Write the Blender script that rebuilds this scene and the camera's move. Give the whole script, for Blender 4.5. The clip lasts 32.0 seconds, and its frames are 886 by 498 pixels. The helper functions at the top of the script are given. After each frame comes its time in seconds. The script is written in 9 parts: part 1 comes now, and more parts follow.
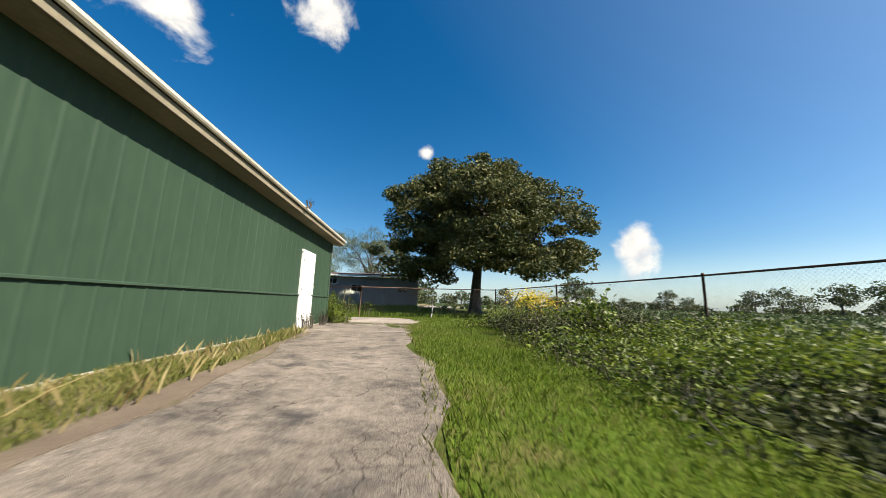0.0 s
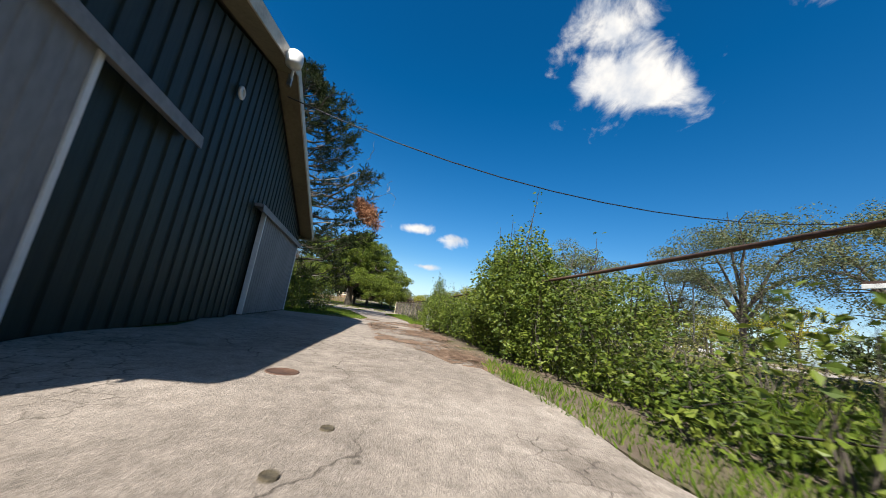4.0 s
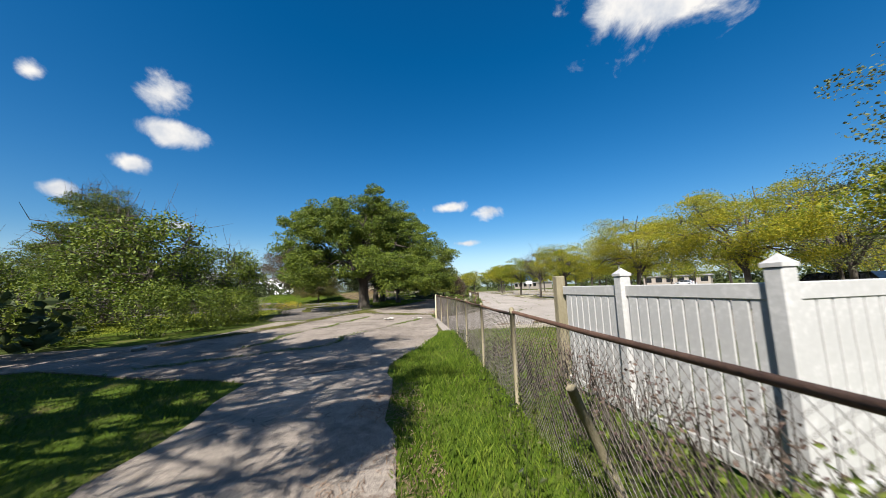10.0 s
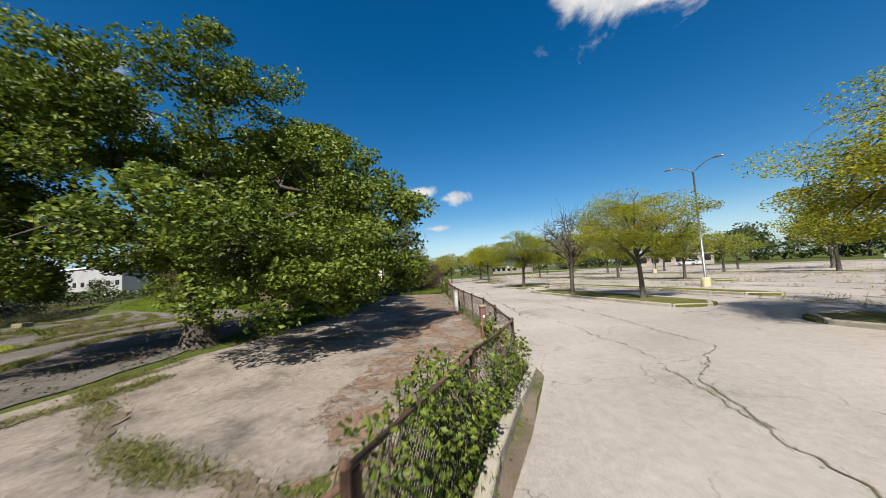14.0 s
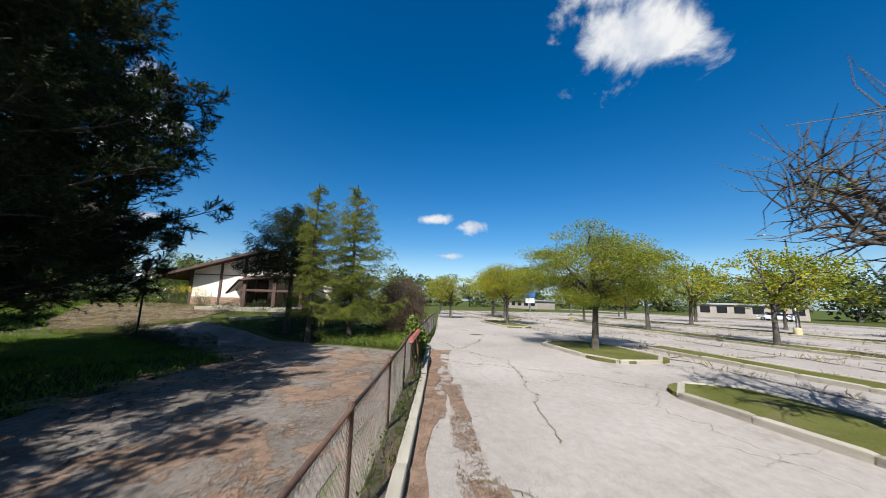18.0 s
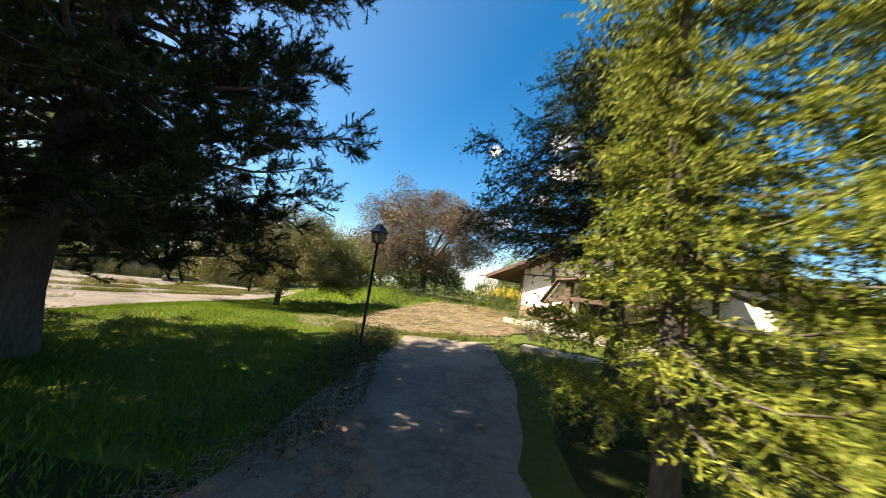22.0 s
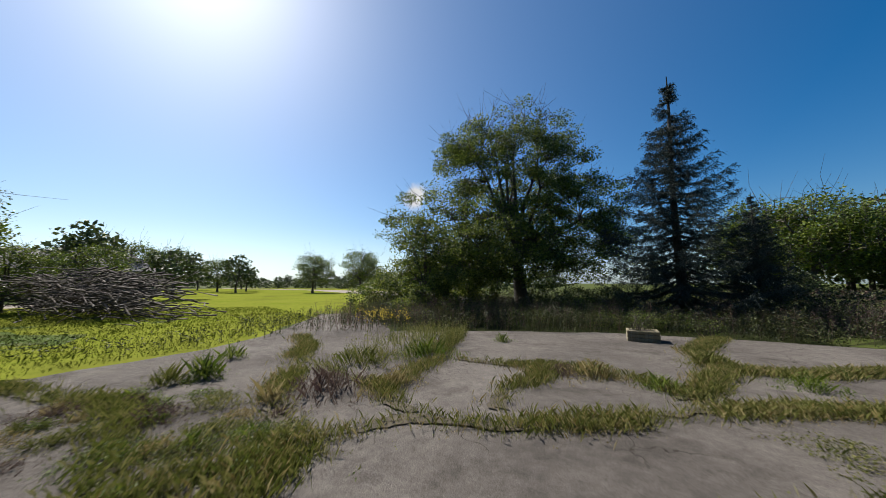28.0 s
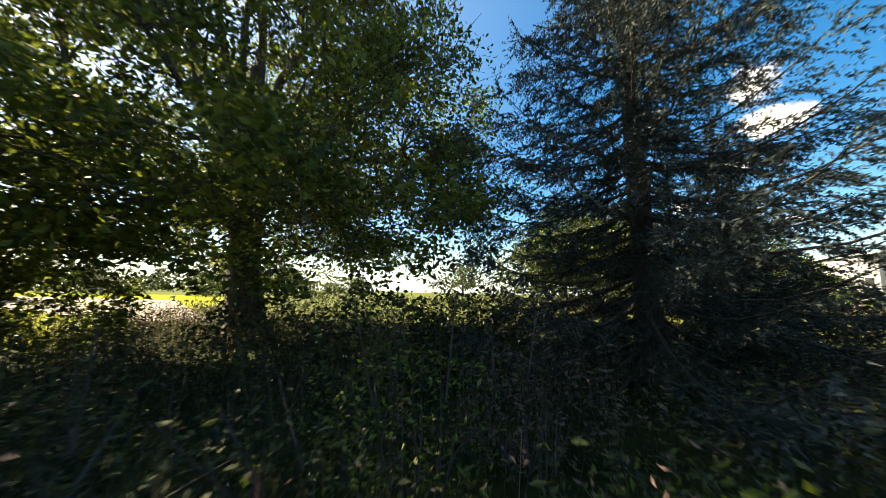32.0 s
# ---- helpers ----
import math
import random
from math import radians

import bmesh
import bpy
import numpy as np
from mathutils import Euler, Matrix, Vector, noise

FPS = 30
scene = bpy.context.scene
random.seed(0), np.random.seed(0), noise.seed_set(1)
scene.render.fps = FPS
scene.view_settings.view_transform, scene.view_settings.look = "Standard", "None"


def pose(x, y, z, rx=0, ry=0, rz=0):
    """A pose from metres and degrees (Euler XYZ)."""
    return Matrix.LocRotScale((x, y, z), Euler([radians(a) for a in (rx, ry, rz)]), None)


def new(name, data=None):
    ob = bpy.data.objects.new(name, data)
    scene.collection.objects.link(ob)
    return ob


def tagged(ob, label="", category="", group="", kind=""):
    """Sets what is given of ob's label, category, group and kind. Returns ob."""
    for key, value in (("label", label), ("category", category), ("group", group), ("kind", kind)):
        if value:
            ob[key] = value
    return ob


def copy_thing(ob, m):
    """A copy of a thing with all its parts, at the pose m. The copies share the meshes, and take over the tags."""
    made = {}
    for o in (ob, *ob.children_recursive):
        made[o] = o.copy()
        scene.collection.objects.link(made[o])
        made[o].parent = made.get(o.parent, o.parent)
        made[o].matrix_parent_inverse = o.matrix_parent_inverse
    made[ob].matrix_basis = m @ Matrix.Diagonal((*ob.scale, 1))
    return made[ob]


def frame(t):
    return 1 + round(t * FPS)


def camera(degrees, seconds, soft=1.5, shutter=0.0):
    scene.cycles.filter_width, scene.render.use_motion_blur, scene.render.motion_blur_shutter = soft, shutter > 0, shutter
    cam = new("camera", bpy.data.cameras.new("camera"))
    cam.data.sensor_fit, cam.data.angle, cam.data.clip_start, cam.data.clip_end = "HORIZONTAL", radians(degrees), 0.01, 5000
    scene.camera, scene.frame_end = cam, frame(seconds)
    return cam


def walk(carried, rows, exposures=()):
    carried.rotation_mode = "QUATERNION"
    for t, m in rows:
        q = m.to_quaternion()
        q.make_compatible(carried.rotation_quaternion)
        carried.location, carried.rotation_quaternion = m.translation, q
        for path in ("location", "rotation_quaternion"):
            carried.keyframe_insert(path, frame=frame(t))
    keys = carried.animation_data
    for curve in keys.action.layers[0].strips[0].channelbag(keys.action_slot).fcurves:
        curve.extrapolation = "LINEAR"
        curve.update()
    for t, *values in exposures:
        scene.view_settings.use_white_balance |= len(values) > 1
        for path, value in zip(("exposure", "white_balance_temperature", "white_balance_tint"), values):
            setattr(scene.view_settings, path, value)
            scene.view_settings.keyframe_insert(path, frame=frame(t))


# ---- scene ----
cam = camera(107.7, 32.0, soft=0.85, shutter=0.22)
PATH = [
    (0.0, -5.266, 0.637, 0.783, -4.72, 9.51, -1.63),
    (0.5, -5.163, 2.903, 0.665, -1.64, 10.53, -1.63),
    (1.0, -5.116, 5.176, 0.622, 3.39, 11.75, -1.78),
    (1.5, -5.153, 7.326, 0.587, 12.10, 12.94, -2.50),
    (2.0, -5.329, 9.382, 0.587, 24.52, 13.70, -4.15),
    (2.5, -5.617, 11.233, 0.599, 40.44, 13.68, -6.99),
    (3.0, -6.187, 12.785, 0.621, 56.02, 12.78, -8.96),
    (3.5, -7.032, 13.929, 0.649, 68.11, 11.73, -9.05),
    (4.0, -8.079, 14.657, 0.659, 74.47, 11.36, -7.86),
    (4.5, -9.395, 15.073, 0.649, 77.16, 11.41, -6.43),
    (6.5, -15.554, 15.771, 0.827, 81.40, 10.68, -0.46),
    (7.0, -17.072, 16.005, 0.814, 82.10, 10.42, 0.20),
    (7.5, -18.575, 16.157, 0.780, 82.59, 10.11, 0.75),
    (8.0, -20.131, 16.294, 0.776, 82.84, 9.69, 1.20),
    (8.5, -21.656, 16.468, 0.864, 82.77, 9.16, 1.56),
    (9.0, -23.137, 16.722, 1.028, 82.89, 8.53, 1.82),
    (9.5, -24.661, 17.011, 1.337, 82.82, 7.76, 1.91),
    (10.0, -26.234, 17.420, 1.603, 82.89, 6.86, 1.99),
    (10.5, -27.867, 17.770, 1.793, 82.92, 6.01, 2.07),
    (11.0, -29.628, 18.091, 1.980, 83.00, 5.26, 2.22),
    (11.5, -31.532, 18.392, 2.066, 82.82, 4.69, 2.34),
    (12.0, -33.492, 18.742, 2.131, 82.46, 4.31, 2.57),
    (12.5, -35.631, 19.072, 2.176, 81.74, 4.03, 2.85),
    (13.0, -37.873, 19.330, 2.138, 80.54, 3.89, 3.28),
    (13.5, -40.178, 19.599, 2.102, 79.00, 3.88, 3.61),
    (14.0, -42.564, 20.085, 2.075, 77.74, 4.04, 3.53),
    (14.5, -44.979, 20.799, 2.005, 76.86, 4.56, 3.20),
    (16.5, -53.461, 23.751, 1.708, 77.21, 7.53, 0.12),
    (17.0, -55.448, 24.383, 1.724, 77.60, 8.21, -0.57),
    (17.5, -57.338, 24.900, 1.900, 78.24, 8.64, -1.15),
    (18.0, -59.244, 25.333, 2.088, 79.37, 8.93, -1.55),
    (18.5, -61.126, 25.721, 2.285, 81.11, 9.16, -2.14),
    (19.0, -62.928, 26.057, 2.457, 83.79, 9.57, -2.95),
    (19.5, -64.654, 26.354, 2.664, 89.30, 9.94, -4.82),
    (20.0, -66.434, 26.504, 2.841, 98.63, 9.95, -7.55),
    (20.5, -68.157, 26.318, 2.862, 111.35, 9.34, -10.19),
    (21.0, -69.744, 25.634, 2.758, 124.01, 8.10, -11.18),
    (21.5, -71.105, 24.502, 2.478, 134.16, 7.02, -10.07),
    (22.0, -72.268, 23.071, 2.057, 142.44, 7.04, -8.34),
    (22.5, -73.231, 21.548, 1.800, 151.45, 7.38, -7.47),
    (23.0, -74.063, 19.965, 1.674, 162.24, 8.02, -6.78),
    (23.5, -74.654, 18.405, 1.644, 175.05, 8.36, -6.86),
    (24.0, -74.953, 16.875, 1.675, 188.15, 8.01, -7.02),
    (24.5, -74.927, 15.472, 1.707, 198.36, 7.30, -6.23),
    (25.0, -74.538, 14.194, 1.697, 203.93, 6.85, -4.99),
    (25.5, -73.905, 12.990, 1.566, 206.91, 6.50, -3.71),
    (27.5, -70.584, 8.192, 1.533, 206.15, 6.11, -0.96),
    (28.0, -69.695, 6.865, 1.622, 203.13, 6.04, -0.04),
    (28.5, -68.913, 5.512, 1.747, 198.56, 5.82, 0.96),
    (29.0, -68.278, 4.060, 1.843, 192.74, 5.70, 1.87),
    (29.5, -67.849, 2.481, 1.946, 186.35, 5.66, 2.34),
    (30.0, -67.734, 0.772, 1.985, 180.23, 5.91, 2.19),
    (30.5, -67.904, -0.986, 1.929, 175.54, 6.33, 1.33),
    (31.0, -68.324, -2.757, 1.764, 172.87, 6.87, 0.38),
    (31.5, -68.906, -4.505, 1.504, 171.37, 7.49, -0.52),
    (32.0, -69.473, -6.248, 1.399, 170.42, 7.73, -1.26),
]
EXPOSURES = [(0.0, 1.4, 7300, 10), (3.0, 1.2, 6800, 10), (7.5, 1.45, 6700, 10), (10.0, 1.15, 6700, 10), (13.0, 0.95, 6900, 10), (17.0, 1.05, 6400, 10), (19.5, 0.95, 6300, 10), (20.2, 1.1, 6300, 10), (21.0, 1.65, 6600, 10), (22.0, 2.3, 8600, 10), (23.0, 2.4, 10200, 10), (25.0, 1.95, 9300, 10), (25.5, 1.8, 9200, 10), (28.0, 0.9, 6700, 10), (29.0, 0.8, 6400, 10), (30.0, 1.05, 7000, 10), (31.0, 1.75, 8000, 10), (32.0, 2.55, 9600, 10)]
walk(cam, [(t, pose(x, y, z, 90 + pitch, roll, yaw)) for t, x, y, z, yaw, pitch, roll in PATH], EXPOSURES)

# ---- world, sun ----
SUN_AZ, SUN_EL = radians(-26.0), radians(44.0)
SUN_DIR = Vector((math.cos(SUN_AZ) * math.cos(SUN_EL), math.sin(SUN_AZ) * math.cos(SUN_EL), math.sin(SUN_EL)))

# cloud centres as directions, with half width and half height (radians)
CLOUDS = [
    ((-0.585, 0.515, 0.625), 0.17, 0.12), ((-0.525, 0.475, 0.705), 0.13, 0.10), ((-0.54, 0.605, 0.585), 0.15, 0.09),
    ((-0.247, 0.699, 0.672), 0.10, 0.10), ((0.575, 0.800, 0.173), 0.07, 0.10), ((0.016, 0.899, 0.439), 0.035, 0.035),
    ((-0.959, 0.143, 0.243), 0.085, 0.026), ((-0.938, 0.264, 0.223), 0.06, 0.035), ((-0.973, 0.189, 0.134), 0.06, 0.016),
    ((-0.735, -0.513, 0.443), 0.06, 0.06), ((-0.778, -0.506, 0.374), 0.1, 0.04), ((-0.707, -0.671, 0.222), 0.035, 0.025),
    ((-0.759, -0.582, 0.293), 0.045, 0.03), ((-0.628, -0.657, 0.417), 0.03, 0.03), ((-0.834, -0.524, 0.170), 0.06, 0.02),
    ((0.455, -0.850, 0.267), 0.05, 0.06),
]


def make_world():
    w = bpy.data.worlds.new("world")
    scene.world = w
    w.use_nodes = True
    nt = w.node_tree
    nt.nodes.clear()
    N, L = nt.nodes.new, nt.links.new
    out = N("ShaderNodeOutputWorld")
    sky = N("ShaderNodeTexSky")
    sky.sky_type = "NISHITA"
    sky.sun_disc = False
    sky.sun_elevation = SUN_EL
    sky.sun_rotation = math.pi / 2 - SUN_AZ
    sky.altitude, sky.air_density, sky.dust_density, sky.ozone_density = 200.0, 1.0, 0.9, 3.4
    bg = N("ShaderNodeBackground")
    bg.inputs["Strength"].default_value = SKY_STRENGTH
    hue = N("ShaderNodeHueSaturation")
    hue.inputs["Saturation"].default_value = 1.42
    L(sky.outputs[0], hue.inputs["Color"])
    co = N("ShaderNodeTexCoord")
    # haze: the sky pales towards the horizon
    pale = N("ShaderNodeHueSaturation")
    pale.inputs["Saturation"].default_value = 0.62
    L(sky.outputs[0], pale.inputs["Color"])
    tint = N("ShaderNodeMix")
    tint.data_type, tint.blend_type = "RGBA", "MULTIPLY"
    tint.inputs["Factor"].default_value = 1.0
    tint.inputs["B"].default_value = (0.86, 1.07, 1.26, 1)
    L(pale.outputs[0], tint.inputs["A"])
    # a broad pale aureole round the sun
    dot = N("ShaderNodeVectorMath")
    dot.operation = "DOT_PRODUCT"
    dot.inputs[1].default_value = SUN_DIR
    L(co.outputs["Generated"], dot.inputs[0])
    au = N("ShaderNodeMapRange")
    au.inputs["From Min"].default_value, au.inputs["From Max"].default_value = 0.25, 1.0
    au.inputs["To Min"].default_value, au.inputs["To Max"].default_value = 0.0, 0.43
    L(dot.outputs["Value"], au.inputs["Value"])
    glow = N("ShaderNodeMix")
    glow.data_type = "RGBA"
    L(au.outputs[0], glow.inputs["Factor"])
    L(hue.outputs[0], glow.inputs["A"])
    L(tint.outputs["Result"], glow.inputs["B"])
    sep = N("ShaderNodeSeparateXYZ")
    L(co.outputs["Generated"], sep.inputs[0])
    hz = N("ShaderNodeMapRange")
    hz.interpolation_type = "SMOOTHSTEP"
    hz.inputs["From Min"].default_value, hz.inputs["From Max"].default_value = 0.17, -0.03
    L(sep.outputs["Z"], hz.inputs["Value"])
    hm = N("ShaderNodeMix")
    hm.data_type = "RGBA"
    L(hz.outputs[0], hm.inputs["Factor"])
    L(glow.outputs["Result"], hm.inputs["A"])
    L(tint.outputs["Result"], hm.inputs["B"])
    L(hm.outputs["Result"], bg.inputs["Color"])
    n1 = N("ShaderNodeTexNoise")
    n1.inputs["Scale"].default_value = 9.0
    n1.inputs["Detail"].default_value = 9.0
    n1.inputs["Roughness"].default_value = 0.58
    n1.inputs["Distortion"].default_value = 0.35
    L(co.outputs["Generated"], n1.inputs["Vector"])
    best = None
    for c, rw, rh in CLOUDS:
        sub = N("ShaderNodeVectorMath")
        sub.operation = "SUBTRACT"
        sub.inputs[1].default_value = Vector(c).normalized()
        L(co.outputs["Generated"], sub.inputs[0])
        mul = N("ShaderNodeVectorMath")
        mul.operation = "MULTIPLY"
        mul.inputs[1].default_value = (1 / rw, 1 / rw, 1 / rh)
        L(sub.outputs[0], mul.inputs[0])
        ln = N("ShaderNodeVectorMath")
        ln.operation = "LENGTH"
        L(mul.outputs[0], ln.inputs[0])
        inv = N("ShaderNodeMath")
        inv.operation = "SUBTRACT"
        inv.inputs[0].default_value = 1.0
        L(ln.outputs["Value"], inv.inputs[1])
        if best is None:
            best = inv
        else:
            mx = N("ShaderNodeMath")
            mx.operation = "MAXIMUM"
            L(best.outputs[0], mx.inputs[0])
            L(inv.outputs[0], mx.inputs[1])
            best = mx
    ad = N("ShaderNodeMath")
    ad.operation = "MULTIPLY_ADD"
    ad.inputs[1].default_value = 2.3
    L(n1.outputs["Fac"], ad.inputs[0])
    L(best.outputs[0], ad.inputs[2])
    mr = N("ShaderNodeMapRange")
    mr.interpolation_type = "SMOOTHSTEP"
    mr.inputs["From Min"].default_value = 1.36
    mr.inputs["From Max"].default_value = 1.95
    L(ad.outputs[0], mr.inputs["Value"])
    n2 = N("ShaderNodeTexNoise")
    n2.inputs["Scale"].default_value = 16.0
    n2.inputs["Detail"].default_value = 6.0
    L(co.outputs["Generated"], n2.inputs["Vector"])
    ramp = N("ShaderNodeValToRGB")
    ramp.color_ramp.elements[0].position, ramp.color_ramp.elements[0].color = 0.35, (0.62, 0.68, 0.78, 1)
    ramp.color_ramp.elements[1].position, ramp.color_ramp.elements[1].color = 0.62, (1.0, 0.99, 0.97, 1)
    L(n2.outputs["Fac"], ramp.inputs[0])
    cb = N("ShaderNodeBackground")
    cb.inputs["Strength"].default_value = CLOUD_STRENGTH
    L(ramp.outputs[0], cb.inputs["Color"])
    mix = N("ShaderNodeMixShader")
    L(mr.outputs[0], mix.inputs[0])
    L(bg.outputs[0], mix.inputs[1])
    L(cb.outputs[0], mix.inputs[2])
    L(mix.outputs[0], out.inputs["Surface"])


SKY_STRENGTH, CLOUD_STRENGTH, SUN_STRENGTH = 0.06, 0.45, 5.0
make_world()
sun_data = bpy.data.lights.new("sun", "SUN")
sun_data.energy, sun_data.angle, sun_data.color = SUN_STRENGTH, radians(0.53), (1.0, 0.96, 0.91)
sun = new("sun", sun_data)
sun.matrix_world = Matrix.Translation((0, 0, 40)) @ (-SUN_DIR).to_track_quat("-Z", "Y").to_matrix().to_4x4()

# ---- materials ----


TONE = 0.67


def material(name, ramp, rough=0.8, metal=0.0, scale=3.0, fine=40.0, bump=0.0, bump_scale=60.0, island=0.0, rand=0.0, trans=0.0, stretch=(1, 1, 1), spots=None, spec=0.3, holes=None, cracks=None, grain=None):
    """A node material: a coarse and a fine noise choose along the colour ramp; island and rand vary it by piece."""
    m = bpy.data.materials.new(name)
    m.use_nodes = True
    nt = m.node_tree
    N, L = nt.nodes.new, nt.links.new
    b = nt.nodes["Principled BSDF"]
    out = nt.nodes["Material Output"]
    b.inputs["Roughness"].default_value = rough
    b.inputs["Metallic"].default_value = metal
    b.inputs["Specular IOR Level"].default_value = spec
    co = N("ShaderNodeTexCoord")
    mp = N("ShaderNodeMapping")
    mp.inputs["Scale"].default_value = stretch
    L(co.outputs["Object"], mp.inputs["Vector"])
    a = N("ShaderNodeTexNoise")
    a.inputs["Scale"].default_value = scale
    a.inputs["Detail"].default_value = 5.0
    f = N("ShaderNodeTexNoise")
    f.inputs["Scale"].default_value = fine
    f.inputs["Detail"].default_value = 3.0
    L(mp.outputs[0], a.inputs["Vector"])
    L(mp.outputs[0], f.inputs["Vector"])
    mixf = N("ShaderNodeMath")
    mixf.operation = "MULTIPLY_ADD"
    mixf.inputs[1].default_value = 0.45
    s1 = N("ShaderNodeMath")
    s1.operation = "MULTIPLY"
    s1.inputs[1].default_value = 0.55
    L(a.outputs["Fac"], s1.inputs[0])
    L(f.outputs["Fac"], mixf.inputs[0])
    L(s1.outputs[0], mixf.inputs[2])
    last = mixf
    for amount, kind in ((island, "island"), (rand, "object")):
        if amount:
            g = N("ShaderNodeNewGeometry" if kind == "island" else "ShaderNodeObjectInfo")
            k = N("ShaderNodeMath")
            k.operation = "SUBTRACT"
            k.inputs[1].default_value = 0.5
            L(g.outputs["Random Per Island" if kind == "island" else "Random"], k.inputs[0])
            k2 = N("ShaderNodeMath")
            k2.operation = "MULTIPLY_ADD"
            k2.inputs[1].default_value = amount
            L(k.outputs[0], k2.inputs[0])
            L(last.outputs[0], k2.inputs[2])
            last = k2
    r = N("ShaderNodeValToRGB")
    els = r.color_ramp.elements
    for i, (p, c) in enumerate(ramp):
        e = els[i] if i < 2 else els.new(p)
        e.position, e.color = p, (*[x * TONE if max(c) < 0.6 else x * 0.85 for x in c], 1)
    L(last.outputs[0], r.inputs[0])
    colour = r.outputs[0]
    if spots:
        c2, s_scale, lo, hi = spots
        sp = N("ShaderNodeTexNoise")
        sp.inputs["Scale"].default_value = s_scale
        sp.inputs["Detail"].default_value = 12.0
        sp.inputs["Roughness"].default_value = 0.72
        L(mp.outputs[0], sp.inputs["Vector"])
        mr = N("ShaderNodeMapRange")
        mr.inputs["From Min"].default_value, mr.inputs["From Max"].default_value = lo, hi
        L(sp.outputs["Fac"], mr.inputs["Value"])
        mc = N("ShaderNodeMix")
        mc.data_type = "RGBA"
        mc.inputs["B"].default_value = (*[x * TONE for x in c2], 1)
        L(mr.outputs[0], mc.inputs["Factor"])
        L(colour, mc.inputs["A"])
        colour = mc.outputs["Result"]
    for c3, k_scale, k_width, k_lo, k_hi, k_patch in cracks or ():
        wn = N("ShaderNodeTexNoise")
        wn.inputs["Scale"].default_value = k_scale * 3.0
        wn.inputs["Detail"].default_value = 4.0
        L(mp.outputs[0], wn.inputs["Vector"])
        wa = N("ShaderNodeVectorMath")
        wa.operation = "MULTIPLY_ADD"
        wa.inputs[1].default_value = (0.5 / k_scale, 0.5 / k_scale, 0.0)
        L(wn.outputs["Color"], wa.inputs[0])
        L(mp.outputs[0], wa.inputs[2])
        vo = N("ShaderNodeTexVoronoi")
        vo.feature = "DISTANCE_TO_EDGE"
        vo.voronoi_dimensions = "2D"
        vo.inputs["Scale"].default_value = k_scale
        L(wa.outputs[0], vo.inputs["Vector"])
        kr = N("ShaderNodeMapRange")
        kr.inputs["From Min"].default_value, kr.inputs["From Max"].default_value = k_width * k_scale, 0.0
        L(vo.outputs["Distance"], kr.inputs["Value"])
        kn = N("ShaderNodeTexNoise")
        kn.inputs["Scale"].default_value = k_patch
        kn.inputs["Detail"].default_value = 3.0
        L(mp.outputs[0], kn.inputs["Vector"])
        km = N("ShaderNodeMapRange")
        km.inputs["From Min"].default_value, km.inputs["From Max"].default_value = k_lo, k_hi
        L(kn.outputs["Fac"], km.inputs["Value"])
        kk = N("ShaderNodeMath")
        kk.operation = "MULTIPLY"
        L(kr.outputs[0], kk.inputs[0])
        L(km.outputs[0], kk.inputs[1])
        mk = N("ShaderNodeMix")
        mk.data_type = "RGBA"
        mk.inputs["B"].default_value = (*[x * TONE for x in c3], 1)
        L(kk.outputs[0], mk.inputs["Factor"])
        L(colour, mk.inputs["A"])
        colour = mk.outputs["Result"]
    if grain:
        # loose grit and worn aggregate at two sizes
        for g_scale, g_amount in grain:
            gn = N("ShaderNodeTexNoise")
            gn.inputs["Scale"].default_value = g_scale
            gn.inputs["Detail"].default_value = 6.0
            gn.inputs["Roughness"].default_value = 0.75
            L(mp.outputs[0], gn.inputs["Vector"])
            gr = N("ShaderNodeMapRange")
            gr.inputs["From Min"].default_value, gr.inputs["From Max"].default_value = 0.32, 0.68
            gr.inputs["To Min"].default_value, gr.inputs["To Max"].default_value = 1 - g_amount, 1 + g_amount
            L(gn.outputs["Fac"], gr.inputs["Value"])
            gm = N("ShaderNodeVectorMath")
            gm.operation = "SCALE"
            L(colour, gm.inputs[0])
            L(gr.outputs[0], gm.inputs["Scale"])
            colour = gm.outputs[0]
    L(colour, b.inputs["Base Color"])
    if holes:
        h_scale, lo, hi = holes
        hn = N("ShaderNodeTexNoise")
        hn.inputs["Scale"].default_value = h_scale
        hn.inputs["Detail"].default_value = 9.0
        hn.inputs["Roughness"].default_value = 0.66
        L(mp.outputs[0], hn.inputs["Vector"])
        hr = N("ShaderNodeMapRange")
        hr.inputs["From Min"].default_value, hr.inputs["From Max"].default_value = lo, hi
        L(hn.outputs["Fac"], hr.inputs["Value"])
        L(hr.outputs[0], b.inputs["Alpha"])
    if bump:
        bn = N("ShaderNodeTexNoise")
        bn.inputs["Scale"].default_value = bump_scale
        bn.inputs["Detail"].default_value = 6.0
        L(mp.outputs[0], bn.inputs["Vector"])
        bp = N("ShaderNodeBump")
        bp.inputs["Strength"].default_value = bump
        bp.inputs["Distance"].default_value = 0.02
        L(bn.outputs["Fac"], bp.inputs["Height"])
        L(bp.outputs[0], b.inputs["Normal"])
    if trans:
        t = N("ShaderNodeBsdfTranslucent")
        L(colour, t.inputs["Color"])
        ms = N("ShaderNodeMixShader")
        ms.inputs[0].default_value = trans
        L(b.outputs[0], ms.inputs[1])
        L(t.outputs[0], ms.inputs[2])
        L(ms.outputs[0], out.inputs["Surface"])
    return m


def ramp3(a, b, c):
    return [(0.3, a), (0.7, c), (0.5, b)]


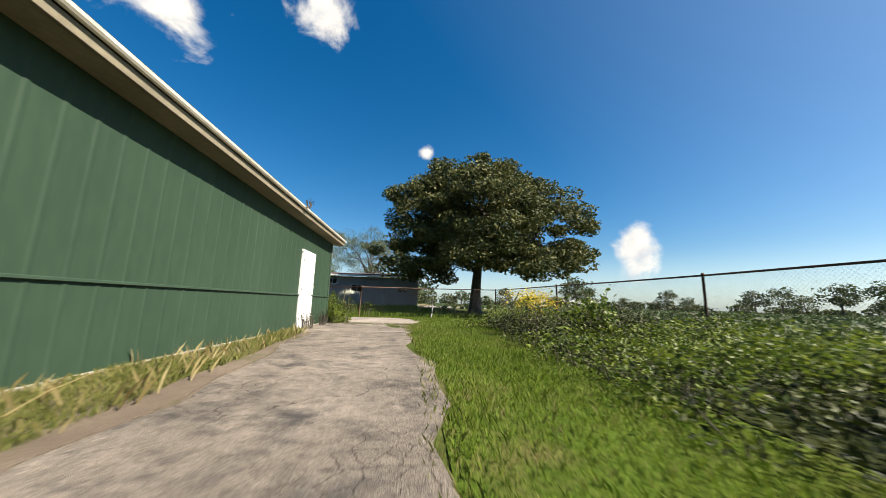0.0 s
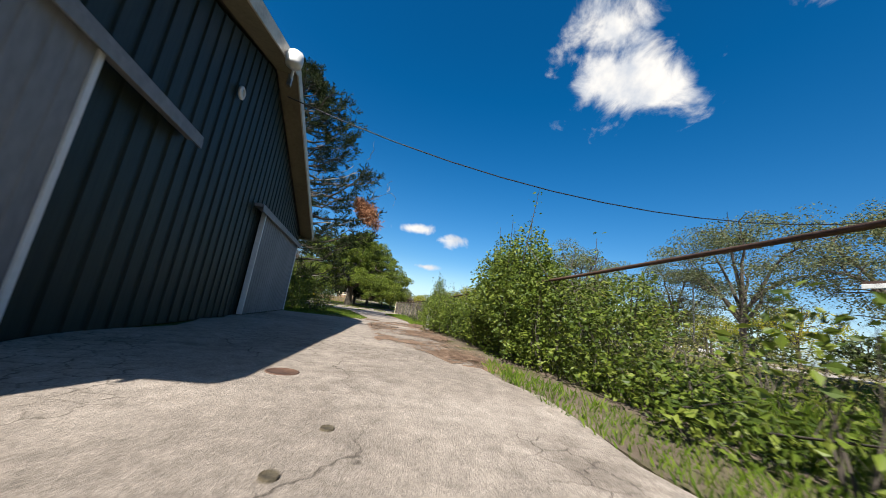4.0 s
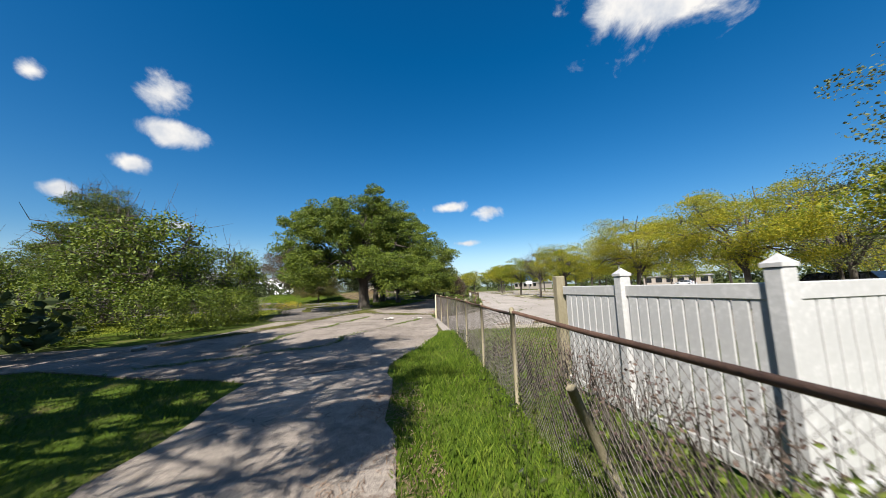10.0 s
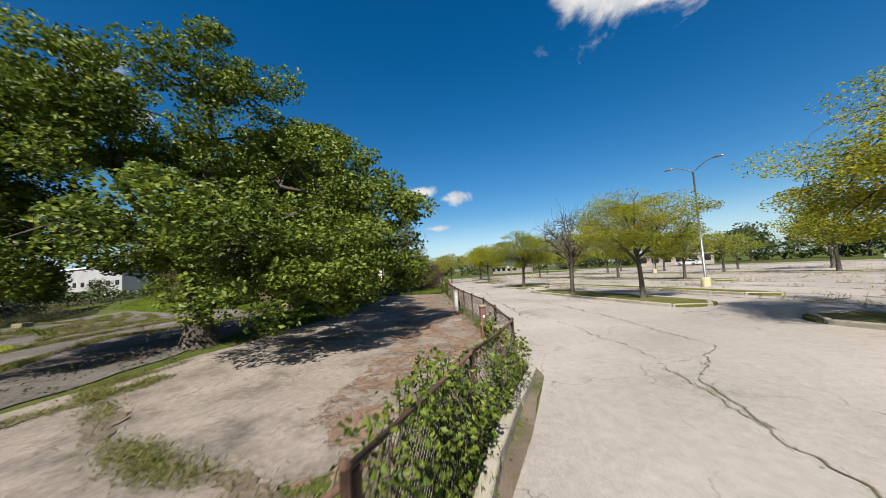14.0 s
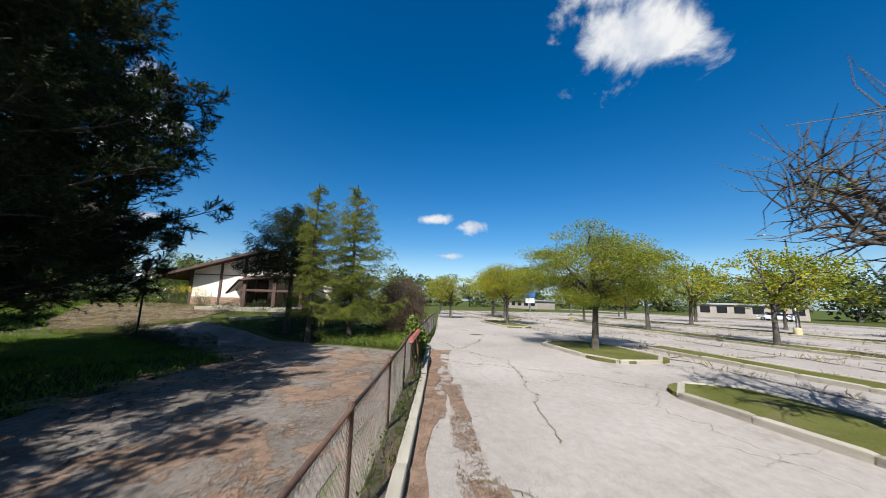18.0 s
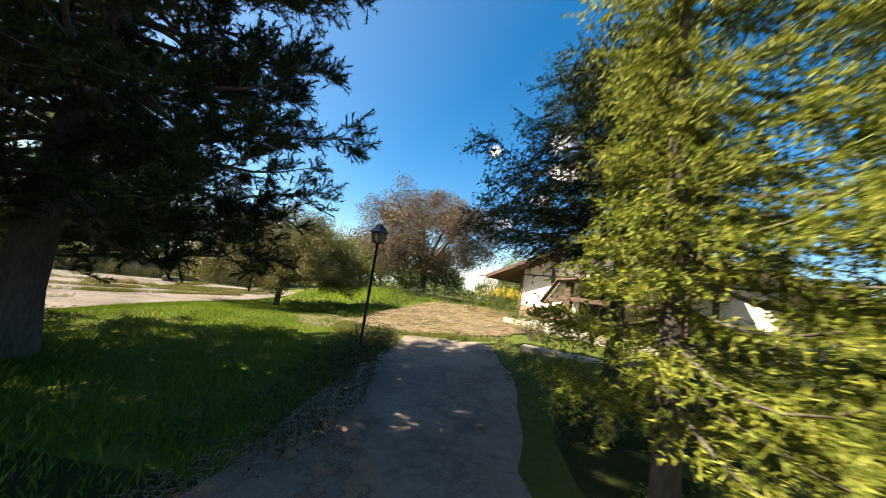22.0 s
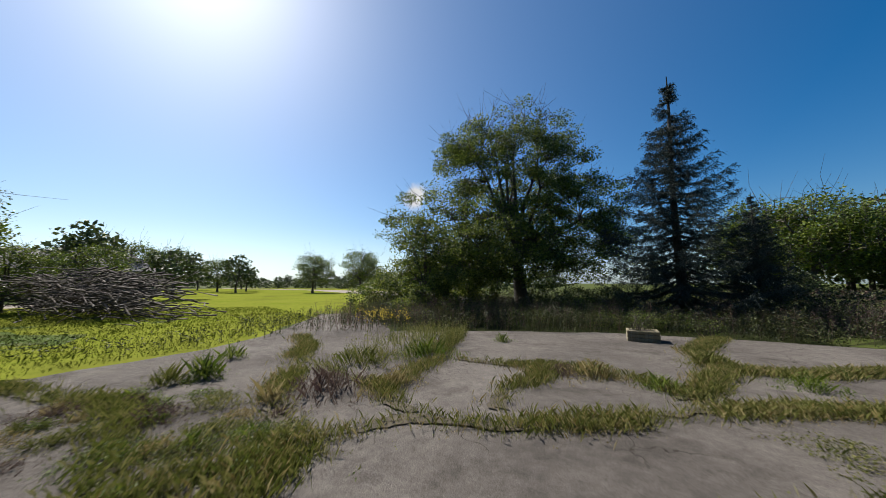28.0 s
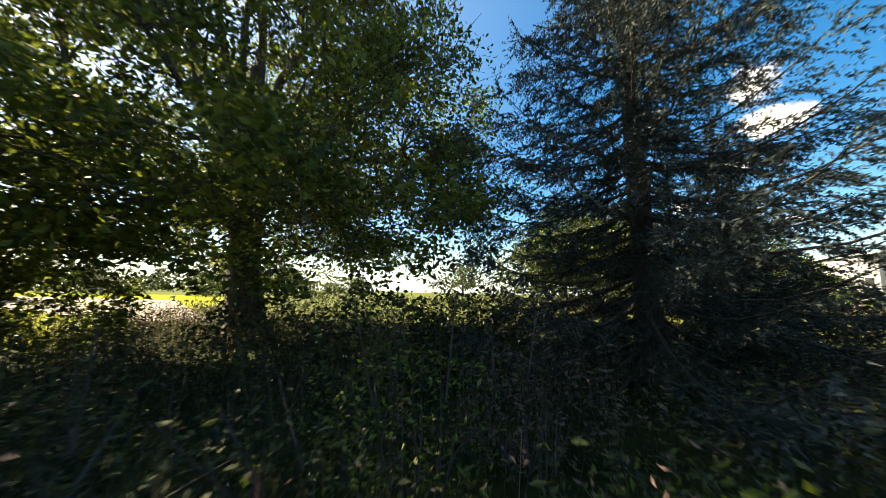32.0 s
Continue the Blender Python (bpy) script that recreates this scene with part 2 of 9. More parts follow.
M_GROUND = material("meadow_soil", ramp3((0.055, 0.075, 0.018), (0.085, 0.11, 0.026), (0.14, 0.14, 0.05)), 0.95, scale=0.35, fine=9.0, bump=0.6, bump_scale=25, spots=((0.16, 0.12, 0.07), 0.22, 0.56, 0.72), spec=0.04)
M_ASPH = material("old_asphalt", ramp3((0.21, 0.178, 0.148), (0.35, 0.3, 0.253), (0.48, 0.42, 0.36)), 0.92, scale=0.5, fine=90.0, bump=0.7, bump_scale=130, spots=((0.11, 0.095, 0.08), 0.6, 0.5, 0.7), cracks=(((0.1, 0.085, 0.06), 0.9, 0.012, 0.5, 0.6, 0.5), ((0.09, 0.078, 0.06), 5.0, 0.006, 0.56, 0.62, 0.4)), grain=((9.0, 0.22), (70.0, 0.3)), spec=0.1)
M_COURT = material("court_asphalt", ramp3((0.1, 0.09, 0.082), (0.19, 0.17, 0.152), (0.3, 0.272, 0.245)), 0.95, scale=0.45, fine=150.0, bump=1.0, bump_scale=170, spots=((0.09, 0.08, 0.07), 0.8, 0.52, 0.7), cracks=(((0.05, 0.045, 0.035), 1.1, 0.012, 0.5, 0.6, 0.6), ((0.06, 0.05, 0.04), 6.0, 0.005, 0.57, 0.63, 0.5)), grain=((7.0, 0.22), (85.0, 0.42)), spec=0.06)
# old asphalt in a duller tone, with tree shade mixed into the colour
M_SHADEPATH = material("shade_toned_asphalt", ramp3((0.15, 0.13, 0.11), (0.26, 0.225, 0.19), (0.37, 0.325, 0.28)), 0.94, scale=0.5, fine=110.0, bump=0.9, bump_scale=150, spots=((0.1, 0.088, 0.075), 0.7, 0.5, 0.7), cracks=(((0.07, 0.06, 0.045), 1.0, 0.012, 0.5, 0.6, 0.5), ((0.07, 0.06, 0.045), 5.5, 0.006, 0.56, 0.62, 0.45)), grain=((8.0, 0.24), (75.0, 0.36)), spec=0.08)
M_DRIVE = material("worn_drive", ramp3((0.16, 0.138, 0.115), (0.31, 0.265, 0.218), (0.46, 0.395, 0.325)), 0.93, scale=0.7, fine=110.0, bump=0.9, bump_scale=150, spots=((0.1, 0.094, 0.088), 2.2, 0.48, 0.66), cracks=(((0.07, 0.06, 0.05), 0.8, 0.01, 0.5, 0.6, 0.45), ((0.07, 0.06, 0.05), 7.0, 0.006, 0.52, 0.58, 0.6)), grain=((8.0, 0.3), (60.0, 0.42)), spec=0.1)
M_LOT = material("lot_concrete", ramp3((0.3, 0.268, 0.236), (0.42, 0.38, 0.34), (0.52, 0.474, 0.43)), 0.9, scale=0.25, fine=60.0, bump=0.4, bump_scale=110, spots=((0.23, 0.195, 0.165), 0.35, 0.57, 0.74), cracks=(((0.12, 0.095, 0.07), 0.55, 0.012, 0.5, 0.6, 0.3), ((0.17, 0.14, 0.11), 3.4, 0.009, 0.62, 0.68, 0.22)), grain=((6.0, 0.12), (55.0, 0.16)), spec=0.1)
M_CURB = material("curb_concrete", ramp3((0.28, 0.25, 0.2), (0.42, 0.38, 0.3), (0.52, 0.48, 0.4)), 0.9, scale=2.0, fine=60, bump=0.4, rand=0.25)
M_STONE = material("pale_rubble", ramp3((0.4, 0.38, 0.33), (0.55, 0.52, 0.47), (0.66, 0.64, 0.6)), 0.9, scale=4.0, fine=50, bump=0.5)
M_TURF = material("turf", ramp3((0.05, 0.085, 0.012), (0.085, 0.135, 0.018), (0.15, 0.18, 0.04)), 0.9, scale=0.8, fine=22, bump=1.0, bump_scale=45, spots=((0.17, 0.14, 0.06), 0.9, 0.5, 0.7), spec=0.04)
# ground under dense plants, its colour darkened to carry their shade
M_SHADEBED = material("weed_floor", ramp3((0.02, 0.028, 0.01), (0.035, 0.045, 0.014), (0.06, 0.065, 0.025)), 0.95, scale=1.5, fine=22, bump=1.0, bump_scale=30, spec=0.04)
M_DIRT = material("dirt", ramp3((0.13, 0.1, 0.075), (0.21, 0.165, 0.125), (0.3, 0.245, 0.19)), 0.95, scale=1.6, fine=60, bump=0.9, bump_scale=70, spots=((0.11, 0.12, 0.04), 1.3, 0.5, 0.62), spec=0.1)
M_CRACK = material("crack_soil", ramp3((0.05, 0.045, 0.03), (0.09, 0.075, 0.05), (0.14, 0.11, 0.07)), 0.95, scale=5, fine=60, bump=0.5)
M_LOTCRACK = material("lot_crack_soil", ramp3((0.1, 0.08, 0.06), (0.17, 0.135, 0.1), (0.26, 0.215, 0.17)), 0.95, scale=5, fine=60, bump=0.5)
M_ISLAND = material("patchy_island_turf", ramp3((0.075, 0.085, 0.02), (0.13, 0.14, 0.035), (0.2, 0.185, 0.075)), 0.9, scale=0.9, fine=24, bump=1.0, bump_scale=45, spots=((0.2, 0.15, 0.1), 0.5, 0.52, 0.66), spec=0.04)
M_YARDDRIVE = material("pale_yard_paving", ramp3((0.25, 0.214, 0.178), (0.39, 0.338, 0.284), (0.54, 0.475, 0.405)), 0.92, scale=0.6, fine=100.0, bump=0.7, bump_scale=140, spots=((0.19, 0.158, 0.13), 0.7, 0.52, 0.72), cracks=(((0.1, 0.085, 0.07), 0.8, 0.01, 0.5, 0.6, 0.45), ((0.1, 0.085, 0.07), 5.0, 0.007, 0.55, 0.6, 0.5)), grain=((7.0, 0.26), (60.0, 0.32)), spec=0.1)
M_NEEDLES = material("pine_litter", ramp3((0.2, 0.125, 0.08), (0.34, 0.22, 0.145), (0.48, 0.34, 0.235)), 0.95, scale=3.0, fine=120, bump=0.9, bump_scale=150, island=0.5)
M_DRIFT = material("drifted_litter", ramp3((0.19, 0.12, 0.078), (0.31, 0.205, 0.138), (0.44, 0.31, 0.215)), 0.95, scale=3.0, fine=120, bump=0.9, bump_scale=150, holes=(0.8, 0.49, 0.53))
M_STRAW = material("straw_litter", ramp3((0.085, 0.064, 0.036), (0.175, 0.133, 0.076), (0.29, 0.225, 0.13)), 0.95, scale=3.5, fine=110, bump=1.0, bump_scale=120, holes=(1.1, 0.44, 0.5))
M_GRASS = material("lawn_blades", ramp3((0.075, 0.135, 0.01), (0.135, 0.225, 0.016), (0.22, 0.295, 0.036)), 0.6, scale=0.5, fine=3.0, island=0.5, trans=0.35)
M_DRYGRASS = material("dry_grass", ramp3((0.22, 0.17, 0.06), (0.36, 0.29, 0.12), (0.48, 0.4, 0.2)), 0.8, scale=0.8, fine=5, island=0.5, trans=0.3)
# weed green, kept dark partly in place of tree shade over the meadow
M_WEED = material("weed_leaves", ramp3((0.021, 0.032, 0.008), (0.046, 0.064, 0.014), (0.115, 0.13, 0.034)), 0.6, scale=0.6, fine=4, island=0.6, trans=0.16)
M_BEANS = material("bean_leaves", ramp3((0.05, 0.085, 0.03), (0.075, 0.12, 0.04), (0.11, 0.15, 0.055)), 0.6, scale=0.3, fine=4, island=0.4, trans=0.25)
M_FIELD = material("field_grass", ramp3((0.11, 0.15, 0.016), (0.16, 0.205, 0.022), (0.235, 0.26, 0.04)), 1.0, scale=0.3, fine=3, island=0.4, spec=0.0, spots=((0.13, 0.14, 0.03), 0.15, 0.5, 0.7))
M_PURPLE = material("seed_heads", ramp3((0.10, 0.065, 0.06), (0.16, 0.11, 0.09), (0.22, 0.16, 0.12)), 0.9, scale=0.3, fine=4, island=0.4, trans=0.2)
M_OAK = material("oak_leaves", ramp3((0.05, 0.07, 0.02), (0.1, 0.12, 0.035), (0.19, 0.185, 0.065)), 0.6, scale=0.5, fine=3, island=0.6, trans=0.2, spec=0.25)
M_ELM = material("elm_leaves", ramp3((0.055, 0.086, 0.015), (0.12, 0.175, 0.023), (0.25, 0.29, 0.045)), 0.5, scale=0.4, fine=3, island=0.5, trans=0.42)
M_MAPLE = material("maple_leaves", ramp3((0.06, 0.10, 0.012), (0.135, 0.2, 0.02), (0.25, 0.3, 0.035)), 0.5, scale=0.5, fine=3, island=0.45, trans=0.3)
M_LOCUST = material("locust_leaves", ramp3((0.15, 0.21, 0.02), (0.31, 0.35, 0.025), (0.54, 0.47, 0.03)), 0.55, scale=0.55, fine=2.5, island=0.45, trans=0.45, rand=0.18)
M_GREYTREE = material("dusty_leaves", ramp3((0.085, 0.11, 0.045), (0.135, 0.165, 0.065), (0.2, 0.22, 0.09)), 0.6, scale=0.5, fine=3, island=0.4, trans=0.3, rand=0.2)
M_HEDGE = material("hedge_leaves", ramp3((0.064, 0.106, 0.016), (0.13, 0.195, 0.022), (0.235, 0.29, 0.045)), 0.5, scale=0.7, fine=3, island=0.5, trans=0.35)
M_BEECH = material("copper_leaves", ramp3((0.075, 0.05, 0.03), (0.125, 0.085, 0.05), (0.17, 0.13, 0.075)), 0.5, scale=0.6, fine=3, island=0.5, trans=0.22)
M_CRAB = material("crab_leaves", ramp3((0.07, 0.095, 0.02), (0.125, 0.14, 0.028), (0.19, 0.135, 0.04)), 0.5, scale=0.6, fine=3, island=0.55, trans=0.28)
M_REDBUSH = material("dull_red_leaves", ramp3((0.07, 0.06, 0.03), (0.10, 0.075, 0.04), (0.16, 0.09, 0.06)), 0.55, scale=0.5, fine=3, island=0.5, trans=0.25)
M_PINE = material("pine_needles", ramp3((0.012, 0.024, 0.01), (0.026, 0.043, 0.014), (0.065, 0.082, 0.026)), 0.5, scale=0.45, fine=3, island=0.5, trans=0.12, spec=0.08)
M_DEADPINE = material("dead_needles", ramp3((0.2, 0.085, 0.04), (0.32, 0.14, 0.07), (0.42, 0.21, 0.11)), 0.8, scale=0.8, fine=5, island=0.5, trans=0.25)
M_SPRUCE = material("spruce_needles", ramp3((0.03, 0.044, 0.038), (0.06, 0.08, 0.07), (0.11, 0.135, 0.122)), 0.6, scale=0.6, fine=4, island=0.5, trans=0.1, spec=0.08)
M_HEMLOCK = material("hemlock_needles", ramp3((0.09, 0.122, 0.016), (0.19, 0.23, 0.028), (0.34, 0.35, 0.056)), 0.7, scale=0.6, fine=3, island=0.5, trans=0.35)
M_FARTREE = material("far_leaves", ramp3((0.05, 0.075, 0.02), (0.078, 0.11, 0.03), (0.12, 0.15, 0.05)), 0.6, scale=0.15, fine=1.2, island=0.45, trans=0.2, rand=0.3)
M_BARK = material("grey_bark", ramp3((0.045, 0.038, 0.03), (0.095, 0.08, 0.065), (0.17, 0.15, 0.125)), 0.95, scale=3, fine=25, bump=1.0, bump_scale=30, stretch=(1, 1, 0.25))
M_DEADWOOD = material("dead_wood", ramp3((0.16, 0.14, 0.12), (0.27, 0.24, 0.21), (0.4, 0.37, 0.33)), 0.9, scale=3, fine=25, bump=0.6, island=0.3)
M_BRUSH = material("brush_wood", ramp3((0.045, 0.036, 0.03), (0.08, 0.068, 0.058), (0.16, 0.14, 0.12)), 0.9, scale=3, fine=25, bump=0.6, island=0.4)
M_COURTGRASS = material("seam_grass", ramp3((0.1, 0.125, 0.025), (0.18, 0.195, 0.04), (0.3, 0.28, 0.1)), 0.7, scale=0.8, fine=4, island=0.5, trans=0.3)
M_FLOWER = material("goldenrod_flowers", ramp3((0.5, 0.36, 0.02), (0.66, 0.5, 0.03), (0.75, 0.62, 0.08)), 0.7, scale=3, fine=30, island=0.3, trans=0.25)
M_WHITEFLOWER = material("white_flowers", ramp3((0.5, 0.5, 0.4), (0.68, 0.68, 0.58), (0.8, 0.8, 0.72)), 0.7, scale=3, fine=30, island=0.3, trans=0.2)
M_GREEN = material("green_steel", ramp3((0.033, 0.062, 0.039), (0.041, 0.075, 0.047), (0.05, 0.088, 0.055)), 0.55, scale=0.8, fine=12, bump=0.08, bump_scale=6, spec=0.12, stretch=(1, 1, 0.3))
M_GREENTRIM = material("green_trim", ramp3((0.03, 0.06, 0.037), (0.04, 0.075, 0.046), (0.055, 0.095, 0.058)), 0.45, scale=2, fine=20, spec=0.5)
M_WHITE = material("white_paint", ramp3((0.68, 0.68, 0.66), (0.78, 0.78, 0.765), (0.84, 0.84, 0.83)), 0.45, scale=1.2, fine=18, bump=0.06, bump_scale=8, spec=0.4)
M_DOORGREY = material("weathered_white", ramp3((0.42, 0.41, 0.40), (0.55, 0.54, 0.53), (0.66, 0.65, 0.64)), 0.6, scale=0.9, fine=14, bump=0.1, bump_scale=10, stretch=(1, 1, 0.35))
# same pattern as the white above, in a darker blue-grey
M_SLIDE = material("blue_grey_door", ramp3((0.21, 0.215, 0.225), (0.28, 0.285, 0.295), (0.36, 0.365, 0.375)), 0.6, scale=0.9, fine=14, bump=0.1, bump_scale=10, stretch=(1, 1, 0.35))
# the barn's green steel again, darkened for the gable's side away from the sun
M_GABLE = material("shaded_green_steel", ramp3((0.012, 0.02, 0.016), (0.02, 0.031, 0.025), (0.032, 0.046, 0.037)), 0.55, scale=0.8, fine=12, bump=0.08, bump_scale=6, spec=0.3, stretch=(1, 1, 0.3))
M_SOFFIT = material("tan_soffit", ramp3((0.19, 0.165, 0.11), (0.26, 0.225, 0.15), (0.32, 0.28, 0.19)), 0.7, scale=1.5, fine=16, bump=0.15)
M_FASCIA = material("cream_fascia", ramp3((0.5, 0.45, 0.36), (0.64, 0.59, 0.48), (0.75, 0.70, 0.6)), 0.55, scale=2, fine=20, stretch=(1, 0.2, 1))
M_ROOF = material("grey_shingle", ramp3((0.09, 0.085, 0.08), (0.14, 0.13, 0.12), (0.2, 0.19, 0.175)), 0.9, scale=1, fine=40, bump=0.6)
M_BROWNROOF = material("brown_roofing", ramp3((0.07, 0.045, 0.038), (0.115, 0.07, 0.058), (0.16, 0.105, 0.09)), 0.8, scale=1.5, fine=30, bump=0.3)
M_BROWN = material("brown_trim", ramp3((0.06, 0.035, 0.026), (0.095, 0.055, 0.042), (0.14, 0.085, 0.065)), 0.6, scale=2, fine=25, bump=0.2)
M_STUCCO = material("cream_stucco", ramp3((0.62, 0.55, 0.46), (0.74, 0.67, 0.58), (0.82, 0.76, 0.68)), 0.85, scale=0.8, fine=60, bump=0.3, bump_scale=90)
M_BRICK = material("pale_red_brick", ramp3((0.32, 0.2, 0.14), (0.42, 0.28, 0.2), (0.52, 0.37, 0.28)), 0.9, scale=2, fine=40, bump=0.4, rand=0.5)
M_PAVER = material("tan_paver", ramp3((0.1, 0.074, 0.05), (0.155, 0.116, 0.08), (0.22, 0.178, 0.128)), 0.92, scale=2, fine=40, bump=0.4, rand=0.55)
M_SIDING = material("shed_siding", ramp3((0.3, 0.29, 0.29), (0.4, 0.385, 0.385), (0.5, 0.48, 0.48)), 0.75, scale=1.5, fine=20, bump=0.15)
M_GLASSDARK = material("dark_glass", ramp3((0.012, 0.014, 0.016), (0.02, 0.023, 0.026), (0.03, 0.034, 0.038)), 0.08, scale=1, fine=4, spec=0.7)
M_GALV = material("galvanised", ramp3((0.24, 0.23, 0.21), (0.36, 0.35, 0.33), (0.46, 0.45, 0.43)), 0.45, metal=0.75, scale=4, fine=30)
M_RUST = material("rusty_steel", ramp3((0.08, 0.045, 0.032), (0.13, 0.075, 0.052), (0.2, 0.12, 0.085)), 0.8, metal=0.2, scale=5, fine=40, bump=0.3)
M_WIRE = material("chain_wire", ramp3((0.12, 0.10, 0.085), (0.2, 0.175, 0.155), (0.3, 0.28, 0.26)), 0.55, metal=0.5, scale=2, fine=10)
M_CREAMPOST = material("cream_post", ramp3((0.5, 0.43, 0.26), (0.66, 0.58, 0.38), (0.74, 0.68, 0.5)), 0.6, scale=4, fine=30, spots=((0.25, 0.18, 0.1), 5.0, 0.58, 0.7))
M_TIMBER = material("grey_timber", ramp3((0.2, 0.17, 0.1), (0.31, 0.27, 0.175), (0.42, 0.38, 0.27)), 0.9, scale=3, fine=30, bump=0.5, stretch=(4, 4, 0.5))
M_REDWOOD = material("red_brown_post", ramp3((0.13, 0.06, 0.045), (0.2, 0.1, 0.075), (0.28, 0.15, 0.12)), 0.8, scale=4, fine=30, bump=0.4)
M_REDRAIL = material("red_rail", ramp3((0.26, 0.07, 0.055), (0.38, 0.12, 0.095), (0.46, 0.2, 0.16)), 0.7, scale=5, fine=30, bump=0.2)
M_BLACK = material("black_metal", ramp3((0.012, 0.012, 0.012), (0.022, 0.021, 0.02), (0.04, 0.037, 0.034)), 0.4, metal=0.3, scale=6, fine=40, bump=0.1)
M_LAMPGLASS = material("amber_glass", ramp3((0.16, 0.12, 0.085), (0.24, 0.185, 0.13), (0.32, 0.26, 0.19)), 0.3, scale=5, fine=30, trans=0.4)
M_VINYL = material("white_vinyl", ramp3((0.5, 0.5, 0.49), (0.56, 0.56, 0.55), (0.6, 0.6, 0.59)), 0.45, scale=1.5, fine=20, bump=0.04, bump_scale=8, spots=((0.45, 0.45, 0.42), 1.2, 0.55, 0.75))
M_CARPAINT = material("dark_car_paint", ramp3((0.018, 0.02, 0.026), (0.028, 0.031, 0.038), (0.04, 0.044, 0.052)), 0.22, metal=0.3, scale=1, fine=10, spec=0.6)
M_CARWHITE = material("light_car_paint", ramp3((0.55, 0.56, 0.58), (0.66, 0.67, 0.69), (0.74, 0.75, 0.77)), 0.3, metal=0.1, scale=1, fine=10, spec=0.6)
M_TYRE = material("tyre_rubber", ramp3((0.012, 0.012, 0.012), (0.02, 0.02, 0.02), (0.032, 0.031, 0.03)), 0.85, scale=5, fine=40)
M_YELLOW = material("yellow_paint", ramp3((0.42, 0.34, 0.2), (0.55, 0.46, 0.27), (0.66, 0.58, 0.4)), 0.6, scale=4, fine=30)
M_BLUE = material("blue_sign", ramp3((0.02, 0.12, 0.42), (0.03, 0.16, 0.5), (0.04, 0.2, 0.56)), 0.4, scale=2, fine=20)
M_FARWALL = material("pale_far_wall", ramp3((0.3, 0.26, 0.22), (0.38, 0.33, 0.28), (0.45, 0.4, 0.34)), 0.85, scale=0.3, fine=4)
M_FARWHITE = material("white_far_wall", ramp3((0.6, 0.6, 0.6), (0.7, 0.7, 0.7), (0.78, 0.78, 0.78)), 0.8, scale=0.3, fine=4)
M_FARGREY = material("grey_far_wall", ramp3((0.3, 0.3, 0.3), (0.38, 0.38, 0.38), (0.46, 0.46, 0.46)), 0.8, scale=0.3, fine=4)
M_CONE = material("pine_cones", ramp3((0.035, 0.022, 0.016), (0.06, 0.04, 0.028), (0.1, 0.068, 0.05)), 0.9, scale=8, fine=60, island=0.5)

# ---- mesh helpers ----
rng = np.random.default_rng(7)


def smooth(a, b, v):
    t = np.clip((np.asarray(v, float) - a) / (b - a), 0, 1)
    return t * t * (3 - 2 * t)


def height(x, y):
    """The ground's height: flat, rising to the hall, with slight swells off the roads."""
    x, y = np.asarray(x, float), np.asarray(y, float)
    rise = 1.25 * smooth(-75.5, -86.5, x) * (1 - smooth(21.0, 28.0, y)) * (0.35 + 0.65 * smooth(-16.0, -4.0, y))
    back = 0.35 * smooth(20.0, 27.0, y) * smooth(-27.0, -20.0, x)
    lawn = 0.22 * np.exp(-(((x + 73.5) / 5.0) ** 2 + ((y - 10.0) / 4.0) ** 2))
    return rise + back + lawn


def ground_z(x, y):
    return float(height(x, y))


def mesh_from(name, verts, faces, mat, flat=True):
    """A mesh from vertex and face arrays; faces all of one size."""
    verts, faces = np.asarray(verts, np.float32), np.asarray(faces, np.int32)
    me = bpy.data.meshes.new(name)
    n, k = faces.shape
    me.vertices.add(len(verts))
    me.vertices.foreach_set("co", verts.ravel())
    me.loops.add(n * k)
    me.loops.foreach_set("vertex_index", faces.ravel())
    me.polygons.add(n)
    me.polygons.foreach_set("loop_start", np.arange(0, n * k, k, dtype=np.int32))
    me.polygons.foreach_set("use_smooth", np.full(n, not flat, dtype=bool))
    me.update(calc_edges=True)
    me.materials.append(mat)
    return me


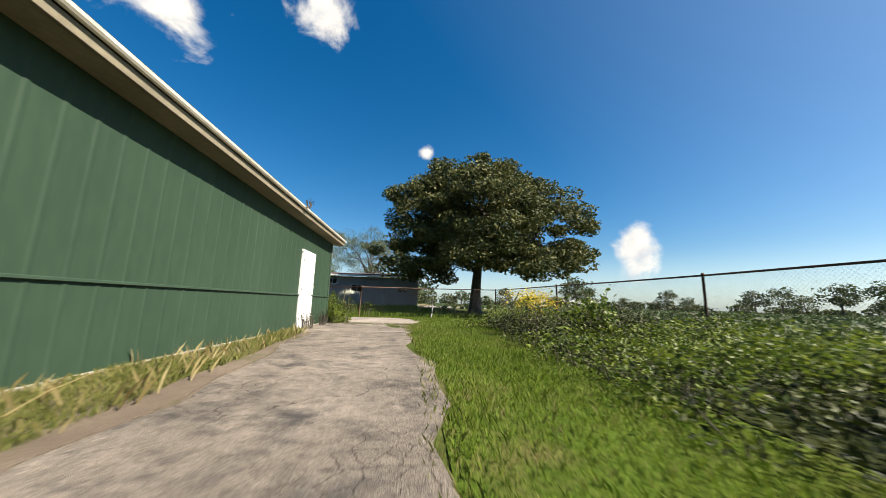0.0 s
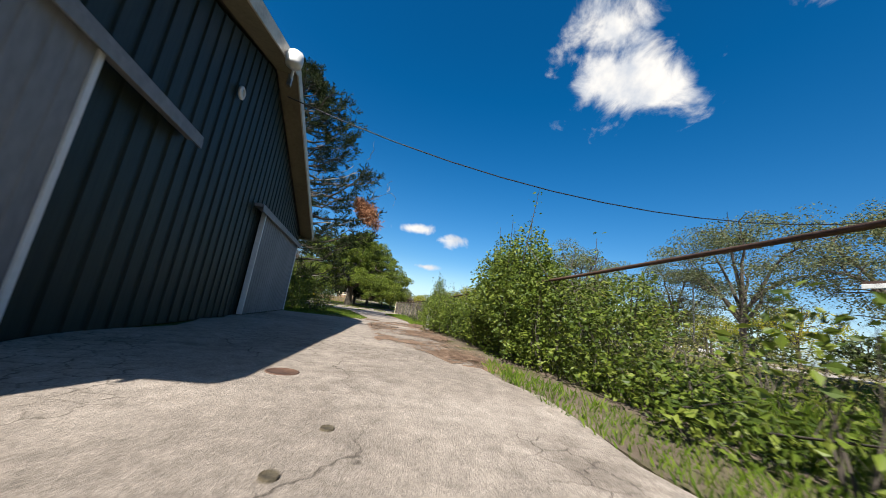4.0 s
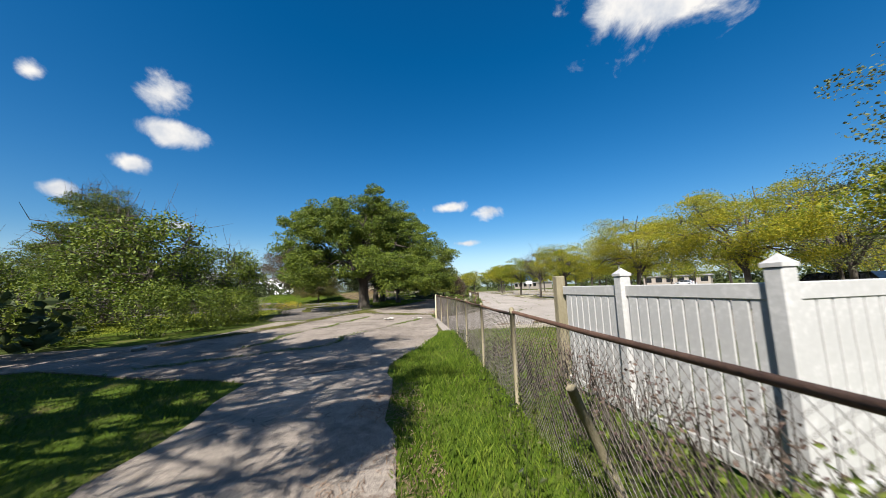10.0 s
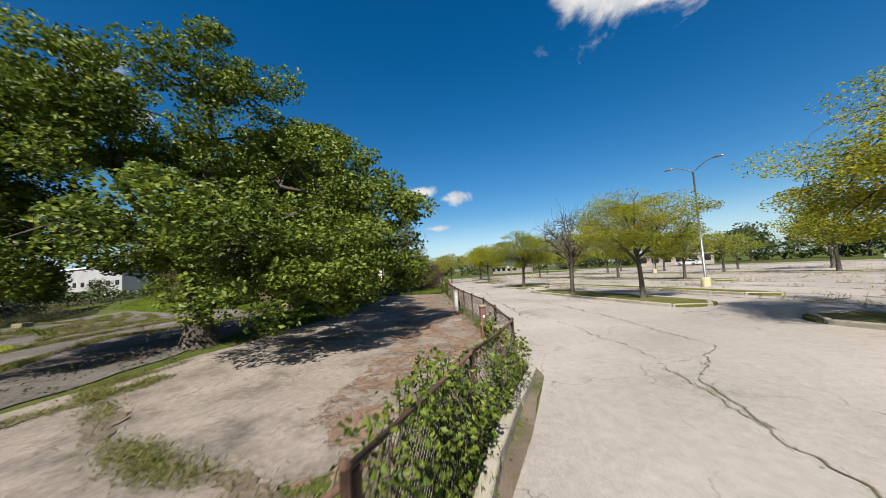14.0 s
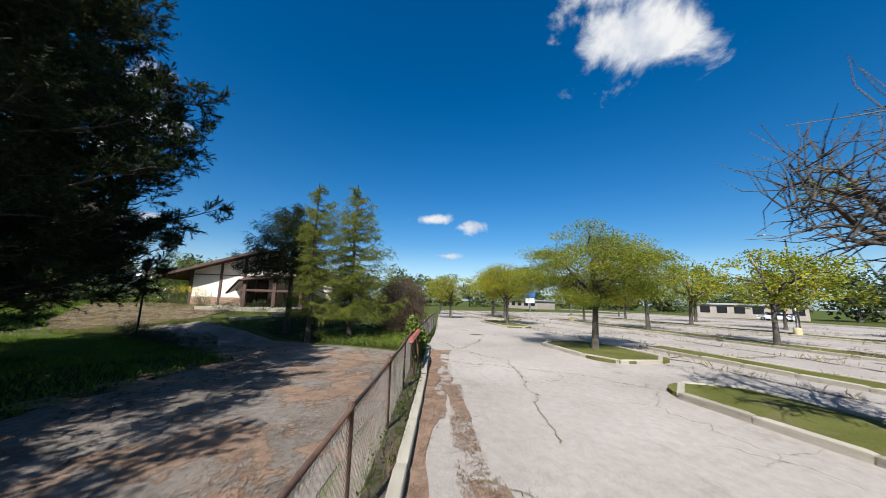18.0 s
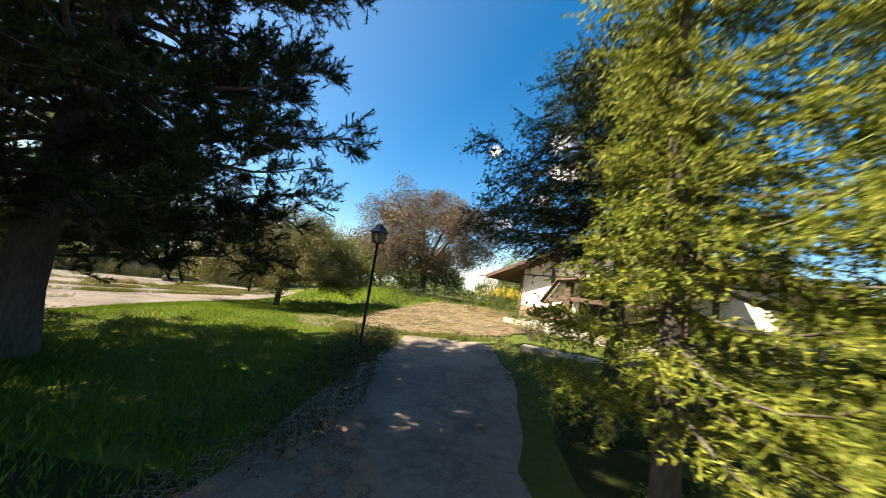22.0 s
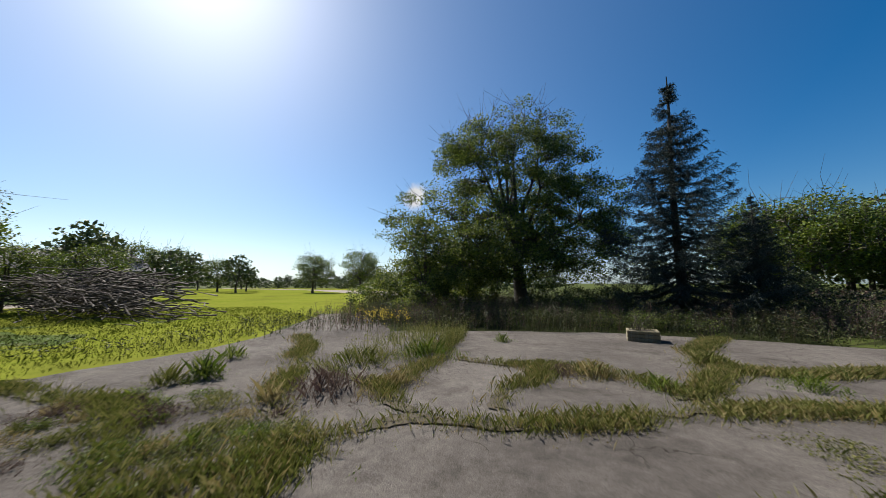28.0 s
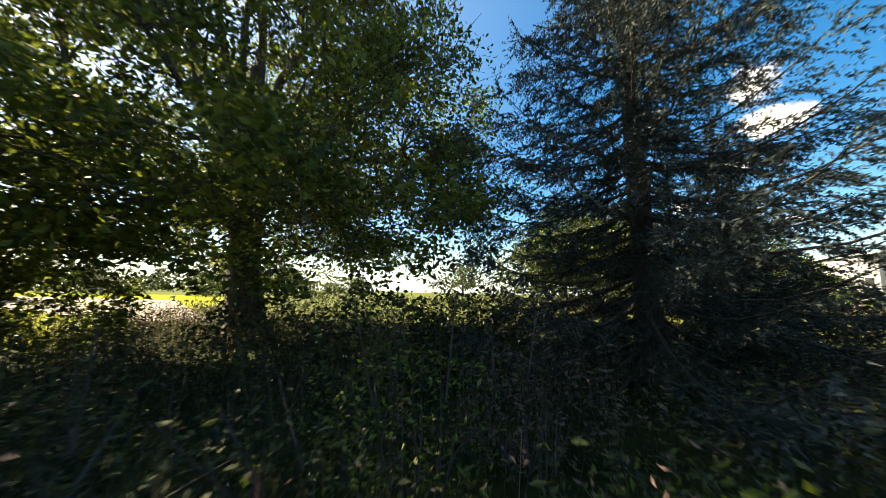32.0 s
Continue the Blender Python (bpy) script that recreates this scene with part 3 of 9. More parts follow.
class Soup:
    """Collects quads for one mesh."""

    def __init__(self):
        self.v, self.f, self.n = [], [], 0

    def add(self, verts, faces):
        verts = np.asarray(verts, float)
        self.v.append(verts)
        self.f.append(np.asarray(faces, int) + self.n)
        self.n += len(verts)

    def box(self, x0, y0, z0, x1, y1, z1):
        v = [(x, y, z) for z in (z0, z1) for y in (y0, y1) for x in (x0, x1)]
        self.add(v, [(0, 2, 3, 1), (4, 5, 7, 6), (0, 1, 5, 4), (2, 6, 7, 3), (0, 4, 6, 2), (1, 3, 7, 5)])

    def tube(self, pts, radii, sides=6):
        pts = np.asarray(pts, float)
        n = len(pts)
        radii = np.broadcast_to(np.asarray(radii, float), (n,))
        d = np.gradient(pts, axis=0)
        d /= np.linalg.norm(d, axis=1)[:, None] + 1e-9
        ref = np.array([0, 0, 1.0]) if abs(d[:, 2]).mean() < 0.8 else np.array([1.0, 0, 0])
        u = np.cross(d, ref)
        u /= np.linalg.norm(u, axis=1)[:, None] + 1e-9
        w = np.cross(d, u)
        a = np.arange(sides) * 2 * math.pi / sides
        ring = pts[:, None] + radii[:, None, None] * (np.cos(a)[None, :, None] * u[:, None] + np.sin(a)[None, :, None] * w[:, None])
        idx = np.arange(n * sides).reshape(n, sides)
        nx = np.roll(idx, -1, axis=1)
        f = np.stack([idx[:-1], nx[:-1], nx[1:], idx[1:]], -1).reshape(-1, 4)
        v = ring.reshape(-1, 3)
        caps = []
        for row, flip in ((idx[0], True), (idx[-1], False)):
            for i in range(1, sides - 1, 2):
                q = [row[0], row[i], row[min(i + 1, sides - 1)], row[min(i + 2, sides - 1)]]
                if len(set(q)) < 4:
                    q = [row[0], row[i], row[i + 1], row[i + 1]]
                    continue
                caps.append(q[::-1] if not flip else q)
        self.add(v, np.concatenate([f, np.array(caps, int).reshape(-1, 4)]) if caps else f)

    def mesh(self, name, mat, flat=True):
        return mesh_from(name, np.concatenate(self.v), np.concatenate(self.f), mat, flat)


def thing(name, label, category, group="", kind="", at=(0, 0, 0), rz=0.0):
    e = new(name)
    e.empty_display_size = 0.2
    e.matrix_world = pose(*at, 0, 0, rz)
    return tagged(e, label, category, group, kind)


def part(name, me, parent, label="", at=None):
    ob = new(name, me)
    ob.parent = parent
    if at is not None:
        ob.matrix_basis = at
    if label:
        ob["label"] = label
    return ob


def boxm(name, size, mat, bevel=0.01):
    """A bevelled box mesh centred on its base."""
    bm = bmesh.new()
    bmesh.ops.create_cube(bm, size=1.0)
    bmesh.ops.scale(bm, vec=size, verts=bm.verts)
    bmesh.ops.translate(bm, vec=(0, 0, size[2] / 2), verts=bm.verts)
    if bevel:
        bmesh.ops.bevel(bm, geom=bm.edges[:], offset=min(bevel, min(size) * 0.3), segments=1, affect="EDGES")
    me = bpy.data.meshes.new(name)
    bm.to_mesh(me)
    bm.free()
    me.materials.append(mat)
    return me


def lathe(name, profile, mat, sides=16, flat=False):
    """A turned shape from (radius, z) pairs."""
    s = Soup()
    a = np.arange(sides) * 2 * math.pi / sides
    v = np.array([(r * math.cos(t), r * math.sin(t), z) for r, z in profile for t in a])
    idx = np.arange(len(v)).reshape(len(profile), sides)
    nx = np.roll(idx, -1, axis=1)
    s.add(v, np.stack([idx[:-1], nx[:-1], nx[1:], idx[1:]], -1).reshape(-1, 4))
    return s.mesh(name, mat, flat)


def inside(poly, x, y):
    """Which points lie in a polygon."""
    x, y = np.asarray(x, float), np.asarray(y, float)
    res = np.zeros(x.shape, bool)
    n = len(poly)
    for i in range(n):
        (x0, y0), (x1, y1) = poly[i], poly[(i + 1) % n]
        if y0 == y1:
            continue
        c = ((y0 > y) != (y1 > y)) & (x < (x1 - x0) * (y - y0) / (y1 - y0) + x0)
        res ^= c
    return res


def scatter(poly, density):
    """Random places in a polygon, so many a square metre."""
    p = np.array(poly)
    lo, hi = p.min(0), p.max(0)
    n = int(density * np.prod(hi - lo))
    q = rng.uniform(lo, hi, (n, 2))
    return q[inside(poly, q[:, 0], q[:, 1])]


def sheet(name, poly, mat, lift, label, category, wobble=0.12, step=0.6, sub=1.5):
    """A paved surface: a polygon with an uneven edge, cut into a grid so that it follows the ground."""
    pts = []
    n = len(poly)
    for i in range(n):
        a, b = np.array(poly[i], float), np.array(poly[(i + 1) % n], float)
        k = max(1, int(np.linalg.norm(b - a) / step))
        for j in range(k):
            p = a + (b - a) * j / k
            o = noise.noise(Vector((p[0] * 0.9, p[1] * 0.9, 3.1))) * wobble
            o2 = noise.noise(Vector((p[0] * 0.9, p[1] * 0.9, 9.7))) * wobble
            pts.append((p[0] + o, p[1] + o2))
    bm = bmesh.new()
    vs = [bm.verts.new((x, y, 0)) for x, y in pts]
    bm.faces.new(vs)
    bmesh.ops.triangulate(bm, faces=bm.faces[:])
    p = np.array(pts)
    for axis in (0, 1):
        for c in np.arange(p[:, axis].min() + sub, p[:, axis].max(), sub):
            no = (1, 0, 0) if axis == 0 else (0, 1, 0)
            bmesh.ops.bisect_plane(bm, geom=bm.verts[:] + bm.edges[:] + bm.faces[:], plane_co=(c, c, 0), plane_no=no)
    bmesh.ops.recalc_face_normals(bm, faces=bm.faces[:])
    for f in bm.faces:
        if f.normal.z < 0:
            f.normal_flip()
    edge = [e for e in bm.edges if e.is_boundary]
    for v in bm.verts:
        v.co.z = ground_z(v.co.x, v.co.y) + lift + 0.012 * noise.noise(Vector((v.co.x * 0.5, v.co.y * 0.5, 0)))
    ext = bmesh.ops.extrude_edge_only(bm, edges=edge)
    for v in ext["geom"]:
        if isinstance(v, bmesh.types.BMVert):
            v.co.z -= 0.12
    me = bpy.data.meshes.new(name)
    bm.to_mesh(me)
    bm.free()
    me.materials.append(mat)
    return tagged(new(name, me), label, category, kind="structure")


# ---- plants ----


def leaf_quads(centres, size, droop=0.0, aspect=0.6, up=0.0, jitter=0.35):
    """One folded diamond a leaf, turned at random."""
    n = len(centres)
    d = rng.normal(size=(n, 3))
    d[:, 2] = d[:, 2] * 0.6 - droop + up
    d /= np.linalg.norm(d, axis=1)[:, None] + 1e-9
    s = np.cross(d, rng.normal(size=(n, 3)))
    s /= np.linalg.norm(s, axis=1)[:, None] + 1e-9
    nn = np.cross(d, s)
    L = size * (1 + jitter * rng.uniform(-1, 1, n))[:, None]
    c = np.asarray(centres)
    v = np.stack([c - d * L * 0.5, c + s * L * aspect * 0.5 + nn * L * 0.1, c + d * L * 0.5, c - s * L * aspect * 0.5 + nn * L * 0.1], 1)
    return v.reshape(-1, 3), np.arange(4 * n).reshape(n, 4)


def blades(xy, h, w, lean=0.35, zlift=0.0, hj=0.45):
    """Grass blades: one narrow bent quad each."""
    n = len(xy)
    z = height(xy[:, 0], xy[:, 1]) + zlift
    a = rng.uniform(0, 2 * math.pi, n)
    side = np.stack([np.cos(a), np.sin(a), np.zeros(n)], 1)
    b = rng.uniform(0, 2 * math.pi, n)
    hh = (h if np.ndim(h) else np.full(n, h)) * (1 + hj * rng.uniform(-1, 1, n))
    ln = np.stack([np.cos(b), np.sin(b), np.zeros(n)], 1) * (lean * hh * rng.uniform(0.2, 1.3, n))[:, None]
    base = np.stack([xy[:, 0], xy[:, 1], z], 1)
    upv = np.stack([np.zeros(n), np.zeros(n), hh], 1)
    ww = side * (w * 0.5)
    v = np.stack([base - ww, base + ww, base + ww * 0.75 + upv * 0.6 + ln * 0.35, base + upv + ln], 1)
    return v.reshape(-1, 3), np.arange(4 * n).reshape(n, 4)


def stuff(name, v, f, mat, label, category):
    return tagged(new(name, mesh_from(name, v, f, mat)), label, category, kind="stuff")


def broadleaf(name, label, H, R, base, trunk_r, clumps, per, leaf, mat, seed, flat=1.0, limbs=7, spread=0.85, clump_r=0.9, bare=0.0, weep=0.0, bark=None, top=0.0, hollow=0.45, squash=0.7, aspect=0.6, shift=(0, 0), twig=220, lobes=None):
    """A broad-leaved tree about the origin: trunk, limbs and a crown of leaf clumps with gaps between them."""
    global rng
    rng = np.random.default_rng(seed)
    bark = bark or M_BARK
    e = thing(name, label, "tree")
    mid, half = base + (H - base) * 0.5, (H - base) * 0.5
    dirs = rng.normal(size=(clumps, 3))
    dirs /= np.linalg.norm(dirs, axis=1)[:, None]
    lump = np.array([noise.noise(Vector(d * 1.7) + Vector((seed, 0, 0))) + 0.6 * noise.noise(Vector(d * 3.9) + Vector((0, seed, 0))) for d in dirs])
    rad = (hollow + (1 - hollow) * rng.random(clumps) ** 0.55) * (0.86 + 0.28 * lump)
    c = dirs * rad[:, None] * np.array([R, R, half * flat]) + np.array([shift[0], shift[1], mid])
    c[:, 2] = np.maximum(c[:, 2], base + rng.uniform(0, 0.6, clumps) - weep * np.hypot(c[:, 0], c[:, 1]))
    if lobes:
        lb = np.array(lobes, float)
        w = lb[:, 3] * lb[:, 4]
        pick = rng.choice(len(lb), clumps, p=w / w.sum())
        rad = (hollow + (1 - hollow) * rng.random(clumps) ** 0.5) * (0.88 + 0.22 * lump)
        c = lb[pick, :3] + dirs * rad[:, None] * np.stack([lb[pick, 3], lb[pick, 3], lb[pick, 4]], 1)
        c[:, 2] = np.maximum(c[:, 2], base + rng.uniform(0, 0.5, clumps))
    # trunk and limbs
    s = Soup()
    fork = base + (H - base) * 0.22
    n = 7
    z = np.linspace(-0.15, fork, n)
    sway = 0.06 * H * 0.2 * np.sin(z / fork * 2.5 + seed)
    flare = trunk_r * (1 + 0.55 * np.exp(-(z + 0.15) / (0.35 + trunk_r)))
    s.tube(np.stack([sway, 0.6 * sway * math.cos(seed), z], 1), flare * (1 - 0.25 * z / fork), 10)
    trunk = s.mesh("trunk", bark, False)
    part("trunk", trunk, e)
    s = Soup()
    nodes = []
    for i in range(limbs):
        a = 2 * math.pi * (i + rng.uniform(-0.3, 0.3)) / limbs
        tip = np.array([R * spread * 0.75 * math.cos(a) + shift[0], R * spread * 0.75 * math.sin(a) + shift[1], base + (H - base) * rng.uniform(0.3, 0.85)])
        if lobes and i < len(lobes):
            tip = np.array(lobes[i][:3]) + np.array([0, 0, 0.3 * lobes[i][4]])
        elif i >= limbs - 2:
            tip = np.array([R * 0.25 * math.cos(a), R * 0.25 * math.sin(a), base + (H - base) * (0.92 + top)])
        st = np.array([sway[-1], 0.6 * sway[-1] * math.cos(seed), fork * rng.uniform(0.62, 0.98)])
        k = 8
        t = np.linspace(0, 1, k)[:, None]
        p = st + (tip - st) * t + np.array([0, 0, 1]) * (np.sin(t * math.pi) * R * 0.10) + rng.normal(size=(k, 3)) * 0.035 * R * t
        r = trunk_r * 0.5 * min(1.0, (9 / limbs) ** 0.7) * (1 - t[:, 0]) ** 0.8 + 0.016
        s.tube(p, r, 6)
        nodes.append(np.concatenate([p, r[:, None]], 1)[1:])
    nodes = np.concatenate(nodes)
    for q in c[:: max(1, len(c) // twig)]:
        dd = np.linalg.norm(nodes[:, :3] - q, axis=1) + 0.4 * np.maximum(0, nodes[:, 2] - q[2])
        m = nodes[dd.argmin()]
        k = 5
        t = np.linspace(0, 1, k)[:, None]
        p = m[:3] + (q - m[:3]) * t + np.array([0, 0, 1]) * np.sin(t * math.pi) * 0.12 * dd.min() + rng.normal(size=(k, 3)) * 0.05 * dd.min() * t
        s.tube(p, np.maximum(0.008, min(m[3] * 0.7, 0.05) * (1 - t[:, 0] * 0.8)), 4)
        if bare:
            for _ in range(3):
                o = q + rng.normal(size=3) * clump_r * 0.9 + np.array([0, 0, 0.4])
                s.tube([p[-2], (p[-2] + o) / 2 + rng.normal(size=3) * 0.08, o], [0.014, 0.01, 0.005], 3)
    tagged(part("branch_mass", s.mesh("branch_mass", bark, False), e), kind="stuff")
    keep = np.ones(len(c), bool)
    if bare:
        keep = (c[:, 2] < base + (H - base) * (1 - bare)) | (rng.random(len(c)) < 0.06)
    cc = c[keep]
    k = np.repeat(np.arange(len(cc)), per)
    g = rng.normal(size=(len(k), 3))
    g *= (rng.random(len(k)) ** 0.33 / (np.linalg.norm(g, axis=1) + 1e-9))[:, None]
    off = g * clump_r * np.array([1, 1, squash]) * rng.uniform(0.7, 1.25, len(cc))[k][:, None]
    if weep:
        off[:, 2] -= rng.random(len(k)) ** 2 * weep * 2.5
    v, f = leaf_quads(cc[k] + off, leaf, 0.25 + weep, aspect=aspect)
    tagged(part("crown", mesh_from("crown", v, f, mat), e), kind="stuff")
    return e


def tuft_mesh(name, O, D, per, nlen, nwid, mat, forward=(0.1, 0.75), start=0.0, heart=0):
    """Needles standing out all round along shoots: origins O and shoot vectors D."""
    k = np.repeat(np.arange(len(O)), per)
    u = start + (1.0 - start) * rng.random(len(k))
    o = O[k] + D[k] * u[:, None]
    ax = D[k] / (np.linalg.norm(D[k], axis=1)[:, None] + 1e-9)
    nd = rng.normal(size=(len(k), 3))
    nd -= ax * (nd * ax).sum(1)[:, None]
    nd /= np.linalg.norm(nd, axis=1)[:, None] + 1e-9
    nd = nd + ax * rng.uniform(*forward, len(k))[:, None]
    nd /= np.linalg.norm(nd, axis=1)[:, None] + 1e-9
    sd = np.cross(nd, rng.normal(size=nd.shape))
    sd /= np.linalg.norm(sd, axis=1)[:, None] + 1e-9
    ll = nlen * rng.uniform(0.7, 1.25, len(k))[:, None]
    v = np.stack([o - sd * nwid * 0.5, o + sd * nwid * 0.5, o + nd * ll], 1)
    v = v.reshape(-1, 3)
    if heart:
        k = np.repeat(np.arange(len(O)), heart)
        o = O[k] + D[k] * rng.uniform(0.0, 0.3, (len(k), 1))
        sd = np.cross(D[k], rng.normal(size=(len(k), 3)))
        sd /= np.linalg.norm(sd, axis=1)[:, None] + 1e-9
        far = O[k] + D[k] * rng.uniform(0.7, 1.0, (len(k), 1))
        v = np.concatenate([v, np.stack([far - sd * nlen * 0.17, far + sd * nlen * 0.17, o], 1).reshape(-1, 3)])
    return mesh_from(name, v, np.arange(len(v)).reshape(-1, 3), mat)


def pine_tree(name, label, H, R, base, trunk_r, seed, boughs=140, subs=16, shoots=12, per=24, widest=0.3, low=0.78, dead=0.0, nwid=0.015, mat=None, side=None):
    """A pine about the origin: long boughs that fork into branchlets, each ending in bushy tufts of needles, heaped into clumps."""
    global rng
    rng = np.random.default_rng(seed)
    e = thing(name, label, "tree")
    s = Soup()
    z = np.linspace(-0.15, H * 0.97, 12)
    s.tube(np.stack([0.1 * np.sin(z * 0.5 + seed), 0.06 * np.cos(z * 0.4), z], 1), trunk_r * (1.02 - z / H) ** 0.75 + 0.015 + 0.35 * trunk_r * np.exp(-(z + 0.15) * 2), 12)
    part("trunk", s.mesh("trunk", M_BARK, False), e)
    s, pale = Soup(), Soup()
    SO, SD = [], []
    t = np.linspace(0, 1, 8)
    for i in range(boughs):
        u = (i + 0.5) / boughs
        zb = base + (H * 0.95 - base) * u ** 0.92
        prof = low + (1 - low) * u / widest if u < widest else max(0.1, 1 - ((u - widest) / (1 - widest)) ** 1.7)
        a = i * 2.39996 + rng.uniform(-0.25, 0.25)
        ln = max(0.5, R * prof * rng.uniform(0.74, 1.06))
        if side is not None:
            ln *= side(a, u)
        fwd, lat = np.array([math.cos(a), math.sin(a), 0.0]), np.array([-math.sin(a), math.cos(a), 0.0])
        rise = ln * (-0.26 * (1 - u) * np.sin(t * 2.2) + 0.3 * u * t + 0.16 * t ** 2)
        bend = rng.normal() * 0.12 * ln
        p = np.outer(ln * t, fwd) + np.outer(bend * t * t, lat) + np.c_[0 * t, 0 * t, zb + rise]
        p[1:] += rng.normal(size=(7, 3)) * 0.03 * ln * 0.6
        r = np.maximum(0.008, trunk_r * 0.2 * (1 - t) ** 0.8 * (0.35 + 0.65 * prof) + 0.008)
        if dead and rng.random() < dead * (1 - u) ** 1.5:
            # a bare bough: pale, crooked, with curling side branches
            pale.tube(p + np.cumsum(rng.normal(size=(8, 3)) * 0.09, axis=0), r * 0.6, 5)
            for _ in range(9):
                q = p[rng.integers(2, 8)]
                w = np.cumsum(rng.normal(size=(6, 3)) * 0.1 + fwd * 0.07 + lat * rng.normal() * 0.1 + [0, 0, rng.normal() * 0.06], axis=0)
                pale.tube(q + np.vstack([[0, 0, 0], w]), np.linspace(0.013, 0.004, 7), 4)
            continue
        s.tube(p, r, 5)
        m = max(4, int(subs * (0.45 + 0.55 * ln / R)))
        for tt in rng.uniform(0.28, 1.0, m) ** 0.75:
            q = np.array([np.interp(tt, t, p[:, c]) for c in range(3)])
            d = fwd * rng.uniform(0.35, 1.0) + lat * rng.choice([-1, 1]) * rng.uniform(0.1, 0.9) + np.array([0, 0, rng.uniform(-0.35, 0.85)])
            d *= rng.uniform(0.55, 1.0) * (0.5 + 0.75 * (1 - tt) + 0.25 * prof) / np.linalg.norm(d)
            s.tube([q, q + d * 0.5 + [0, 0, -0.04], q + d], [0.016, 0.011, 0.006], 3)
            v = rng.uniform(0.25, 1.05, shoots)
            o = q + np.outer(v, d)
            dd = d / np.linalg.norm(d) * 0.75 + rng.normal(size=(shoots, 3)) * 0.55 + [0, 0, 0.32]
            dd *= (rng.uniform(0.2, 0.42, shoots) / np.linalg.norm(dd, axis=1))[:, None]
            SO.append(o), SD.append(dd)
    tagged(part("bough_mass", s.mesh("bough_mass", M_BARK, False), e), kind="stuff")
    if dead:
        tagged(part("dead_branch_mass", pale.mesh("dead_branch_mass", M_DEADWOOD, False), e, "pale crooked dead branches"), kind="stuff")
    tagged(part("needles", tuft_mesh("needles", np.concatenate(SO), np.concatenate(SD), per, 0.115, nwid, mat or M_PINE, (0.2, 1.0), heart=3), e), kind="stuff")
    return e


def spruce_tree(name, label, H, R, base, trunk_r, seed, tiers=23, per_tier=9, mat=None, bushy=15, per=15, lift=0.0, hang=0.35, nlen=0.06, nwid=0.03, power=1.0, twig=0.55, side=None):
    """A spruce or hemlock about the origin: tiers of boughs fringed on both sides with short furry twigs that hang a little."""
    global rng
    rng = np.random.default_rng(seed)
    e = thing(name, label, "tree")
    s = Soup()
    z = np.linspace(-0.15, H * 0.99, 12)
    s.tube(np.stack([0.04 * np.sin(z * 0.6 + seed), 0.03 * np.cos(z * 0.5), z], 1), trunk_r * (1.02 - z / H) ** 0.85 + 0.01 + 0.3 * trunk_r * np.exp(-(z + 0.15) * 2), 10)
    part("trunk", s.mesh("trunk", M_BARK, False), e)
    s = Soup()
    SO, SD = [], []
    t = np.linspace(0, 1, 7)
    for w in range(tiers):
        u = (w + 0.3) / tiers
        prof = (1 - u) ** power
        for b in range(per_tier if u < 0.8 else 5):
            zb = base + (H * 0.97 - base) * min(1.0, u + rng.uniform(-0.4, 0.4) / tiers)
            a = 2 * math.pi * (b + rng.uniform(-0.35, 0.35)) / per_tier + w * 1.7
            ln = max(0.22, R * prof * rng.uniform(0.68, 1.12))
            if side is not None:
                ln *= side(a, u)
            fwd, lat = np.array([math.cos(a), math.sin(a), 0.0]), np.array([-math.sin(a), math.cos(a), 0.0])
            rise = ln * (0.25 * u * t - 0.3 * (1 - 0.6 * u) * np.sin(t * 2.0) + (0.2 + lift) * t ** 2)
            p = np.outer(ln * t, fwd) + np.outer(rng.normal() * 0.07 * ln * t * t, lat) + np.c_[0 * t, 0 * t, zb + rise]
            s.tube(p, np.maximum(0.005, trunk_r * 0.13 * (1 - t) * (0.3 + prof) + 0.005), 4)
            m = max(8, int(bushy * ln))
            tt = rng.uniform(0.12, 1.0, m)
            q = np.stack([np.interp(tt, t, p[:, c]) for c in range(3)], 1)
            sg = rng.choice([-1.0, 1.0], m)
            L = twig * (0.35 + 0.65 * np.sin(np.clip(tt, 0.1, 1) * 2.4)) * rng.uniform(0.6, 1.15, m) * min(1.0, 0.35 + ln / R)
            d = np.outer(rng.uniform(0.4, 0.9, m), fwd) + lat[None] * (sg * rng.uniform(0.25, 1.0, m))[:, None]
            d[:, 2] += rng.normal(size=m) * 0.16 - hang
            d *= (L / np.linalg.norm(d, axis=1))[:, None]
            SO.append(q), SD.append(d)
            SO.append(p[:-1]), SD.append(np.diff(p, axis=0))
    tagged(part("bough_mass", s.mesh("bough_mass", M_BARK, False), e), kind="stuff")
    O, D = np.concatenate(SO), np.concatenate(SD)
    tagged(part("needles", tuft_mesh("needles", O, D, per, nlen, nwid, mat, (0.5, 1.1), 0.0, 1), e), kind="stuff")
    # feathery side sprigs fill each bough out
    k = np.repeat(np.arange(len(O)), 3)
    g = O[k] + D[k] * rng.uniform(0.2, 0.9, (len(k), 1))
    d2 = D[k] * 0.35 + rng.normal(size=(len(k), 3)) * twig * 0.16 + [0, 0, -0.12 * hang]
    tagged(part("sprig_mass", tuft_mesh("sprig_mass", g, d2, max(5, per // 2), nlen, nwid, mat, (0.5, 1.1), 0.0), e), kind="stuff")
    return e


def put(e, x, y, s=1.0, rz=0.0, z=None):
    e.matrix_world = Matrix.LocRotScale((x, y, ground_z(x, y) if z is None else z), Euler((0, 0, radians(rz))), (s, s, s))
    return e


def again(e, x, y, s=1.0, rz=0.0):
    c = copy_thing(e, Matrix.Identity(4))
    return put(c, x, y, s, rz)


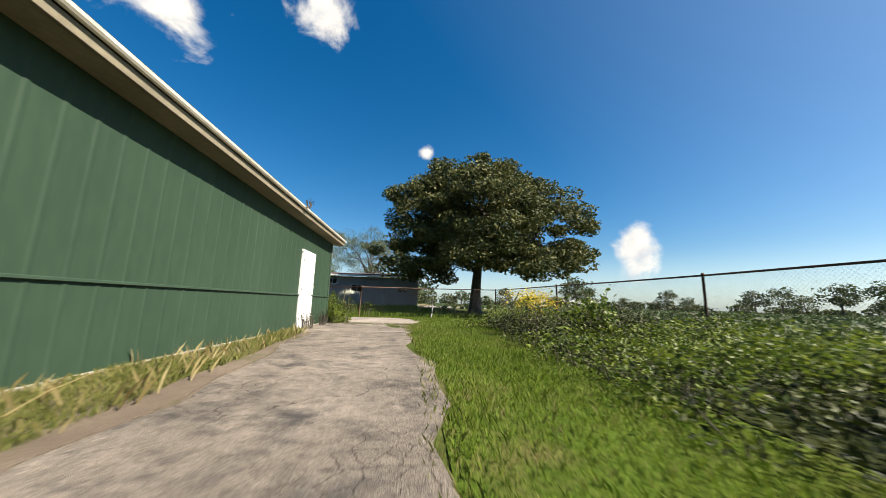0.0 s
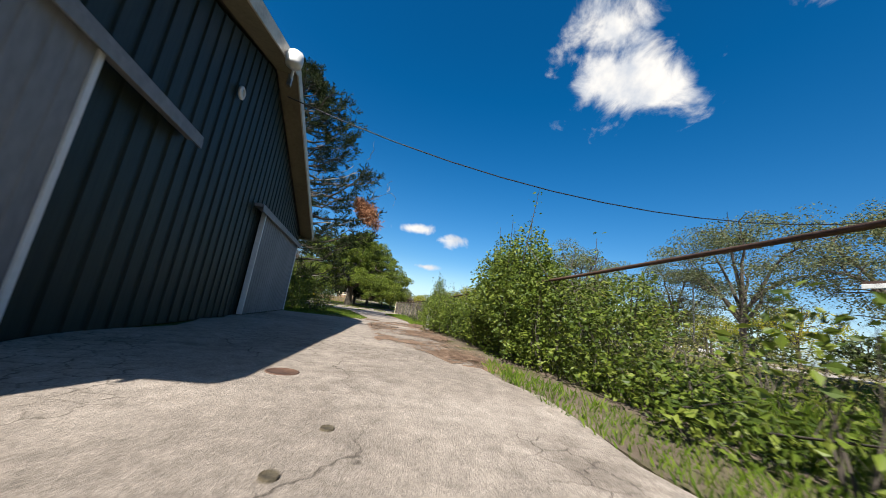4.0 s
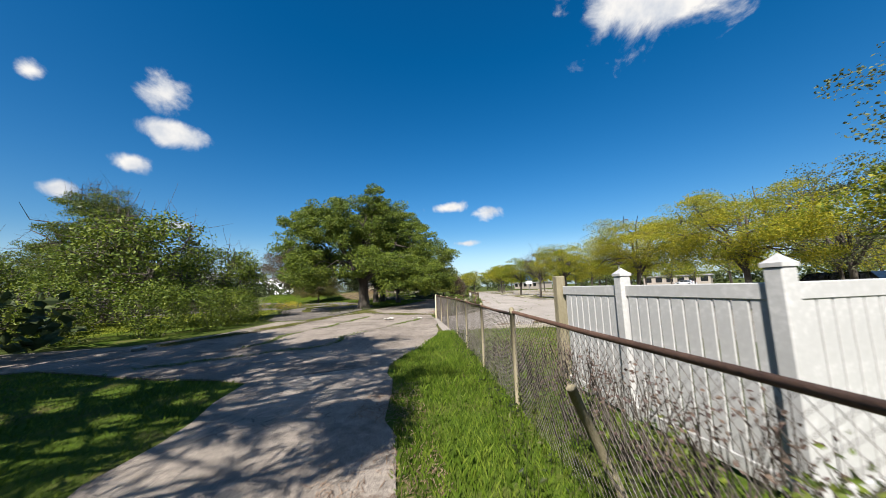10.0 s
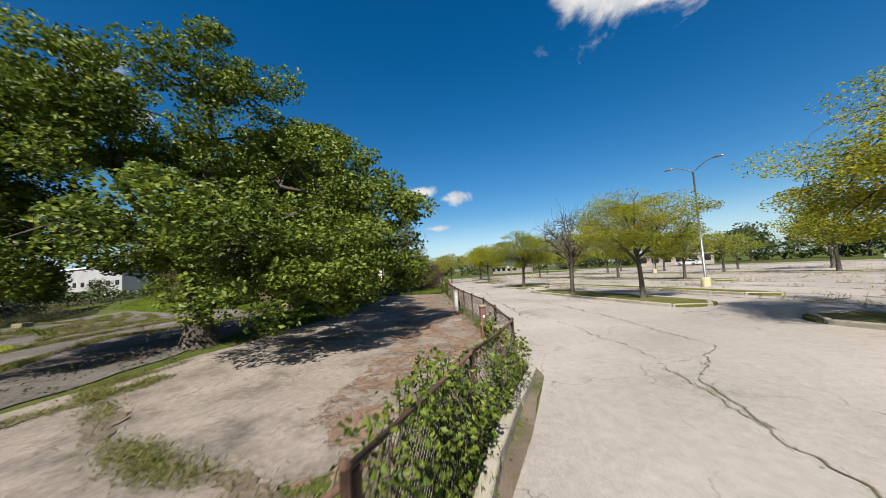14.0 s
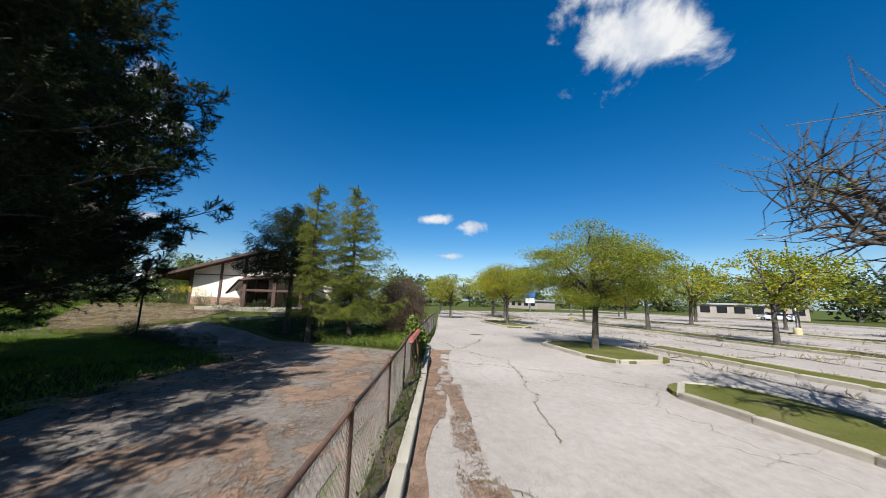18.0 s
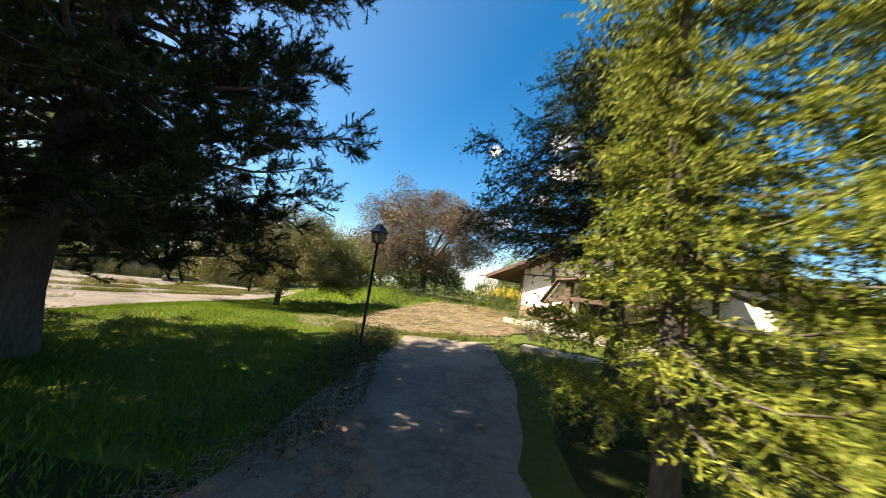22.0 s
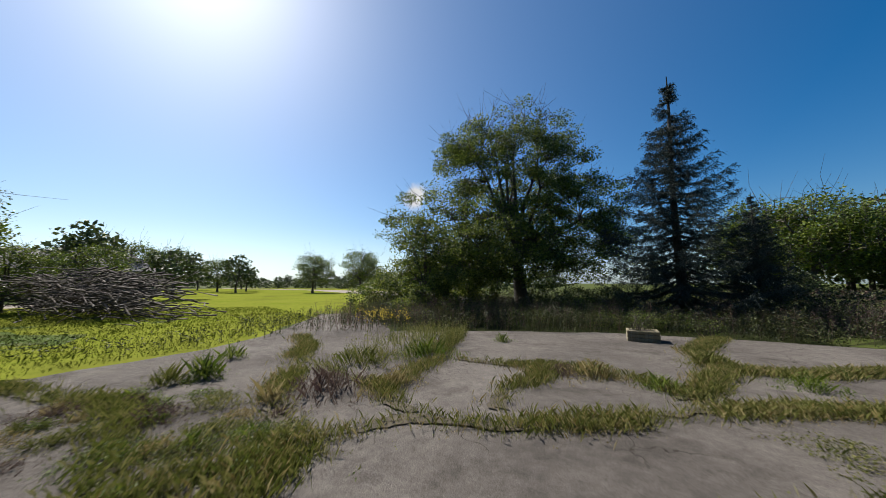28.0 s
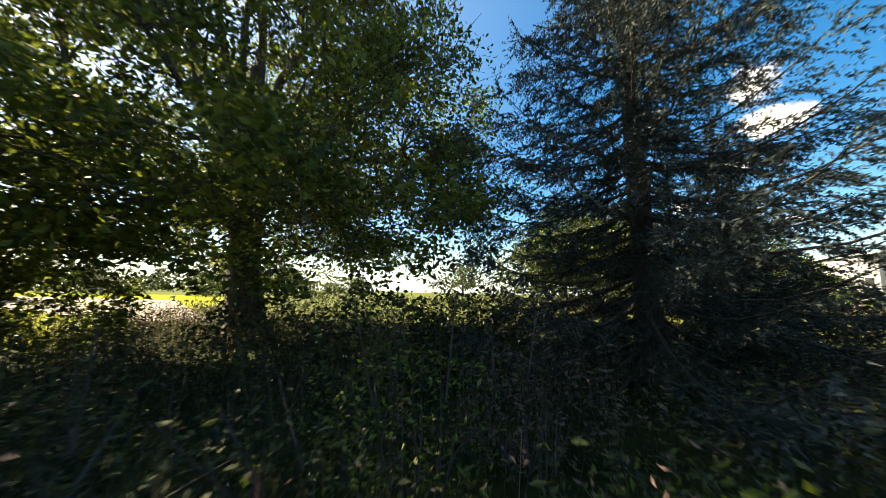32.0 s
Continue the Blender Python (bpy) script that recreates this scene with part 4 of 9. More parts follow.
def bush(name, label, blobs, leaf, per, mat, seed, category="shrub", stems=10, aspect=0.6, shoots=0):
    """A shrub: leaf clumps about given blobs (x, y, radius, top), with stems from the ground."""
    global rng
    rng = np.random.default_rng(seed)
    x0, y0 = blobs[0][0], blobs[0][1]
    e = thing(name, label, category, at=(x0, y0, ground_z(x0, y0)))
    inv = np.array([x0, y0, ground_z(x0, y0)])
    cs, s = [], Soup()
    for x, y, r, top in blobs:
        g0 = ground_z(x, y)
        n = int(per * r * r * max(top, 0.4))
        d = rng.normal(size=(n, 3))
        d /= np.linalg.norm(d, axis=1)[:, None]
        lump = np.array([noise.noise(Vector(q * 2.3) + Vector((x, y, seed))) for q in d])
        rr = (0.55 + 0.45 * rng.random(n) ** 0.5) * (0.9 + 0.45 * lump)
        p = d * rr[:, None] * np.array([r, r, top * 0.55]) + np.array([x, y, g0 + top * 0.5])
        p[:, 2] = np.maximum(p[:, 2], g0 + 0.05 * rng.random(n))
        cs.append(p)
        for _ in range(stems):
            a, q = rng.uniform(0, 6.28), rng.uniform(0.2, 0.9)
            tip = np.array([x + r * q * math.cos(a), y + r * q * math.sin(a), g0 + top * rng.uniform(0.6, 1.0)])
            b0 = np.array([x + r * 0.25 * math.cos(a), y + r * 0.25 * math.sin(a), g0 - 0.05])
            s.tube([b0, (b0 + tip) / 2 + rng.normal(size=3) * 0.08 * top, tip], [0.011, 0.007, 0.003], 4)
        for _ in range(shoots):
            a, q = rng.uniform(0, 6.28), rng.uniform(0.1, 0.7)
            b0 = np.array([x + r * q * math.cos(a), y + r * q * math.sin(a), g0 + top * 0.6])
            tip = b0 + np.array([rng.normal() * 0.25, rng.normal() * 0.25, top * rng.uniform(0.45, 0.75)])
            s.tube([b0, (b0 + tip) / 2, tip], [0.012, 0.009, 0.004], 3)
            t = rng.random(26)[:, None]
            cs.append(b0 + (tip - b0) * t + rng.normal(size=(26, 3)) * 0.09)
    tagged(part("stem_mass", s.mesh("stem_mass", M_BARK, False), e, at=Matrix.Translation(-inv)), kind="stuff")
    v, f = leaf_quads(np.concatenate(cs), leaf, 0.1, aspect)
    tagged(part("foliage", mesh_from("foliage", v - inv, f, mat), e), kind="stuff")
    return e

# ---- ground and paving ----


def make_ground():
    xs = np.concatenate([[-1800, -900, -450, -250, -170], np.arange(-130, 31, 1.6), [45, 70, 120, 250, 600, 1800]])
    ys = np.concatenate([[-1800, -800, -350, -160, -90, -60], np.arange(-40, 91, 1.6), [110, 160, 300, 700, 1800]])
    X, Y = np.meshgrid(xs, ys)
    Z = height(X, Y)
    idx = np.arange(X.size).reshape(X.shape)
    f = np.stack([idx[:-1, :-1], idx[:-1, 1:], idx[1:, 1:], idx[1:, :-1]], -1).reshape(-1, 4)
    me = mesh_from("ground", np.stack([X, Y, Z], -1).reshape(-1, 3), f, M_GROUND, False)
    tagged(new("ground", me), "rough grassy ground with bare soil patches", "ground", kind="structure")


make_ground()

DRIVE_A = [(-7.0, -14), (-7.0, 2.4), (-7.1, 3.4), (-7.35, 5.8), (-7.7, 8.6), (-8.28, 9.0), (-8.28, 12.2), (-8.4, 12.6), (-5.3, 12.6), (-5.5, 11.0), (-5.3, 6.2), (-5.05, 3.8), (-5.0, -14)]
DRIVE_B = [(-8.4, 12.4), (-20.6, 12.3), (-21.0, 14.2), (-21.7, 15.35), (-23.3, 15.4), (-27.1, 15.0), (-32.8, 14.5), (-33.5, 17.2), (-29.8, 17.3), (-26.0, 17.5), (-24.9, 17.5), (-20.0, 17.0), (-12.2, 16.45), (-10.8, 16.35), (-8.3, 16.1), (-6.6, 16.6), (-5.6, 15.8), (-5.1, 14.0), (-5.3, 12.4)]
APRON = [(-32.8, 14.5), (-35.0, 9.0), (-33.0, 2.0), (-29.0, -8.0), (-34.0, -10.0), (-37.6, 2.0), (-38.6, 8.4), (-41.0, 9.9), (-45.5, 10.4), (-46.5, 15.0), (-46.3, 19.0), (-43.3, 19.1), (-37.5, 18.6), (-33.5, 17.2)]
DRIVE_C = [(-46.5, 12.5), (-46.3, 19.6), (-48.2, 22.1), (-52.5, 23.2), (-60.6, 24.4), (-59.6, 17.4), (-52.0, 14.2)]
DRIVE_D = [(-60.0, 24.3), (-67.6, 25.7), (-72.5, 26.2), (-75.4, 21.0), (-78.4, 18.3), (-80.2, 15.4), (-78.4, 13.3), (-76.0, 15.6), (-74.1, 17.6), (-72.5, 19.6), (-71.2, 20.8), (-66.0, 19.6), (-60.0, 17.6)]
PAVE_S = [(-67.9, 12.0), (-69.7, 10.6), (-71.5, 8.3), (-75.1, 3.0), (-78.5, -2.0), (-77.5, -4.4), (-73.5, -5.2), (-70.0, -5.0), (-66.5, -3.9), (-63.8, -2.6), (-62.2, -4.6), (-58.4, -7.6), (-57.2, -6.4), (-60.6, -0.6), (-61.2, 1.8), (-61.2, 4.6), (-59.6, 6.0), (-53.0, 8.0), (-46.5, 9.6), (-46.5, 12.3), (-52.0, 13.6), (-60.0, 14.6)]
LOT = [(-38.5, 18.9), (-38.4, 20.9), (-36.9, 29.3), (-30.0, 30.6), (-4.0, 31.5), (20.0, 34.0), (20.0, 84.0), (-125.0, 84.0), (-125.0, 37.0), (-90.0, 30.6), (-79.0, 28.6), (-72.5, 27.1), (-67.6, 26.6), (-59.3, 25.05), (-52.5, 24.1), (-48.2, 23.1), (-44.6, 20.6), (-44.2, 19.4), (-43.2, 19.0)]
sheet("drive", DRIVE_A, M_DRIVE, 0.03, "worn patched asphalt drive beside the barn", "drive", 0.35)
sheet("drive", DRIVE_B, M_YARDDRIVE, 0.034, "pale worn paving behind the barn", "drive", 0.3)
sheet("road", APRON, M_ASPH, 0.034, "wide cracked pale asphalt apron", "road", 0.15)
sheet("path", DRIVE_C, M_ASPH, 0.03, "old asphalt drive littered with needles", "drive", 0.3)
sheet("path", DRIVE_D, M_SHADEPATH, 0.034, "worn asphalt drive littered with needles, toned down for tree shade", "drive", 0.3)
sheet("pavement", PAVE_S, M_COURT, 0.032, "abandoned asphalt court split by weeds", "pavement", 0.3)
sheet("parking_lot", LOT, M_LOT, 0.03, "large empty pale concrete parking lot", "parking lot", 0.1, 1.5, 6.0)
FIELD = [(-61.0, 4.8), (-61.4, 1.5), (-57.5, -5.5), (-62.0, -12.0), (-57.0, -30.0), (-50.0, -70.0), (40.0, -75.0), (10.0, -8.0), (-30.0, -9.5), (-38.0, 1.0), (-52.0, 7.4), (-59.4, 5.7)]
sheet("mown_field", FIELD, M_FIELD, 0.012, "bright yellow-green mown grass field", "field", 0.8, 2.0, 5.0)
MOUND = [(-88.0, -4.0), (-79.5, -3.5), (-79.5, 2.5), (-88.0, 6.0), (-110.0, 6.0), (-112.0, -22.0), (-92.0, -18.0)]
sheet("lawn", MOUND, M_FIELD, 0.012, "mown green lawn rising behind the trees", "lawn", 0.6, 2.0, 3.0)


def under(name, poly, mat, label, category="grass", lift=0.008, wob=0.3):
    return sheet(name, poly, mat, lift, label, category, wob, 0.5, 1.6)


under("turf", [(-5.0, -14.0), (-5.0, 3.8), (-5.2, 6.2), (-5.4, 11.0), (-5.0, 14.0), (-5.5, 16.0), (-6.5, 16.9), (-9.0, 16.6), (-9.0, 17.4), (-0.9, 18.4), (0.6, 12.0), (1.0, 4.0), (1.2, -14.0)], M_TURF, "short green lawn beside the drive")
under("turf", [(-20.4, 12.6), (-20.9, 14.2), (-21.6, 15.5), (-24.1, 15.45), (-27.1, 15.0), (-32.8, 14.6), (-35.0, 9.0), (-33.0, 2.0), (-29.0, -8.0), (-20.0, 0.0), (-21.6, 12.0)], M_TURF, "mown lawn south of the drive")
under("turf", [(-22.5, 17.1), (-26.0, 17.4), (-29.8, 17.2), (-33.5, 17.1), (-37.6, 18.5), (-38.5, 18.8), (-38.4, 20.9), (-36.9, 29.4), (-30.0, 30.7), (-28.3, 20.0), (-24.0, 18.6)], M_TURF, "grass strip and yard lawn along the fence")
under("turf", [(-66.0, 14.0), (-72.9, 19.4), (-76.1, 15.5), (-77.8, 11.0), (-80.0, 8.0), (-86.0, 6.0), (-88.0, -4.0), (-79.0, -3.0), (-75.1, 3.0), (-71.4, 8.3), (-67.8, 12.0)], M_TURF, "bright green lawn between path and court")
under("weed_floor", [(-61.0, -1.0), (-63.5, -2.6), (-66.5, -3.9), (-70.0, -5.0), (-73.5, -5.2), (-77.5, -4.4), (-82.0, -6.0), (-82.0, -20.0), (-60.0, -22.0), (-57.0, -13.0), (-58.4, -7.6)], M_SHADEBED, "soil under the tall weeds, darkened for their shade", "soil")
under("weed_floor", [(-2.9, -14.0), (-3.0, 2.8), (-2.75, 8.2), (-2.4, 12.0), (-1.9, 16.8), (-0.9, 17.6), (0.6, 12.0), (1.0, 4.0), (1.2, -14.0)], M_SHADEBED, "soil under the verge weeds, darkened for the shade between them", "soil", 0.014)
under("weed_floor", [(-73.0, 26.4), (-76.0, 21.0), (-79.0, 18.6), (-84.0, 20.0), (-87.0, 27.0), (-79.0, 28.4)], M_SHADEBED, "leafy ground below the hemlocks, darkened as if shaded", "soil")
under("weed_floor", [(-46.5, 9.4), (-53.0, 7.0), (-58.5, 4.6), (-54.0, -2.0), (-42.0, -2.0), (-38.6, 8.4)], M_TURF, "rough grass by the roadside shrubs")
under("weed_floor", [(-58.0, 15.4), (-60.0, 17.8), (-66.0, 19.9), (-71.2, 21.1), (-72.8, 19.4), (-66.2, 13.8)], M_SHADEBED, "needle-covered soil under the pines, coloured dark for shade", "soil")
under("dirt_bed", [(-44.4, 19.3), (-46.4, 19.6), (-48.2, 22.1), (-52.5, 23.2), (-59.3, 24.2), (-67.6, 25.7), (-73.0, 26.4), (-73.0, 27.5), (-67.6, 26.6), (-59.3, 25.1), (-52.5, 24.15), (-48.2, 23.15), (-44.6, 20.7)], M_DIRT, "bare dirt strip under the fence", "soil", 0.018, 0.1)
under("dirt_bed", [(-8.25, -14), (-8.25, 9.2), (-7.7, 8.7), (-7.0, 3.0), (-7.0, -14)], M_DIRT, "bare earth by the barn wall", "soil", 0.014, 0.2)
under("dirt_bed", [(-9.0, 16.3), (-12.2, 16.4), (-20.0, 16.9), (-24.9, 17.4), (-24.9, 18.6), (-12.0, 18.2), (-9.0, 17.4)], M_DIRT, "bare earth at the hedge foot", "soil", 0.014, 0.3)


def strip(name, pts, width, mat, lift, label, category, seed=1, wob=0.5):
    """A crack or seam: a thin uneven ribbon along a line."""
    r = np.random.default_rng(seed)
    P = np.array(pts, float)
    d = np.r_[0, np.cumsum(np.linalg.norm(np.diff(P, axis=0), axis=1))]
    t = np.arange(0, d[-1], 0.09)
    q = np.stack([np.interp(t, d, P[:, i]) for i in (0, 1)], 1)
    off = np.array([noise.noise(Vector((a * 0.8, b * 0.8, seed))) for a, b in q]) * wob * 0.7 + np.array([noise.noise(Vector((a * 3.5, b * 3.5, seed + 9.0))) for a, b in q]) * 0.1
    jag = np.cumsum(r.choice([-1.0, 0.0, 1.0], len(q))) * 0.022
    k = min(21, len(q) // 2 * 2 - 1)
    if k > 3:
        jag = jag - np.convolve(np.pad(jag, k // 2, mode="edge"), np.ones(k) / k, "valid")
    off = off + jag
    g = np.gradient(q, axis=0)
    nrm = np.stack([-g[:, 1], g[:, 0]], 1) / (np.linalg.norm(g, axis=1)[:, None] + 1e-9)
    q = q + nrm * off[:, None]
    w = width * np.clip(0.5 + 1.2 * np.array([noise.noise(Vector((a * 1.3, b * 1.3, seed + 4.0))) for a, b in q]) + 0.5 * r.random(len(q)), 0.08, 1.8)[:, None]
    a, b = q - nrm * w / 2, q + nrm * w / 2
    z = height(q[:, 0], q[:, 1]) + lift
    v = np.concatenate([np.c_[a, z], np.c_[b, z]])
    n = len(q)
    i = np.arange(n - 1)
    return q, v, np.stack([i, i + 1, i + 1 + n, i + n], 1)


def crack_set(name, lines, width, label, lift=0.046, mat=None, grass=0.0, gh=0.12, gmat=None, spread=0.1, wob=0.5, density=60):
    V, F, Q, n = [], [], [], 0
    for i, l in enumerate(lines):
        q, v, f = strip(name, l, width, M_CRACK, lift, label, "crack", i + 3, wob)
        V.append(v), F.append(f + n), Q.append(q)
        n += len(v)
    tagged(new(name, mesh_from(name, np.concatenate(V), np.concatenate(F), mat or M_CRACK)), label, "crack", kind="structure")
    if grass:
        q = np.concatenate(Q)
        k = rng.integers(0, len(q), int(len(q) * 0.14 * density * grass))
        patch = np.array([noise.noise(Vector((a * 0.7, b * 0.7, 5.5))) for a, b in q])
        k = k[rng.random(len(k)) < np.clip(0.75 + 1.6 * patch[k], 0.08, 1)]
        xy = q[k] + rng.normal(size=(len(k), 2)) * spread
        v, f = blades(xy, gh, 0.0042, 0.7, 0.03, 0.7)
        m = rng.integers(0, len(xy), len(xy))
        lc = np.c_[xy[m] + rng.normal(size=(len(m), 2)) * 0.03, height(xy[m, 0], xy[m, 1]) + 0.03 + rng.random(len(m)) * gh * 0.7]
        lv, lf = leaf_quads(lc, 0.026, 0.0, 0.5)
        v, f = np.concatenate([v, lv]), np.concatenate([f, lf + len(v)])
        stuff(name.replace("cracks", "grass"), v, f, gmat or M_GRASS, "tufts of grass growing in the paving cracks", "grass")


# weed-filled seams of the abandoned court
COURT = [
    [(-66.6, 6.2), (-66.9, 4.85), (-67.4, 3.9), (-67.7, 3.2), (-68.8, 3.1), (-70.2, 2.4), (-71.1, 1.8), (-72.1, 1.3), (-74.5, 0.3), (-77.3, -1.6)],
    [(-67.7, 3.2), (-66.7, 2.5), (-67.0, 0.5), (-66.3, -1.5), (-65.8, -3.6)],
    [(-68.6, 2.6), (-69.1, 0.3), (-70.4, 0.35), (-71.0, 1.3)], [(-69.1, 0.3), (-67.2, 0.4)],
    [(-71.0, 1.3), (-72.1, -0.8), (-73.3, -0.9), (-74.5, -1.6), (-76.5, -2.2)], [(-72.1, -0.8), (-72.0, -2.5), (-73.2, -4.9)],
    [(-62.0, -0.6), (-63.8, 1.2), (-65.6, 3.2), (-67.0, 4.6)], [(-64.9, 9.8), (-66.6, 7.9), (-67.4, 6.0), (-67.2, 4.4)],
    [(-61.4, 4.9), (-64.0, 4.4), (-66.6, 5.6), (-69.0, 5.2), (-71.6, 3.6), (-74.5, 1.6)], [(-57.0, 6.6), (-60.0, 6.2), (-64.0, 7.0), (-66.6, 7.9), (-69.4, 8.2)],
    [(-63.8, 1.2), (-66.7, 2.5)], [(-60.2, 8.2), (-62.0, 10.4), (-64.4, 12.2)], [(-54.0, 9.8), (-60.2, 8.2)],
]
crack_set("court_cracks", COURT, 0.2, "soil-filled seams between asphalt slabs", grass=7.0, gh=0.09, gmat=M_COURTGRASS, spread=0.13, wob=0.35, density=115)
crack_set("court_dry_cracks", [[(a + 0.1, b + 0.07) for a, b in l] for l in COURT[:8]], 0.1, "dry seams between asphalt slabs", lift=0.05, grass=2.6, gh=0.09, gmat=M_DRYGRASS, spread=0.15, wob=0.35, density=60)
APRON_CR = [
    [(-36.2, 15.0), (-38.4, 15.5), (-40.4, 16.7), (-41.8, 17.4), (-43.5, 18.3)], [(-40.4, 16.7), (-40.0, 17.8)], [(-34.5, 11.5), (-36.2, 15.0)],
    [(-38.2, 9.6), (-41.2, 11.2), (-44.8, 12.2), (-48.0, 13.2), (-50.6, 14.8), (-51.5, 15.3)], [(-45.5, 20.1), (-46.2, 19.0), (-47.2, 17.35), (-49.3, 15.4), (-51.2, 14.3), (-53.3, 14.9)],
    [(-36.8, 12.8), (-40.0, 13.4), (-44.4, 14.8), (-46.4, 15.4)], [(-24.0, 16.6), (-26.0, 16.2), (-29.0, 16.4), (-32.0, 15.6)], [(-26.2, 14.9), (-26.6, 16.3), (-27.8, 17.4)],
    [(-15.0, 13.4), (-16.6, 15.2), (-19.0, 16.2), (-22.5, 16.4)], [(-18.0, 13.0), (-20.5, 14.6)],
]
crack_set("seam_cracks", APRON_CR[3:5], 0.45, "grass-filled seams across the apron", mat=M_LOTCRACK, grass=9.0, gh=0.06, gmat=M_COURTGRASS, spread=0.15, wob=0.4, density=90)
crack_set("drive_cracks", APRON_CR[:3] + APRON_CR[5:6], 0.045, "narrow weedy cracks in the asphalt", mat=M_LOTCRACK, grass=2.6, gh=0.05, spread=0.06, density=50)
LOT_CR = [
    [(-53.4, 26.6), (-49.1, 25.9), (-45.5, 24.5), (-44.0, 23.7), (-43.4, 22.5), (-42.8, 21.9), (-41.0, 21.3), (-39.4, 21.6)], [(-48.6, 27.6), (-47.0, 25.2), (-45.5, 24.5)], [(-42.8, 21.9), (-42.4, 24.0), (-40.4, 26.4), (-39.0, 28.4)],
    [(-41.2, 22.8), (-40.2, 24.6), (-38.4, 26.4)], [(-63.2, 26.4), (-62.4, 27.6), (-60.6, 29.4), (-58.0, 30.9), (-54.0, 31.6)], [(-60.6, 29.4), (-57.6, 29.2), (-53.0, 28.6), (-49.0, 27.6)],
    [(-62.4, 27.6), (-58.8, 27.0), (-54.6, 26.0)], [(-70.4, 27.7), (-69.0, 30.0), (-67.6, 31.6), (-64.6, 33.2)], [(-69.8, 35.4), (-66.0, 34.6), (-60.2, 31.3), (-57.0, 30.9)],
    [(-70.6, 29.8), (-67.0, 29.0), (-64.0, 28.0)], [(-75.4, 28.4), (-73.0, 28.6), (-70.6, 29.8)], [(-79.0, 31.6), (-76.0, 30.6), (-73.0, 28.6)],
    [(-69.8, 34.6), (-67.4, 37.5), (-64.0, 40.0)], [(-56.4, 25.6), (-57.6, 27.0), (-57.8, 29.0)],
]
crack_set("lot_cracks", LOT_CR, 0.018, "long cracks across the parking lot", mat=M_LOTCRACK, wob=0.3, grass=0.3, gh=0.04, spread=0.04, density=40)
rows_cr = [[(x, y + 0.4 * math.sin(x * 0.3)) for x in np.arange(-122, 18, 7.0)] for y in (36.8, 39.5, 43.0, 46.4, 50.5, 55.0, 60.0, 66.0, 72.0)]
rows_cr += [[(x + 0.5 * math.sin(y), y) for y in np.arange(36.5, 80, 5.0)] for x in np.arange(-118, 15, 9.5)]
crack_set("lot_far_cracks", rows_cr, 0.14, "weedy joints between far parking lot slabs", mat=M_LOTCRACK, grass=0.35, gh=0.16, gmat=M_DRYGRASS, spread=0.14, wob=0.6, density=30)

# bare needle-strewn soil beside the drive, along the fence and under the trees
LITTER = [(-12.5, 16.1), (-15.0, 15.2), (-18.7, 15.2), (-20.2, 15.7), (-21.2, 16.15), (-21.9, 16.45), (-22.1, 17.0), (-22.6, 17.4), (-24.6, 17.3), (-27.0, 17.25), (-26.0, 17.9), (-20.0, 17.5), (-12.0, 16.9)]
PINE_LITTER = [(-61.0, 19.6), (-66.0, 20.8), (-70.0, 21.8), (-73.4, 21.6), (-74.6, 18.8), (-73.4, 18.2), (-71.2, 20.2), (-66.0, 18.8), (-60.0, 16.8)]
FENCE_LITTER = [(-46.2, 18.4), (-52.4, 20.6), (-59.3, 21.2), (-67.0, 22.2), (-72.8, 23.5), (-72.6, 26.2), (-67.6, 25.8), (-59.3, 24.4), (-52.5, 23.4), (-48.2, 22.3), (-46.2, 19.8)]
LOT_LITTER = [(-54.0, 24.3), (-60.0, 25.2), (-64.0, 26.1), (-68.0, 27.3), (-73.0, 28.2), (-73.0, 27.4), (-66.0, 26.0), (-59.0, 24.9)]
sheet("needle_litter", LITTER, M_DRIFT, 0.042, "brown pine needles drifted over the drive", "litter", 0.5, 0.4, 0.8)
sheet("fence_litter", FENCE_LITTER, M_DRIFT, 0.038, "leaf litter along the foot of the fence", "litter", 0.4, 0.5, 1.0)
sheet("pine_litter", PINE_LITTER, M_DRIFT, 0.046, "dark needles and dirt below the pines", "litter", 0.6, 0.4, 0.8)
sheet("lot_edge_litter", LOT_LITTER, M_DRIFT, 0.042, "strip of needles and dirt by the curb", "litter", 0.25, 0.4, 1.0)

BANK_LITTER = [(-21.1, 13.6), (-21.4, 14.9), (-21.5, 15.9), (-21.9, 15.7), (-22.3, 15.5), (-22.1, 15.2), (-21.9, 14.8), (-21.8, 13.8)]
sheet("bank_litter", BANK_LITTER, M_DRIFT, 0.05, "brown needles at the lawn corner", "litter", 0.35, 0.3, 0.8)
LEDGE_DRIFTS = [[(-39.0, 21.0), (-38.8, 21.9), (-39.6, 22.5), (-40.3, 22.0), (-39.9, 21.4)], [(-38.7, 22.4), (-38.7, 23.4), (-39.7, 23.8), (-40.3, 23.4), (-39.5, 22.8)]]
for drift in LEDGE_DRIFTS:
    sheet("ledge_drift", drift, M_DRIFT, 0.04, "dry litter and weeds washed against the ledge", "litter", 0.5, 0.3, 0.8)
LOT_DRIFT = [(-56.4, 25.15), (-58.5, 25.5), (-60.0, 25.75), (-61.8, 26.1), (-64.5, 26.5), (-67.5, 27.1), (-67.4, 27.35), (-64.3, 26.85), (-61.6, 26.5), (-59.8, 26.15), (-58.2, 25.95), (-56.2, 25.6)]
sheet("lot_drift", LOT_DRIFT, M_DRIFT, 0.04, "reddish drift of leaf litter on the lot", "litter", 0.3, 0.3, 0.8)


